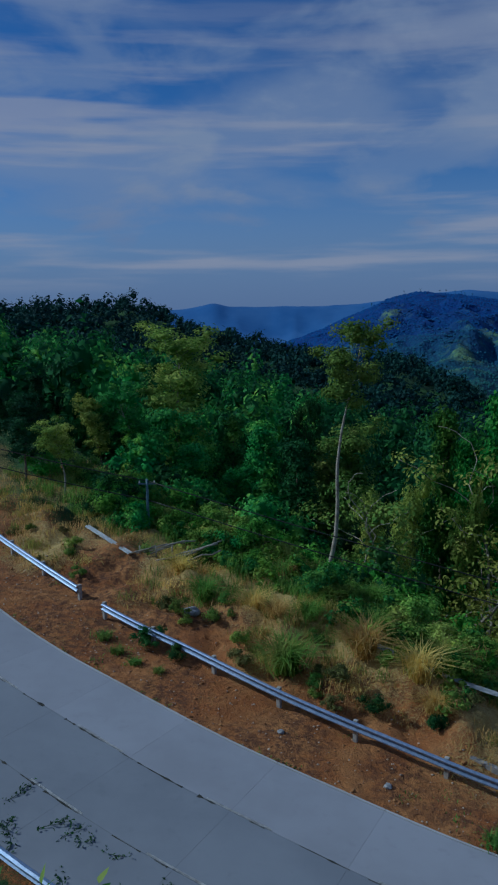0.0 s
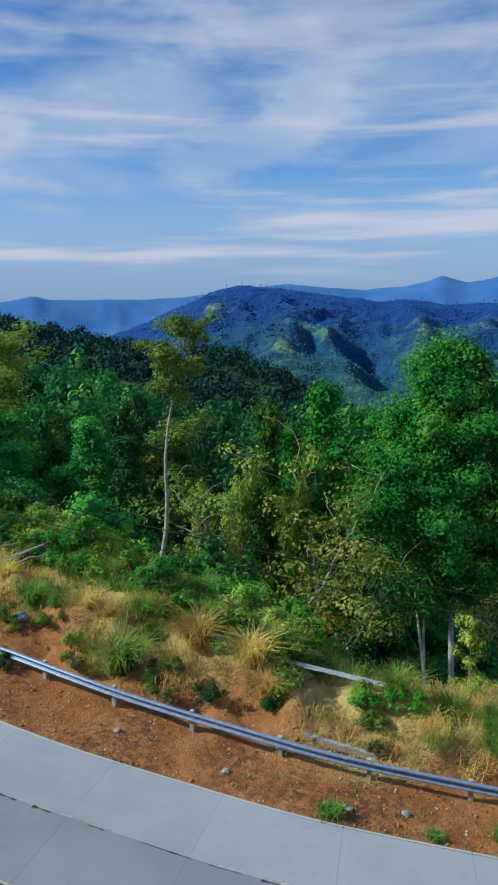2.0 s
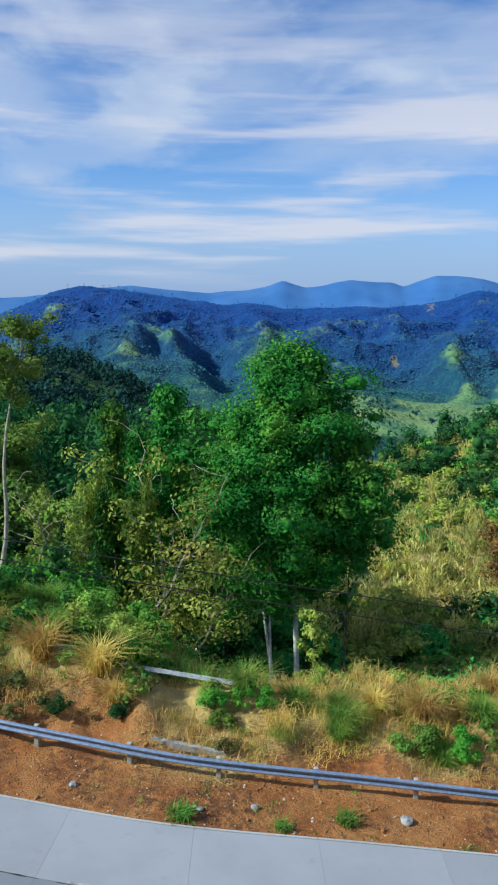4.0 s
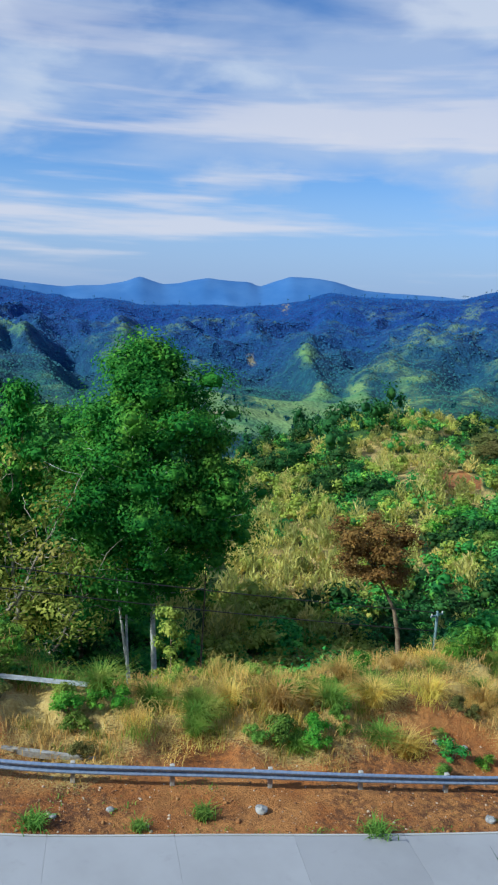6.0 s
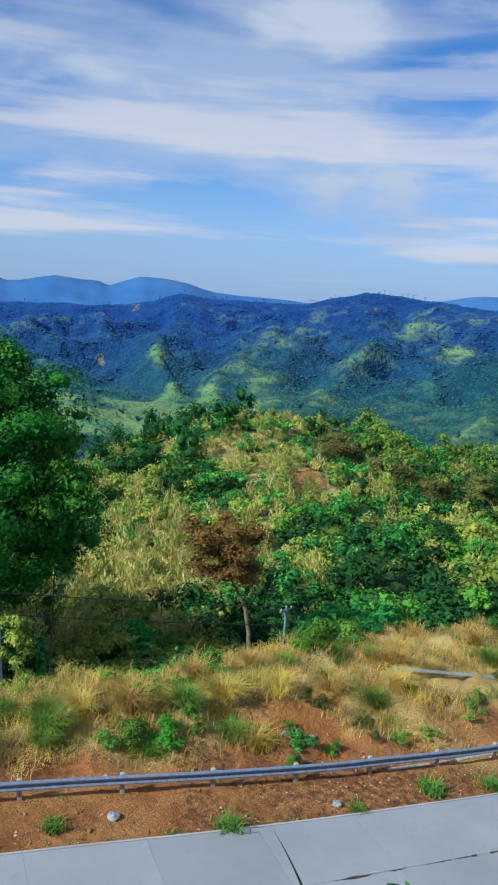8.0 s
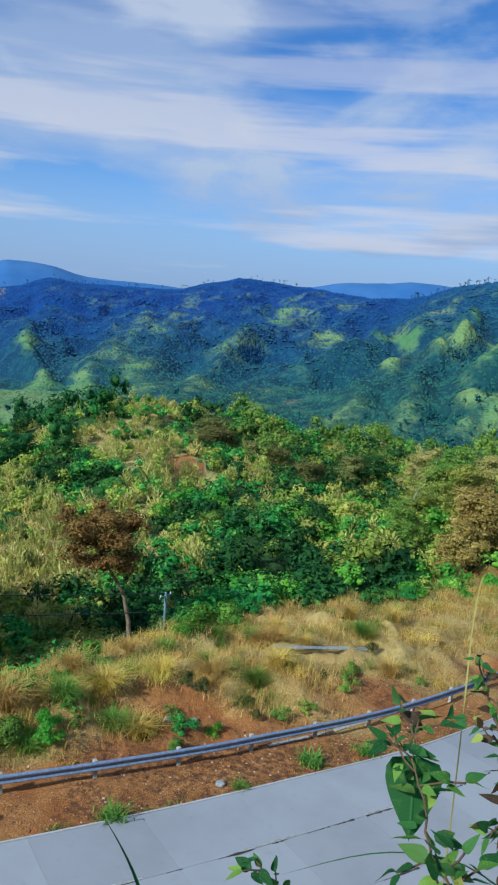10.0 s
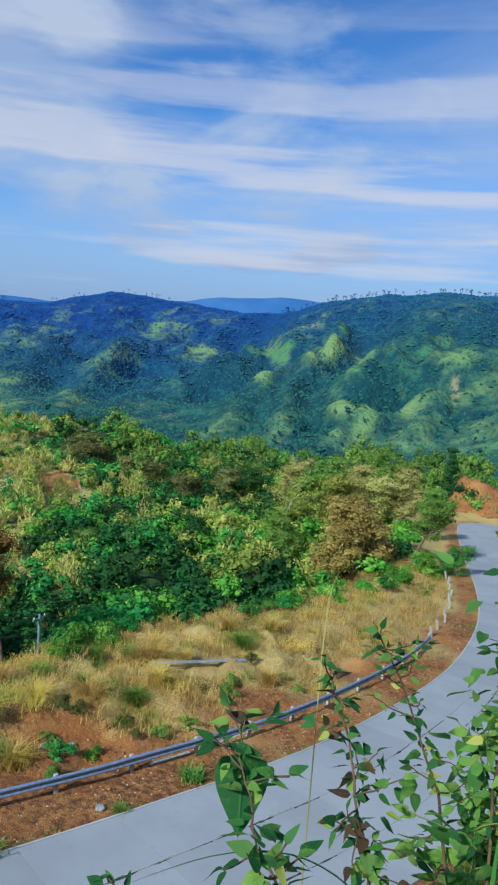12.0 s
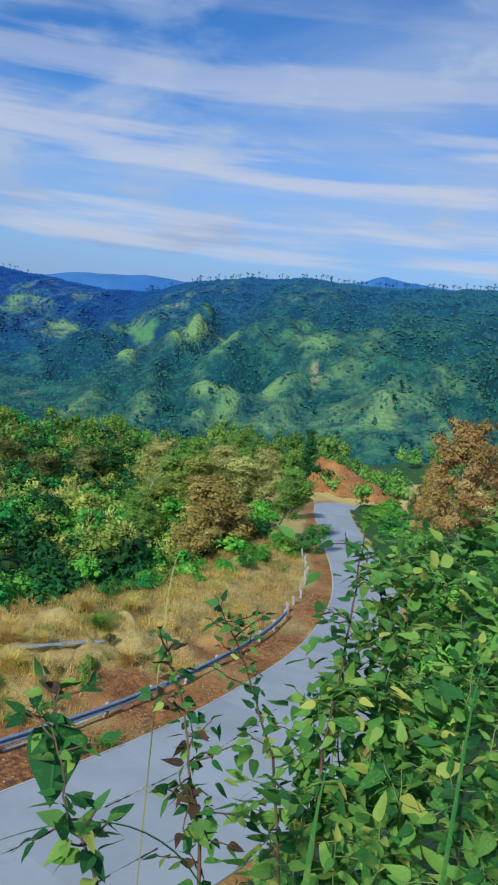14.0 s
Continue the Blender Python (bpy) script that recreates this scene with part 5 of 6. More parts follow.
def brow_scrub():
    """Low sunlit scrub along the outer edge of the shelf, uphill of the big tree."""
    for seed, count, size, leaf, word in ((95, 120, 0.8, LEAF_BRIGHT, "bright green"), (96, 140, 0.65, LEAF_LIME, "yellow-green"), (97, 45, 0.75, LEAF_GREEN, "green")):
        rng = np.random.default_rng(seed)
        s = rng.uniform(-16, 19, count)
        d = np.interp(s, BROW_S, BROW_D) + rng.uniform(-4.5, 1.5, count)
        p = np.array([on_road(S_MARK + a, b)[:2] for a, b in zip(s, d)])
        k = rng.uniform(0.6, 1.4, count)
        scrub("brow_scrub", seed + 5, p[:, 0], p[:, 1], size * k, size * 1.5 * k, 100, np.full(count, 0.2), leaf, "low %s scrub along the shelf's edge" % word, sink=0.1)


brow_scrub()


def far_canopy():
    """Crowns of single trees all over the mountains, as small rough domes."""
    rng = np.random.default_rng(61)
    n = 62000
    az, u = rng.uniform(-97, 2, n), rng.uniform(0, 1, n)
    cr = curve(az, [(-56, 2300), (-70, 1650), (-95, 1400)])
    r = cr * np.sqrt(0.16 + 0.86 * u)
    r[:2200] = cr[:2200] * rng.uniform(0.985, 1.005, 2200)
    x, y = -r * np.sin(np.radians(az)), r * np.cos(np.radians(az))
    z = ground_z(x, y)
    keep = (open_grass(x, y, z, cr) < rng.uniform(0.1, 0.75, n)) & (r < cr * 1.005)
    x, y, r, z = x[keep], y[keep], r[keep], z[keep]
    m = len(x)
    ang = np.linspace(0, 2 * np.pi, 5, endpoint=False)
    rad, high = rng.uniform(1.6, 3.6, m) * np.interp(r, [700, 1800], [0.8, 1.25]), rng.uniform(1.0, 3.2, m)
    turn = rng.uniform(0, 6.28, m)[:, None]
    k = rad[:, None] * rng.uniform(0.75, 1.25, (m, 5))
    ring = np.stack([x[:, None] + np.cos(ang + turn) * k, y[:, None] + np.sin(ang + turn) * k, (z - 0.7)[:, None] + rng.normal(size=(m, 5)) * 0.25], -1)
    v = np.concatenate([ring, np.stack([x, y, z + high], -1)[:, None]], 1).reshape(-1, 3)
    b = np.arange(m)[:, None] * 6
    me = np_mesh("far_canopy", v, np.concatenate([b + [i, (i + 1) % 5, 5] for i in range(5)]))
    me.polygons.foreach_set("use_smooth", np.ones(len(me.polygons), bool))
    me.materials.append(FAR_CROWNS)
    tagged(new("far_canopy", me), "tree crowns covering the far mountain slopes, blued for haze", "forest", kind="stuff")


far_canopy()


def crest_trees():
    """Single trees that stand out along the skyline."""
    rng = np.random.default_rng(63)
    az = np.concatenate([rng.uniform(-96, -66, 130), rng.uniform(-58, -8, 60)])
    r = curve(az, [(-56, 2300), (-70, 1650), (-95, 1400)]) * rng.uniform(0.992, 1.004, len(az))
    x, y = -r * np.sin(np.radians(az)), r * np.cos(np.radians(az))
    z = ground_z(x, y)
    pieces = []
    for a, b, c in zip(x, y, z):
        h = rng.uniform(7, 13)
        pieces.append(tube([(a, b, c - 1), (a + rng.normal() * 0.4, b, c + h)], [0.35, 0.2], 4))
        n = rng.integers(14, 30)
        p = np.array([a, b, c + h * 0.85]) + rng.normal(size=(n, 3)) * [1.5, 1.5, 1.2]
        pieces.append(leaves(rng, p, 1.7, 0.4, 0.2, 0.6))
    me = np_mesh("crest_trees", *joined(pieces))
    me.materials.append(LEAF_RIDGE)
    tagged(new("crest_trees", me), "thin dark trees standing along the mountain skyline", "trees", kind="stuff")


crest_trees()


# ---------------------------------------------------------------- grass and bushes on the shelf
LOOSE_BEAMS = [((-10.6, 49.0), (-7.3, 45.6)), ((6.3, 36.3), (13.6, 31.2)), ((38.7, 23.6), (45.7, 19.9))]


def tufts(name, seed, count, s0, s1, d0, d1, high, per, width, material, label, keep=None, rad=0.3, lean=0.5):
    rng = np.random.default_rng(seed)
    s, d = rng.uniform(s0, s1, count) + S_MARK, rng.uniform(d0, d1, count)
    p = np.array([on_road(a, b)[:2] for a, b in zip(s, d)])
    if keep is not None:
        ok = keep(p[:, 0], p[:, 1], s - S_MARK, d)
        p = p[ok]
    for a, b in LOOSE_BEAMS:                            # nothing tall grows over or just before the loose beams
        a, b = np.array(a), np.array(b)
        u = np.clip(((p - a) @ (b - a)) / ((b - a) @ (b - a)), 0, 1)
        foot = a + u[:, None] * (b - a)
        p = p[(np.linalg.norm(p - foot, axis=1) > 2.0) | (np.linalg.norm(p, axis=1) > np.linalg.norm(foot, axis=1) + 0.5)]
    n = len(p)
    q = np.repeat(p, per, 0) + rng.normal(size=(n * per, 2)) * rad
    h = np.repeat(high * rng.uniform(0.55, 1.25, n), per)
    z = np.repeat(ground_z(p[:, 0], p[:, 1]), per) - 0.03
    me = np_mesh(name, *blades(rng, np.column_stack([q, z]), h, width, lean))
    toned(me, np.repeat(rng.uniform(-0.7, 0.7, n), per), 5)
    me.materials.append(material)
    return tagged(new(name, me), label, "grass", kind="stuff")


grassy = lambda lo: (lambda x, y, s, d: fractal(x, y, 0.16, 4, 7.0) + np.interp(d / np.interp(s, BROW_S, BROW_D), [0.2, 0.35, 0.5, 0.75, 1.0], [-0.9, -0.4, -0.1, 0.2, 0.4]) + np.interp(s, [8, 16, 40, 55], [0.28, 0, 0, 0.5]) > lo)
tufts("dry_grass", 71, 4600, -25, 118, 3.6, 20, 0.5, 21, 0.020, GRASS_DRY, "dry golden grass on the shelf beyond the guardrail", grassy(-0.06), 0.4, 1.0)
tufts("green_grass", 72, 2000, -25, 118, 5, 21, 0.6, 28, 0.017, GRASS_GREEN, "yellow-green grass tufts along the shelf edge", lambda x, y, s, d: grassy(0.0)(x, y, s, d) & (fractal(x, y, 0.2, 2, 51.0) > np.interp(s, [25, 50], [-0.4, 0.22])), 0.25, 1.0)
tufts("brow_grass", 77, 900, -24, 22, 7, 20, 1.0, 30, 0.02, GRASS_GREEN, "long fresh green grass along the brow of the shelf", lambda x, y, s, d: (d / np.interp(s, BROW_S, BROW_D) > 0.62) & (fractal(x, y, 0.25, 3, 44.0) > -0.15), 0.3, 1.0)
tufts("straw_mats", 79, 420, -8, 90, 5, 18, 0.62, 80, 0.013, GRASS_DRY, "matted heaps of bleached straw on the shelf", lambda x, y, s, d: (d / np.interp(s, BROW_S, BROW_D) > 0.4) & (fractal(x, y, 0.22, 3, 49.0) > -0.05), 0.42, 1.7)
tufts("brow_straw", 78, 420, -10, 70, 5, 20, 1.0, 34, 0.015, GRASS_DRY, "long wispy straw grass along the brow of the shelf", lambda x, y, s, d: (d / np.interp(s, BROW_S, BROW_D) > 0.68) & (fractal(x, y, 0.25, 3, 47.0) > 0.0), 0.3, 1.0)
tufts("shoulder_weeds", 73, 160, -20, 110, 0.15, 4.2, 0.2, 16, 0.022, LEAF_OLIVE, "low weeds on the earth shoulder", lambda x, y, s, d: fractal(x, y, 0.22, 3, 4.0) > 0.12, 0.25, 0.9)


tufts("dry_litter", 74, 700, -22, 112, 0.2, 7, 0.10, 14, 0.012, LEAF_GOLD, "dry brown weeds and litter on the shoulder", lambda x, y, s, d: fractal(x, y, 0.3, 3, 14.0) > 0.0, 0.3, 1.6)


tufts("edge_weeds", 75, 380, -20, 110, 0.12, 0.5, 0.12, 9, 0.022, LEAF_OLIVE, "small weeds along the road's concrete lip", lambda x, y, s, d: fractal(x, y, 0.4, 3, 24.0) > -0.05, 0.12, 1.2)


def clods():
    """Lumps of dry earth strewn over the shoulder and the bare parts of the shelf."""
    rng = np.random.default_rng(76)
    n = 2600
    s, d = rng.uniform(-20, 80, n) + S_MARK, 0.3 + 6.5 * rng.uniform(0, 1, n) ** 1.4
    p = np.array([on_road(a, b)[:2] for a, b in zip(s, d)])
    size = rng.uniform(0.02, 0.06, n) * np.where(rng.uniform(0, 1, n) < 0.08, 2.4, 1.0)
    base = np.array([(1, 0, 0), (0, 1, 0), (-1, 0, 0), (0, -1, 0), (0, 0, 0.8), (0, 0, -0.6)])
    v = base[None] * size[:, None, None] * rng.uniform(0.6, 1.4, (n, 6, 1)) + rng.normal(size=(n, 6, 3)) * size[:, None, None] * 0.15
    v += np.column_stack([p, ground_z(p[:, 0], p[:, 1])])[:, None]
    f = np.array([(0, 1, 4), (1, 2, 4), (2, 3, 4), (3, 0, 4), (1, 0, 5), (2, 1, 5), (3, 2, 5), (0, 3, 5)])
    me = np_mesh("earth_clods", v.reshape(-1, 3), (np.arange(n)[:, None, None] * 6 + f).reshape(-1, 3))
    me.materials.append(CLOD)
    tagged(new("earth_clods", me), "crumbs and lumps of dry orange earth on the shoulder", "earth", kind="stuff")


clods()


def grass_clump(seed, high, rad, count, width=0.02):
    rng = np.random.default_rng(seed)
    roots = np.column_stack([rng.normal(size=(count, 2)) * rad, np.zeros(count) - 0.05])
    return blades(rng, roots, np.full(count, high), width, 1.25)


def bush_mesh(seed, rad, high, count, leaf):
    rng = np.random.default_rng(seed)
    n = 13
    a, q = rng.uniform(0, 6.28, n), rng.uniform(0.1, 0.85, n)
    c = np.column_stack([np.cos(a) * q * rad, np.sin(a) * q * rad, high * rng.uniform(0.25, 0.8, n) * (1.1 - 0.55 * q)])
    stems = [tube(*limb(rng, (0, 0, -0.1), (rng.normal() * 0.5, rng.normal() * 0.5, 1), high * 0.75, 0.025, 0.006, 4, 0.2), 5) for _ in range(6)]
    size = np.array([rad * 0.36, rad * 0.36, high * 0.24]) * rng.uniform(0.6, 1.3, (n, 1))
    foliage = foliage_mesh("foliage", *masses(rng, c, size, np.full(n, count // n), leaf, rng.uniform(-0.5, 0.5, n), c / [rad, rad, high], 0.45, 0.1, 0.45, 0.3, 0.4))
    stem = np_mesh("stem", *joined(stems))
    stem.materials.append(BARK)
    return foliage, stem


BUSHES = [bush_mesh(80 + i, 1.0, 1.3, 1100, 0.14) for i in range(3)]


def bush(az, r, size, material, label, seed=0, group="bushes on the shelf"):
    x, y = polar(az, r)
    thing = new("bush")
    thing.matrix_basis = pose(x, y, z_at(x, y), 0, 0, seed * 77) @ Matrix.Scale(size, 4)
    fol, stem = BUSHES[seed % 3]
    f = part("foliage", fol, None, thing)
    if not fol.materials:
        fol.materials.append(material)
    f.material_slots[0].link = "OBJECT"
    f.material_slots[0].material = material
    part("stem", stem, None, thing)
    return tagged(thing, label, "bush", group)


def bushes():
    rng = np.random.default_rng(91)
    i = 0
    # along the edge of the shelf
    for s in np.concatenate([np.arange(-22, 17, 0.7), np.arange(17, 118, 1.35)]):
        brow = float(brow_at(s + S_MARK))
        low = 17 < s < 42
        if 40 < s < 75 and rng.uniform() < 0.6:
            continue
        p = on_road(s + S_MARK, brow + (rng.uniform(-4.0, 2.5) if s < 14 else rng.uniform(-1.6, 3.0)))
        az, r = math.degrees(math.atan2(-p.x, p.y)), math.hypot(p.x, p.y)
        if -33.5 < az < -26 and rng.uniform() < 0.7 or -50.5 < az < -45:
            continue
        mat, word = [(LEAF_BRIGHT, "bright green"), (LEAF_LIME, "yellow-green"), (LEAF_BRIGHT, "bright green"), (LEAF_GREEN, "green"), (LEAF_LIME, "yellow-green")][rng.integers(5)]
        bush(az, r, rng.uniform(0.5, 1.0) if low else rng.uniform(0.8, 1.6), mat, word + " leafy bush at the edge of the shelf", i)
        i += 1
    # scrub on the uphill end of the shelf
    for t in range(46):
        az, r = rng.uniform(8.0, 21), rng.uniform(50, 64)
        if road_coords(*[np.array([v]) for v in polar(az, r)])[1][0] < 11.5:
            continue
        bush(az, r, rng.uniform(0.9, 2.0), (LEAF_GREEN, LEAF_DARK, LEAF_BRIGHT)[t % 3], ("green", "dark green", "bright green")[t % 3] + " bush at the uphill end of the shelf", i)
        i += 1
    # on the shelf itself
    for t in range(46):
        s, d = rng.uniform(-18, 60), rng.uniform(4.6, 9.5)
        p = on_road(s + S_MARK, d)
        mat, word = [(LEAF_OLIVE, "olive"), (LEAF_UMBER, "brownish green"), (LEAF_LIME, "yellow-green")][rng.integers(3)]
        bush(math.degrees(math.atan2(-p.x, p.y)), math.hypot(p.x, p.y), rng.uniform(0.35, 0.75), mat, "low %s weed bush on bare earth" % word, i)
        i += 1


bushes()

# ---------------------------------------------------------------- single grass clumps, weeds and stones on the shelf
CLUMPS = {k: np_mesh("blades", *grass_clump(*v)) for k, v in dict(green=(111, 1.5, 0.24, 340, 0.032), dry=(112, 1.7, 0.20, 280, 0.026), low=(113, 0.6, 0.22, 160, 0.03)).items()}
for k, m in dict(green=GRASS_GREEN, dry=GRASS_DRY, low=LEAF_OLIVE).items():
    CLUMPS[k].materials.append(m)


def clump(kind, x, y, size, label, turn=0):
    ob = new("grass_clump", CLUMPS[kind])
    ob.matrix_basis = pose(x, y, z_at(x, y), 0, 0, turn) @ Matrix.Scale(size, 4)
    return tagged(ob, label, "grass", "grass clumps")


for i, (kind, x, y, size) in enumerate([("green", 1.6, 34.6, 1.25), ("dry", 5.6, 36.2, 1.2), ("dry", 7.8, 33.8, 1.1), ("green", 6.4, 38.5, 0.9), ("green", 9.4, 35.4, 1.0), ("green", 14.2, 31.2, 0.95), ("green", 16.4, 30.2, 0.8),
                                        ("dry", 21.6, 27.2, 0.95), ("green", 24.2, 26.2, 0.85), ("green", 25.1, 23.6, 0.8), ("dry", 25.6, 22.6, 0.8), ("dry", 19.6, 28.4, 0.8), ("green", -2.6, 41.5, 0.9), ("dry", 0.2, 40.0, 0.9), ("dry", 30.5, 25.5, 0.8),
                                        ("green", 34.5, 22.0, 0.75), ("dry", 43.5, 17.8, 0.8), ("dry", 37.8, 22.3, 0.8), ("dry", 33.0, 24.0, 0.9)]):
    clump(kind, x, y, size, "tall %s grass clump arching outwards" % ("green" if kind == "green" else "straw-coloured"), i * 67)
def edge_clumps():
    """Spiky grass clumps dotted along the outer half of the shelf."""
    rng = np.random.default_rng(131)
    for i in range(60):
        s = rng.uniform(-14, 66)
        brow = float(np.interp(s, BROW_S, BROW_D))
        p = on_road(S_MARK + s, brow * rng.uniform(0.55, 1.02))
        if -2.4 < (p.x - 6.3) * 0.573 + (p.y - 36.3) * 0.82 < 0.6 and 5 < p.x < 15:   # keep clear of the loose beams
            continue
        kind = "green" if rng.uniform() < 0.6 else "dry"
        clump(kind, p.x, p.y, rng.uniform(0.45, 0.85), "%s grass clump at the shelf's outer edge" % ("bright green" if kind == "green" else "straw-coloured"), i * 53)


edge_clumps()
for i, (x, y, size) in enumerate([(20.3, 18.9, 1.0), (14.6, 22.5, 0.8), (30.4, 15.8, 1.1), (26.0, 16.8, 0.7), (-6.6, 35.9, 0.7), (-5.6, 35.0, 0.6), (-7.5, 37.2, 0.8), (8.6, 24.4, 0.9), (33.5, 14.4, 0.9), (-4.4, 34.2, 0.5), (12.0, 22.8, 0.6)]):
    clump("low", x, y, size, "low green weed clump on the shoulder", i * 41)
for i, (x, y, size, mat) in enumerate([(20.4, 25.4, 1.1, LEAF_OLIVE), (21.6, 24.4, 0.9, LEAF_BRIGHT), (19.2, 25.6, 0.7, LEAF_OLIVE), (22.4, 25.2, 0.8, LEAF_BRIGHT), (27.6, 21.4, 0.8, LEAF_GREEN), (28.8, 20.4, 0.6, LEAF_BRIGHT), (12.2, 29.4, 0.8, LEAF_OLIVE), (5.4, 31.8, 0.75, LEAF_DARK), (7.9, 31.0, 0.7, LEAF_DARK), (26.0, 20.6, 0.55, LEAF_OLIVE), (-5.2, 36.9, 0.9, LEAF_DARK), (-3.6, 35.6, 0.7, LEAF_DARK), (2.9, 33.2, 0.6, LEAF_OLIVE)]):
    bush(math.degrees(math.atan2(-x, y)), math.hypot(x, y), size, mat, "leafy weed bush behind the guardrail", i)


def stone(x, y, size, material, label, seed):
    rng = np.random.default_rng(seed)
    bm = bmesh.new()
    bmesh.ops.create_icosphere(bm, subdivisions=2, radius=size)
    for v in bm.verts:
        v.co *= 1 + rng.normal() * 0.09
        v.co.z *= 0.55
    ob = part("stone", bm, material)
    ob.matrix_basis = pose(x, y, z_at(x, y) + size * 0.2, 0, 0, seed * 50)
    return tagged(ob, label, "stone", "stones on the shoulder")


for i, (x, y, size) in enumerate([(16.9, 21.9, 0.27), (25.6, 17.6, 0.24), (-3.2, 39.6, 0.5), (27.8, 22.6, 0.25), (11.5, 24.2, 0.16), (5.2, 27.2, 0.18), (1.2, 30.2, 0.15), (29.2, 22.0, 0.16), (9.4, 24.6, 0.14)]):
    stone(x, y, size, STONE, "%s grey stone lying on the earth" % ("large" if size > 0.22 else "small"), 120 + i)


def pebbles():
    rng = np.random.default_rng(131)
    n = 2600
    s, d = rng.uniform(-16, 90, n) + S_MARK, np.abs(rng.normal(size=n)) * 3.2 + 0.3
    p = np.array([on_road(a, b)[:2] for a, b in zip(s, d)])
    z = ground_z(p[:, 0], p[:, 1])
    r = rng.uniform(0.02, 0.075, n) * rng.uniform(0.5, 1.2, n)
    base = np.array([(1, 0, 0), (-1, 0, 0), (0, 1, 0), (0, -1, 0), (0, 0, 0.7), (0, 0, -0.7)], float)
    v = np.column_stack([p, z + 0.01])[:, None] + base * r[:, None, None] * rng.uniform(0.6, 1.4, (n, 6, 1))
    tri = np.array([(0, 2, 4), (2, 1, 4), (1, 3, 4), (3, 0, 4), (2, 0, 5), (1, 2, 5), (3, 1, 5), (0, 3, 5)])
    me = np_mesh("pebbles", v.reshape(-1, 3), (np.arange(n)[:, None, None] * 6 + tri).reshape(-1, 3))
    m = Mat("earth_clods", 0.95)
    rnd = m.node("NewGeometry").outputs["Random Per Island"]
    m.colour(m.mix(m.ramp(rnd, 0.2, 0.9), (0.22, 0.10, 0.045), (0.58, 0.46, 0.34)))
    me.materials.append(m.m)
    tagged(new("pebbles", me), "pebbles and clods scattered over the orange shoulder", "gravel", kind="stuff")


pebbles()


# ---------------------------------------------------------------- loose beams, bamboo, poles and wires
def loose_beam(a, b, label):
    rail = tagged(new("loose_beam"), label, "guardrail beam", "loose beams")
    a, b = Vector((*a, z_at(*a))), Vector((*b, z_at(*b)))
    n = max(1, round((b - a).length / 4))
    side = Vector((-(b - a).y, (b - a).x, 0)).normalized()
    prof = [(-0.16, 0.05), (-0.12, 0.10), (-0.06, 0.13), (0, 0.06), (0.06, 0.13), (0.12, 0.10), (0.16, 0.05)]
    for i in range(n):
        p, q = a.lerp(b, i / n), a.lerp(b, (i + 1) / n - 0.004)
        p.z, q.z = z_at(p.x, p.y) + 0.22, z_at(q.x, q.y) + 0.22
        bm = bmesh.new()
        rows = [[bm.verts.new(c + side * u * 1.2 + Vector((0, 0, v * 1.2 + 0.06))) for u, v in prof] for c in (p, q)]
        for j in range(len(prof) - 1):
            bm.faces.new((rows[0][j], rows[0][j + 1], rows[1][j + 1], rows[1][j]))
        bmesh.ops.solidify(bm, geom=bm.faces[:], thickness=0.02)
        part("beam", bm, STEEL_PALE, rail)


for (a, b), label in zip(LOOSE_BEAMS, ("dismantled guardrail beam lying on dry grass", "dismantled guardrail beams lying along the shelf edge", "pale dismantled beam lying in dry golden grass")):
    loose_beam(a, b, label)


def kerb_strip(a, b):
    """A cast strip half buried at the foot of the guardrail."""
    a, b = Vector((*a, z_at(*a))), Vector((*b, z_at(*b)))
    ln = (b - a).length
    ob = part("concrete_strip", box(-ln / 2, ln / 2, -0.11, 0.11, -0.25, 0.03, 0.015), POST)
    ob.matrix_basis = Matrix.Translation((a + b) / 2) @ (b - a).to_track_quat("X", "Z").to_matrix().to_4x4()
    tagged(ob, "pale concrete strip half buried at the guardrail's foot", "concrete strip", "concrete strips")


kerb_strip((8.9, 29.1), (12.3, 27.4))
kerb_strip((16.7, 24.9), (18.2, 24.2))
kerb_strip((30.2, 18.1), (34.2, 16.8))
kerb_strip((34.5, 16.8), (39.8, 15.4))
kerb_strip((40.1, 15.4), (46.0, 14.3))


def bamboo_frame():
    thing = tagged(new("bamboo_frame"), "collapsed frame of weathered bamboo poles on bare earth", "bamboo frame")
    rng = np.random.default_rng(141)
    for i in range(9):
        a = np.array([-7.4 + i * 0.42, 45.4 + rng.uniform(-0.5, 0.5)])
        w = np.array([math.cos(0.5 + rng.uniform(-0.35, 0.35)), math.sin(0.5 + rng.uniform(-0.35, 0.35))]) * rng.uniform(2.2, 3.4)
        b = a + w
        pts = [(a[0] + (b[0] - a[0]) * u, a[1] + (b[1] - a[1]) * u, z_at(*a) + 0.25 + u * rng.uniform(0.2, 0.6)) for u in (0, 0.25, 0.5, 0.75, 1)]
        part("pole", tube(pts, [0.05] * 5, 6), BAMBOO, thing)
    for i in range(4):
        x, y = -6.8 + i, 45.9
        part("stake", tube([(x, y, z_at(x, y) - 0.2), (x, y, z_at(x, y) + 0.6)], [0.05, 0.045], 6), BAMBOO, thing)


bamboo_frame()


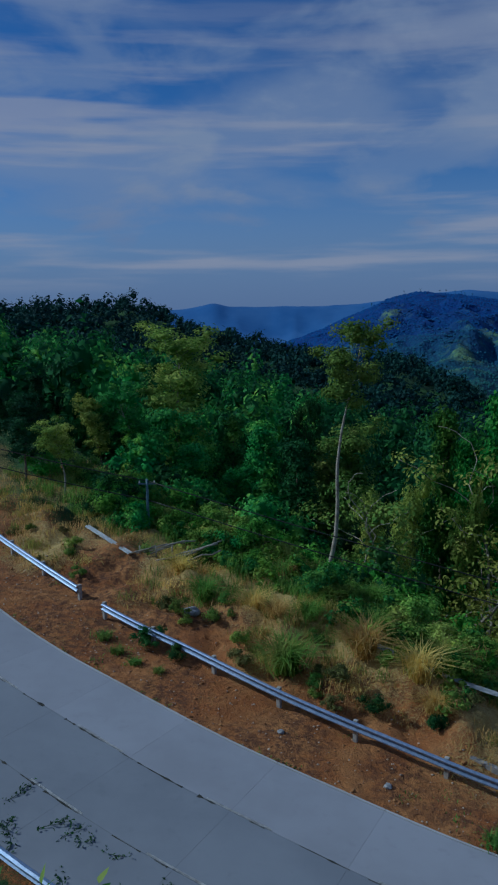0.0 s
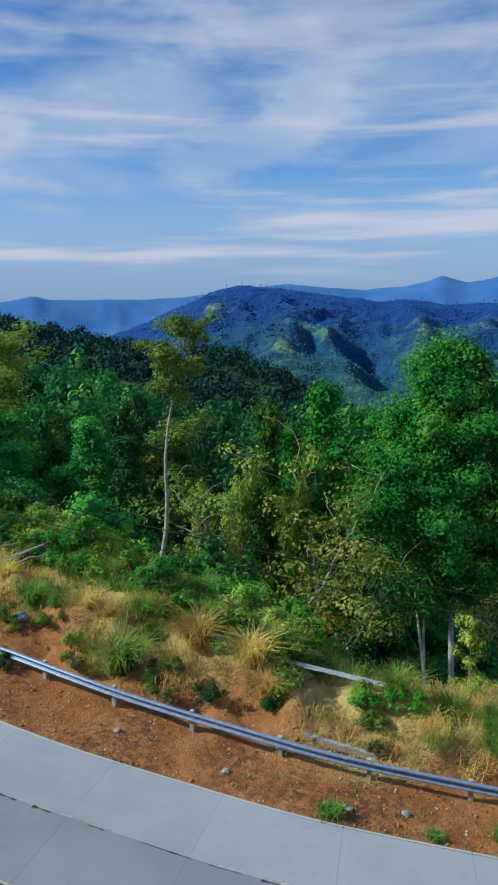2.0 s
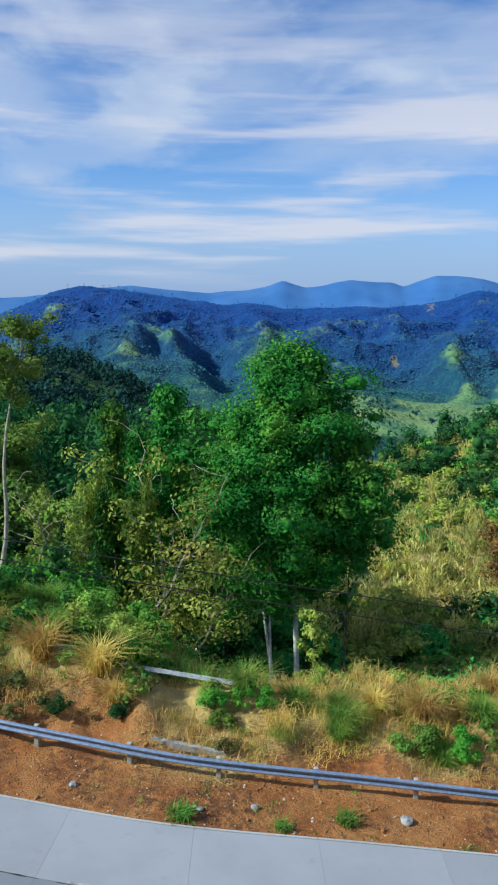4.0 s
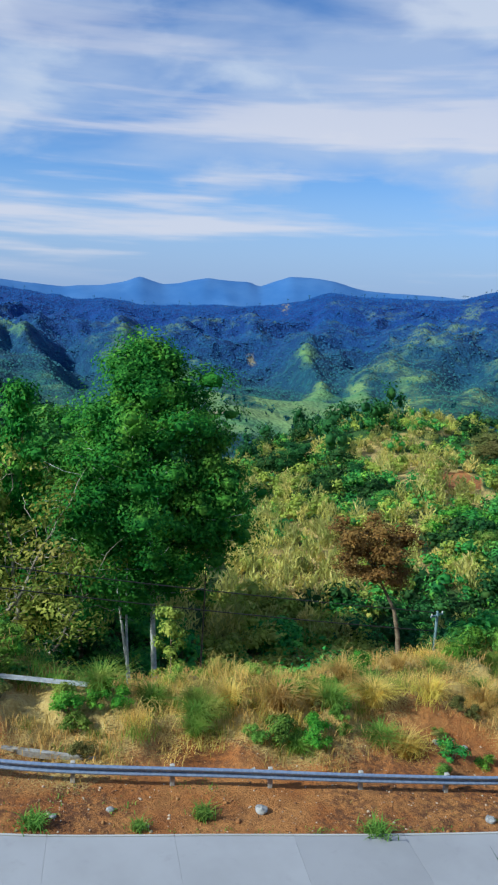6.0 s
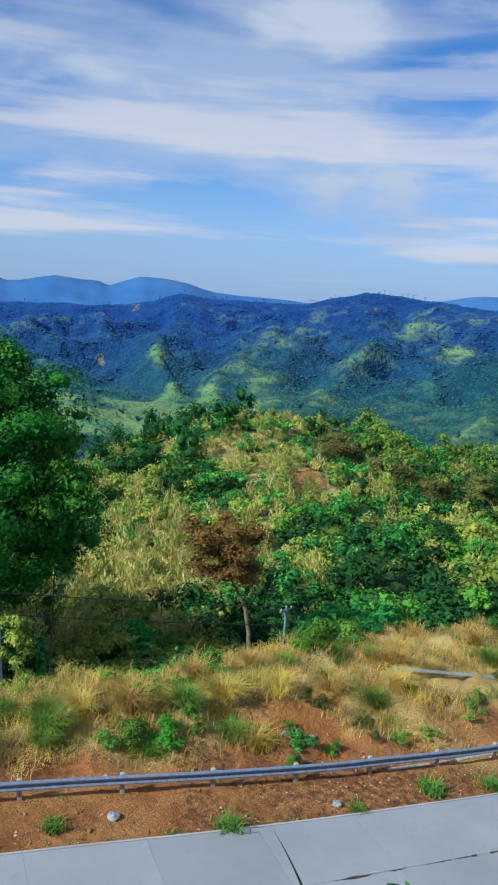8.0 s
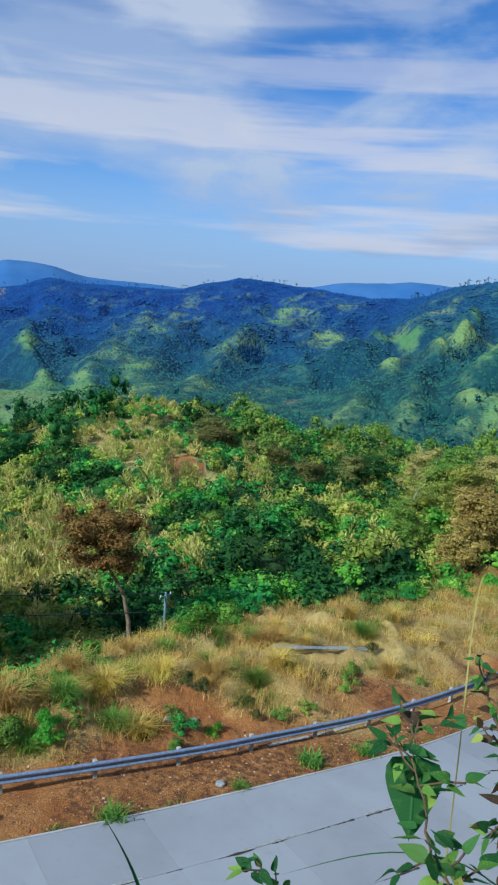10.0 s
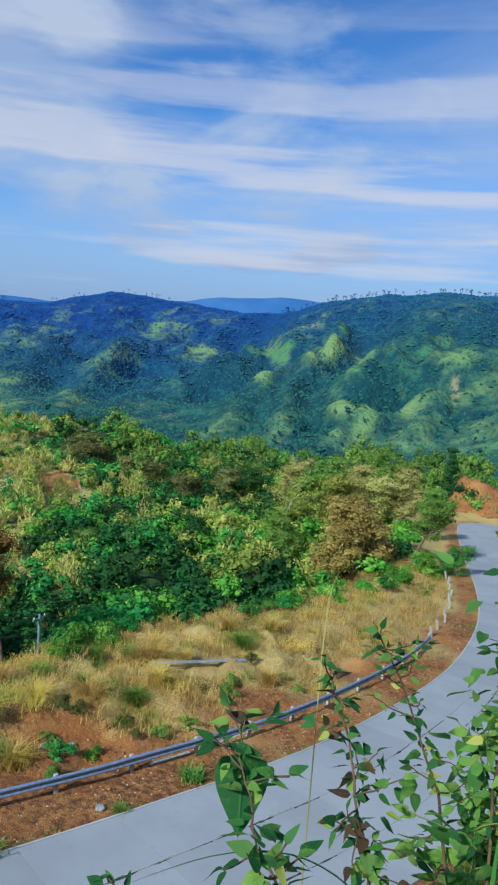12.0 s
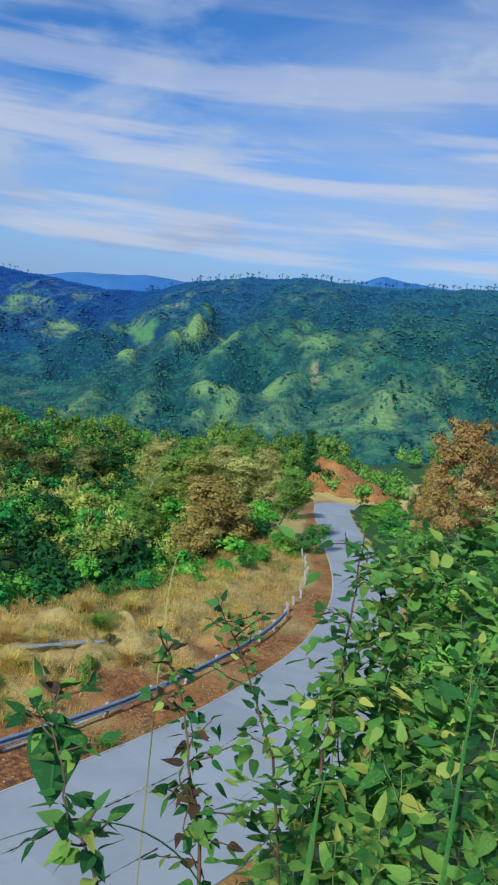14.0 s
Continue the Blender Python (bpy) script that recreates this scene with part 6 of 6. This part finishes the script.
def utility_pole(az, r, el_top, label):
    x, y = polar(az, r)
    z0, z1 = z_at(x, y), EYE_Z + r * math.tan(radians(el_top))
    thing = new("utility_pole")
    thing.location = (x, y, z0)
    h = z1 - z0
    part("shaft", tube([(0, 0, -0.5), (0, 0, h * 0.5), (0, 0, h)], [0.11, 0.10, 0.08], 10), POLE, thing)
    part("crossarm", box(-0.6, 0.6, -0.05, 0.05, h - 0.35, h - 0.25, 0.01), POLE, thing)
    for k in (-0.5, 0.5):
        part("insulator", tube([(k, 0, h - 0.26), (k, 0, h - 0.2), (k, 0, h - 0.1)], [0.03, 0.05, 0.03], 8), PAINT, thing)
    tagged(thing, label, "utility pole", "utility poles")
    return Vector((x, y, z1 - 0.1))


TOPS = [utility_pole(30.0, 62, -5.0, "slim grey-green utility pole uphill by the trees"), utility_pole(7.7, 51, -12.45, "slim grey-green utility pole rising from bushes"),
        utility_pole(-50.0, 50, -21.3, "slim grey-green utility pole at the edge of the thicket")]


def wire(a, b, sag, drop):
    pts = [a.lerp(b, u) + Vector((0, 0, -drop - sag * 4 * u * (1 - u))) for u in np.linspace(0, 1, 25)]
    ob = part("power_line", tube([tuple(p) for p in pts], [0.036] * 25, 5), WIRE)
    tagged(ob, "thin dark power line strung between poles", "power line", "power lines")


for a, b, sag in zip(TOPS[:-1], TOPS[1:], (0.4, 0.45)):
    for drop in (0.0, 1.3):
        wire(a, b, sag, drop)


def earth_mound():
    """The cut orange bank past the lower bend."""
    rng = np.random.default_rng(151)
    x0, y0 = polar(-80.2, 172)
    tx, ty = x0 / 172, y0 / 172
    tx, ty = -tx, -ty
    n, m = 28, 14
    v = []
    z0 = z_at(x0, y0)
    top = EYE_Z + 172 * math.tan(radians(-9.5))
    for i in range(m + 1):
        for j in range(n):
            a, q = j / n * 2 * math.pi, i / m
            rad = 16 * q * (1 + 0.12 * math.sin(3 * a + 1))
            along, out = math.cos(a) * rad * (1.35 if math.cos(a) > 0 else 0.32), math.sin(a) * rad * 0.7
            x, y = x0 - ty * along + tx * out, y0 + tx * along + ty * out
            h = (top - z0) * (0.55 * (1 - q) + 0.45 * (0.5 + 0.5 * math.cos(math.pi * q)))
            v.append((x, y, z0 - 1.5 * q - 1.0 + h + 1.0 * (1 - q) + rng.normal() * 0.35))
    f = [(i * n + j, i * n + (j + 1) % n, (i + 1) * n + (j + 1) % n, (i + 1) * n + j) for i in range(m) for j in range(n)]
    me = np_mesh("earth_mound", v, np.array(f))
    me.polygons.foreach_set("use_smooth", np.ones(len(me.polygons), bool))
    me.materials.append(GROUND)
    at = me.color_attributes.new("cover", "FLOAT_COLOR", "POINT")
    at.data.foreach_set("color", np.tile([0.0, 0.3, 0.0, 1.0], len(v)).astype(np.float32))
    tagged(new("earth_mound", me), "bare orange earth mound beyond the road bend", "earth mound")


earth_mound()


def dry_litter():
    """Cut branches and leaves swept to the road's inner edge."""
    rng = np.random.default_rng(161)
    pieces = []
    for _ in range(34):
        s, d = S_MARK + rng.uniform(3, 14), -rng.uniform(7.2, 9.5)
        p = on_road(s, d, 0.02)
        a = rng.uniform(0, 6.28)
        tw, tr = limb(rng, (p.x, p.y, p.z), (math.cos(a), math.sin(a), 0.02), rng.uniform(0.4, 1.2), 0.015, 0.006, 5, 0.25)
        tw[:, 2] = p.z + np.abs(tw[:, 2] - p.z) * 0.2
        pieces.append(tube(tw, tr, 4))
        c = tw[rng.integers(0, len(tw), 16)] + rng.normal(size=(16, 3)) * [0.12, 0.12, 0.02] + [0, 0, 0.03]
        pieces.append(leaves(rng, c, 0.13, 0.4, 0.0, 0.5))
    me = np_mesh("cut_branches", *joined(pieces))
    me.materials.append(LEAF_DARK)
    tagged(new("cut_branches", me), "withered cut branches littering the inner lane", "litter", kind="stuff")


dry_litter()

# ---------------------------------------------------------------- shrubs within arm's reach of the camera
def near_leaf_mat(name, a, b, c, single=True):
    m = Mat(name, 0.6)
    m.bsdf.inputs["Specular IOR Level"].default_value = 0.25
    info = m.node("ObjectInfo").outputs["Random"] if single else m.node("NewGeometry").outputs["Random Per Island"]
    co = m.obj()
    sep = m.node("SeparateXYZ")
    m.nt.links.new(co, sep.inputs[0])
    side = m.calc("ABSOLUTE", sep.outputs[0])
    # side veins run forward from the midrib
    ph = m.calc("ADD", m.calc("MULTIPLY", sep.outputs[1], 62.0), m.calc("MULTIPLY", side, -55.0))
    vein = m.ramp(m.calc("ABSOLUTE", m.calc("SINE", ph)), 0.0, 0.22, 1.0, 0.0)
    rib = m.ramp(side, 0.0, 0.018, 1.0, 0.0)
    line = m.calc("MAXIMUM", m.calc("MULTIPLY", vein, 0.5), rib)
    tone = m.mix(m.ramp(info, 0.1, 0.75), a, b)
    tone = m.mix(m.ramp(info, 0.78, 1.0), tone, c)
    tone = m.mix(m.ramp(m.noise(9.0, 4.0, 0.6, co), 0.5, 0.75, 0.0, 0.5), tone, c)
    if not single:
        line = m.noise(30.0, 3.0, 0.6, co)
    tone = m.mix(m.calc("MULTIPLY", line, 0.25 if single else 0.15), tone, tuple(min(1, v * 1.6 + 0.03) for v in b))
    m.colour(tone)
    m.bump(line, 0.4, 0.01)
    tr = m.node("BsdfTranslucent", Color=tone)
    mx = m.node("MixShader", Fac=0.42)
    m.nt.links.new(m.bsdf.outputs[0], mx.inputs[1])
    m.nt.links.new(tr.outputs[0], mx.inputs[2])
    m.nt.links.new(mx.outputs[0], m.out.inputs["Surface"])
    return m.m


NEAR_LEAF = near_leaf_mat("soft_green_shrub_leaf", (0.07, 0.21, 0.035), (0.25, 0.42, 0.068), (0.58, 0.55, 0.11))
NEAR_DARK = near_leaf_mat("dark_green_shrub_leaf", (0.025, 0.10, 0.025), (0.065, 0.20, 0.045), (0.17, 0.28, 0.06))
NEAR_DEAD = near_leaf_mat("withered_leaf", (0.06, 0.035, 0.02), (0.13, 0.075, 0.035), (0.20, 0.15, 0.05))
TWIG = bark_mat("brown_twig", (0.06, 0.035, 0.02), (0.15, 0.09, 0.05))
TWIG_GREEN = bark_mat("green_stem", (0.10, 0.15, 0.04), (0.20, 0.24, 0.07))


def leaf_mesh(seed, width=0.52, curl=0.18):
    """A pointed oval leaf one unit long along +y, folded along its rib, with a wavy rim."""
    rng = np.random.default_rng(seed)
    n, rows = 9, []
    for i in range(n):
        u = i / (n - 1)
        w = width * 0.52 * (math.sin(math.pi * u ** 0.66) ** 0.85) * (1 - 0.3 * u)
        w = max(w, 0.004)
        z = -curl * u * u + 0.05 * math.sin(u * 5 + seed)
        for k in (-1.0, 0.0, 1.0):
            rows.append((k * w, u - 0.03 * abs(k), z + 0.16 * abs(k) * w * 2 + rng.normal() * 0.012 * abs(k)))
    f = [(i * 3 + j, i * 3 + j + 1, (i + 1) * 3 + j + 1, (i + 1) * 3 + j) for i in range(n - 1) for j in range(2)]
    me = np_mesh("leaf", rows, np.array(f))
    me.polygons.foreach_set("use_smooth", np.ones(len(me.polygons), bool))
    return me


LEAF_SHAPES = {}
for tint in (NEAR_LEAF, NEAR_DARK, NEAR_DEAD):
    LEAF_SHAPES[tint.name] = [leaf_mesh(170 + i, (0.5, 0.58, 0.44)[i], (0.15, 0.28, 0.4)[i]) for i in range(3)]
    for me in LEAF_SHAPES[tint.name]:
        me.materials.append(tint)


def put_leaf(parent, at, way, size, tint, rng):
    way = Vector(way).normalized()
    up = Vector((rng.normal() * 0.75 - 0.2, rng.normal() * 0.75, 1.0))
    x = way.cross(up).normalized()
    z = x.cross(way)
    m = Matrix((x, way, z)).transposed().to_4x4()
    m.translation = at
    ob = part("leaf", LEAF_SHAPES[tint.name][rng.integers(3)], None, parent)
    ob.matrix_basis = m @ Matrix.Diagonal((size * rng.uniform(0.85, 1.15), size, size, 1))
    return ob


def shrub_stem(thing, pts, rng, size, pairs, tints, twig=TWIG_GREEN, thick=0.007, side=0.0, tip=True, droop=0.35, reach=0.16, start=0.0):
    """A stem through pts (top first) with leaf pairs, and side twigs that carry their own leaves."""
    line = []
    p = np.array(pts, float)[::-1]
    t = np.linspace(0, 1, 26)
    line = np.stack([np.interp(t, np.linspace(0, 1, len(p)), p[:, c]) for c in range(3)], -1)
    line = line + np.cumsum(rng.normal(size=line.shape) * 0.003, axis=0)
    stem = part("stem", tube(line, np.linspace(thick, thick * 0.3, len(line)), 6), twig, thing)

    def pair(at, along, k, scale, holder=stem):
        a = k * 1.9 + rng.uniform(-0.5, 0.5)
        for h in (0, math.pi):
            v = Vector((math.cos(a + h), math.sin(a + h), rng.uniform(-droop, 0.45)))
            v = v + Vector(along) * 0.3
            put_leaf(holder, Vector(at) + v.normalized() * 0.012, v, size * scale * rng.uniform(0.65, 1.15), tints[rng.integers(len(tints))], rng)

    for k in range(pairs):
        u = start + (1 - start) * (k + 0.6) / pairs
        i = min(int(u * 25), 24)
        along = line[i + 1] - line[i]
        along /= np.linalg.norm(along) + 1e-9
        pair(line[i], along, k, 1.15 - 0.5 * u)
        if rng.uniform() < side:
            a = rng.uniform(0, 6.28)
            tw, tr = limb(rng, line[i], (math.cos(a), math.sin(a), rng.uniform(0.0, 0.7)), reach * rng.uniform(0.6, 1.4), thick * 0.45, 0.0015, 5, 0.18)
            sprig = part("twig", tube(tw, tr, 5), twig, thing)
            for q in (2, 4):
                pair(tw[q], (tw[q] - tw[q - 1]) / np.linalg.norm(tw[q] - tw[q - 1]), k + q, 0.75, sprig)
            put_leaf(sprig, Vector(tw[-1]), tw[-1] - tw[-2], size * 0.7, tints[rng.integers(len(tints))], rng)
    if tip:
        put_leaf(stem, Vector(line[-1]), (line[-1] - line[-2]) + rng.normal(size=3) * 0.004, size * 0.55, tints[0], rng)


def footed(pts):
    """Carries a stem on down to the ground under its last point."""
    x, y, z = pts[-1]
    x, y = x * 0.96, y
    return list(pts) + [(x, y, z_at(x, y) - 0.05)]


def near_shrubs():
    rng = np.random.default_rng(181)
    green, dark, mixed = (NEAR_LEAF,), (NEAR_DARK, NEAR_LEAF), (NEAR_LEAF, NEAR_DARK)
    # a single upright stem with one broad leaf hanging at its top
    a = tagged(new("broadleaf_shrub"), "upright shrub stem with broad soft green leaves", "shrub", "shrubs on the bank")
    stem = [(1.325, 0.118, 17.48), (1.305, 0.109, 17.441), (1.275, 0.077, 17.377), (1.261, 0.047, 17.341), (1.249, 0.016, 17.311), (1.207, -0.05, 17.239)]
    shrub_stem(a, footed(stem), rng, 0.042, 18, (NEAR_DARK, NEAR_DARK, NEAR_LEAF), TWIG, 0.003, 0.35, False, 0.5, 0.05, 0.30)
    hanging = put_leaf(a, Vector(stem[1]), (-0.12, -0.05, -1.0), 0.1, NEAR_DARK, rng)
    right, down = Vector((0.5, -0.86, 0.0)), Vector((-0.06, 0.03, -1.0)).normalized()
    turn = Matrix((right, down, right.cross(down))).transposed().to_4x4()
    turn.translation = stem[1]
    hanging.matrix_basis = turn @ Matrix.Diagonal((0.16, 0.105, 0.10, 1))
    put_leaf(a, Vector(stem[0]), (0.1, -0.3, 0.3), 0.035, NEAR_DARK, rng)
    put_leaf(a, Vector(stem[0]), (-0.1, 0.4, 0.1), 0.032, NEAR_DEAD, rng)
    # a thin brown stem with withered leaves
    b = tagged(new("twiggy_shrub"), "thin brown shrub stem with curled withered leaves", "shrub", "shrubs on the bank")
    stem = [(2.179, 0.294, 17.189), (2.135, 0.206, 17.048), (2.066, 0.154, 16.912), (2.003, 0.098, 16.802), (1.848, 0.012, 16.602)]
    shrub_stem(b, footed(stem), rng, 0.058, 30, (NEAR_DEAD, NEAR_DARK, NEAR_DARK, NEAR_LEAF), TWIG, 0.006, 0.7, True, 0.8, 0.09, 0.2)
    # stems further right
    for pts, size, pairs, tints in [
        ([(2.707, 0.312, 17.115), (2.676, 0.227, 16.99), (2.624, 0.127, 16.84), (2.531, 0.045, 16.752), (2.227, -0.093, 16.397)], 0.058, 26, dark),
        ([(2.755, -0.105, 17.36), (2.705, -0.098, 17.202), (2.567, -0.095, 17.0), (2.419, -0.094, 16.827), (2.132, -0.162, 16.434)], 0.066, 26, mixed),
        ([(3.336, -0.028, 17.203), (3.08, -0.208, 17.018), (2.799, -0.294, 16.859), (2.477, -0.345, 16.693)], 0.07, 25, mixed),
        ([(1.695, 0.548, 16.841), (1.669, 0.512, 16.788), (1.647, 0.424, 16.713)], 0.06, 3, dark),
    ]:
        c = tagged(new("broadleaf_shrub"), "leafy green shrub stem on the bank above the road", "shrub", "shrubs on the bank")
        shrub_stem(c, footed(pts), rng, size, pairs, tints, TWIG, 0.006, 0.6, True, 0.45, 0.10, 0.15)
    # the thick hedge of shrubs
    tops = [(3.26, -0.16, 17.25), (3.15, -0.37, 17.26), (3.07, -0.52, 17.33), (2.99, -0.12, 17.07), (2.60, -0.06, 16.93), (2.35, -0.08, 16.82), (2.55, -0.55, 17.06), (2.25, -0.42, 16.96), (2.05, -0.30, 16.88), (2.00, -0.56, 16.98),
            (2.85, -0.30, 17.12), (2.75, -0.48, 17.15), (2.45, -0.28, 16.93), (2.9, -0.72, 17.3), (2.4, -0.75, 17.1), (3.3, -0.6, 17.36), (2.15, -0.18, 16.80), (2.65, -0.22, 17.0)]
    for i, (x, y, z) in enumerate(tops):
        c = tagged(new("broadleaf_shrub"), "dense %s shrub with pointed oval leaves" % ("yellow-green" if i % 3 == 0 else "green"), "shrub", "shrubs on the bank")
        lean = rng.normal(size=2) * 0.06
        pts = [(x, y, z), (x - 0.05 + lean[0], y + lean[1], z - 0.16), (x - 0.12 + lean[0], y - 0.02 + lean[1], z - 0.36), (x - 0.2, y - 0.03, z - 0.62)]
        shrub_stem(c, footed(pts), rng, rng.uniform(0.06, 0.125), 14, mixed if i % 2 else green, TWIG_GREEN, 0.004, 0.8, True, 0.4, 0.17, 0.30)


near_shrubs()


def hedge_foliage():
    """The many leaves inside the hedge, too many to tell apart."""
    rng = np.random.default_rng(201)
    tops = np.array([(3.26, -0.16, 17.25), (3.15, -0.37, 17.24), (3.07, -0.52, 17.3), (2.99, -0.12, 17.05), (2.62, -0.10, 16.90), (2.40, -0.12, 16.78), (2.55, -0.55, 17.04), (2.25, -0.46, 16.93), (2.1, -0.34, 16.84), (2.75, -0.48, 17.13), (2.9, -0.75, 17.28), (2.4, -0.8, 17.08), (3.3, -0.7, 17.34), (2.7, -0.25, 16.98), (3.4, -0.3, 17.24)])
    base = np.array([v.co for v in leaf_mesh(171, 0.52, 0.2).vertices])
    base = base[[i * 3 + j for i in (0, 1, 3, 5, 8) for j in range(3)]]
    quad = np.array([(i * 3 + j, i * 3 + j + 1, (i + 1) * 3 + j + 1, (i + 1) * 3 + j) for i in range(4) for j in range(2)])
    n = 1100
    c = tops[rng.integers(0, len(tops), n)] + np.column_stack([rng.normal(size=n) * 0.14, rng.normal(size=n) * 0.14, -np.abs(rng.normal(size=n)) * 0.38])
    d = rng.normal(size=(n, 3)) * [1, 1, 0.5] + [-0.2, 0, 0]
    d /= np.linalg.norm(d, axis=1)[:, None]
    side = np.cross(d, rng.normal(size=(n, 3)) * 0.4 + [0, 0, 1.0])
    side /= np.linalg.norm(side, axis=1)[:, None]
    nrm = np.cross(side, d)
    size = rng.uniform(0.05, 0.105, n)[:, None, None]
    v = c[:, None] + size * (base[None, :, 0:1] * side[:, None] + base[None, :, 1:2] * d[:, None] + base[None, :, 2:3] * nrm[:, None])
    me = np_mesh("hedge_foliage", v.reshape(-1, 3), (np.arange(n)[:, None, None] * 15 + quad).reshape(-1, 4))
    me.polygons.foreach_set("use_smooth", np.ones(len(me.polygons), bool))
    me.materials.append(HEDGE)
    tagged(new("hedge_foliage", me), "thick green foliage inside the hedge on the bank", "foliage", kind="stuff")


HEDGE = near_leaf_mat("hedge_leaves", (0.03, 0.12, 0.025), (0.18, 0.36, 0.06), (0.52, 0.52, 0.10), False)
hedge_foliage()


def long_blade(pts, width, label, material):
    p = np.array(pts, float)
    t = np.linspace(0, 1, 22)
    q = np.stack([np.interp(t, np.linspace(0, 1, len(p)), p[:, c]) for c in range(3)], -1)
    for _ in range(4):
        q[1:-1] = (q[:-2] + 2 * q[1:-1] + q[2:]) / 4
    w = width * np.minimum(1, (1 - t) * 1.1 + 0.02) * np.minimum(1, 0.4 + t * 3)
    d = np.gradient(q, axis=0)
    s = np.cross(d, [0.3, 0.2, 1.0])
    s /= np.linalg.norm(s, axis=1)[:, None]
    up = np.cross(s, d)
    up /= np.linalg.norm(up, axis=1)[:, None]
    v = np.stack([q - s * w[:, None], q - up * w[:, None] * 0.35, q + s * w[:, None]], 1).reshape(-1, 3)
    f = [(i * 3 + k, i * 3 + k + 1, i * 3 + k + 4, i * 3 + k + 3) for i in range(21) for k in (0, 1)]
    me = np_mesh("long_grass", v, np.array(f))
    me.polygons.foreach_set("use_smooth", np.ones(len(me.polygons), bool))
    me.materials.append(material)
    return tagged(new("long_grass", me), label, "grass", "long grass blades")


def rooted(pts):
    x, y, z = pts[0]
    return [(x, y, z_at(x, y) - 0.03)] + list(pts)


long_blade(rooted([(1.633, -0.074, 16.945), (1.638, 0.019, 17.054), (1.591, 0.123, 17.121), (1.454, 0.215, 17.169), (1.321, 0.302, 17.161)]), 0.011, "long green grass blade arching over the bank", NEAR_DARK)
long_blade(rooted([(1.135, 0.379, 17.121), (1.158, 0.451, 17.188), (1.161, 0.492, 17.222), (1.161, 0.52, 17.243)]), 0.006, "narrow green grass blade rising from the bank", NEAR_DARK)
long_blade(rooted([(1.613, -0.203, 16.891), (1.789, -0.178, 16.945), (1.904, -0.167, 17.02), (2.0, -0.165, 17.078)]), 0.012, "pale green grass blade among shrubs", NEAR_LEAF)
long_blade(rooted([(2.398, 0.387, 16.876), (2.56, 0.446, 16.999), (2.716, 0.495, 17.136), (2.792, 0.506, 17.205), (2.819, 0.473, 17.257), (2.844, 0.422, 17.291), (2.866, 0.36, 17.311)]), 0.003, "dry reed bending over at its tip", LEAF_PALE)
long_blade(rooted([(1.75, -0.42, 16.7), (2.1, -0.44, 17.05), (2.25, -0.45, 17.2), (2.33, -0.47, 17.28)]), 0.008, "upright green grass blade among shrubs", NEAR_LEAF)


def foot_weeds():
    """Weeds on the bank's lip under the first view."""
    rng = np.random.default_rng(191)
    for x, y, z in [(-0.70, 1.88, 16.50), (-0.60, 1.95, 16.42), (-0.47, 2.10, 16.26), (-0.80, 1.80, 16.5)]:
        c = tagged(new("broadleaf_weed"), "yellow-green broadleaf weed on the lip of the bank", "weed", "weeds on the bank")
        shrub_stem(c, footed([(x, y, z), (x, y - 0.03, z - 0.12), (x, y - 0.05, z - 0.3)]), rng, 0.09, 5, (NEAR_LEAF,), TWIG_GREEN, 0.004, 0.4, True, 0.3, 0.10, 0.4)


foot_weeds()
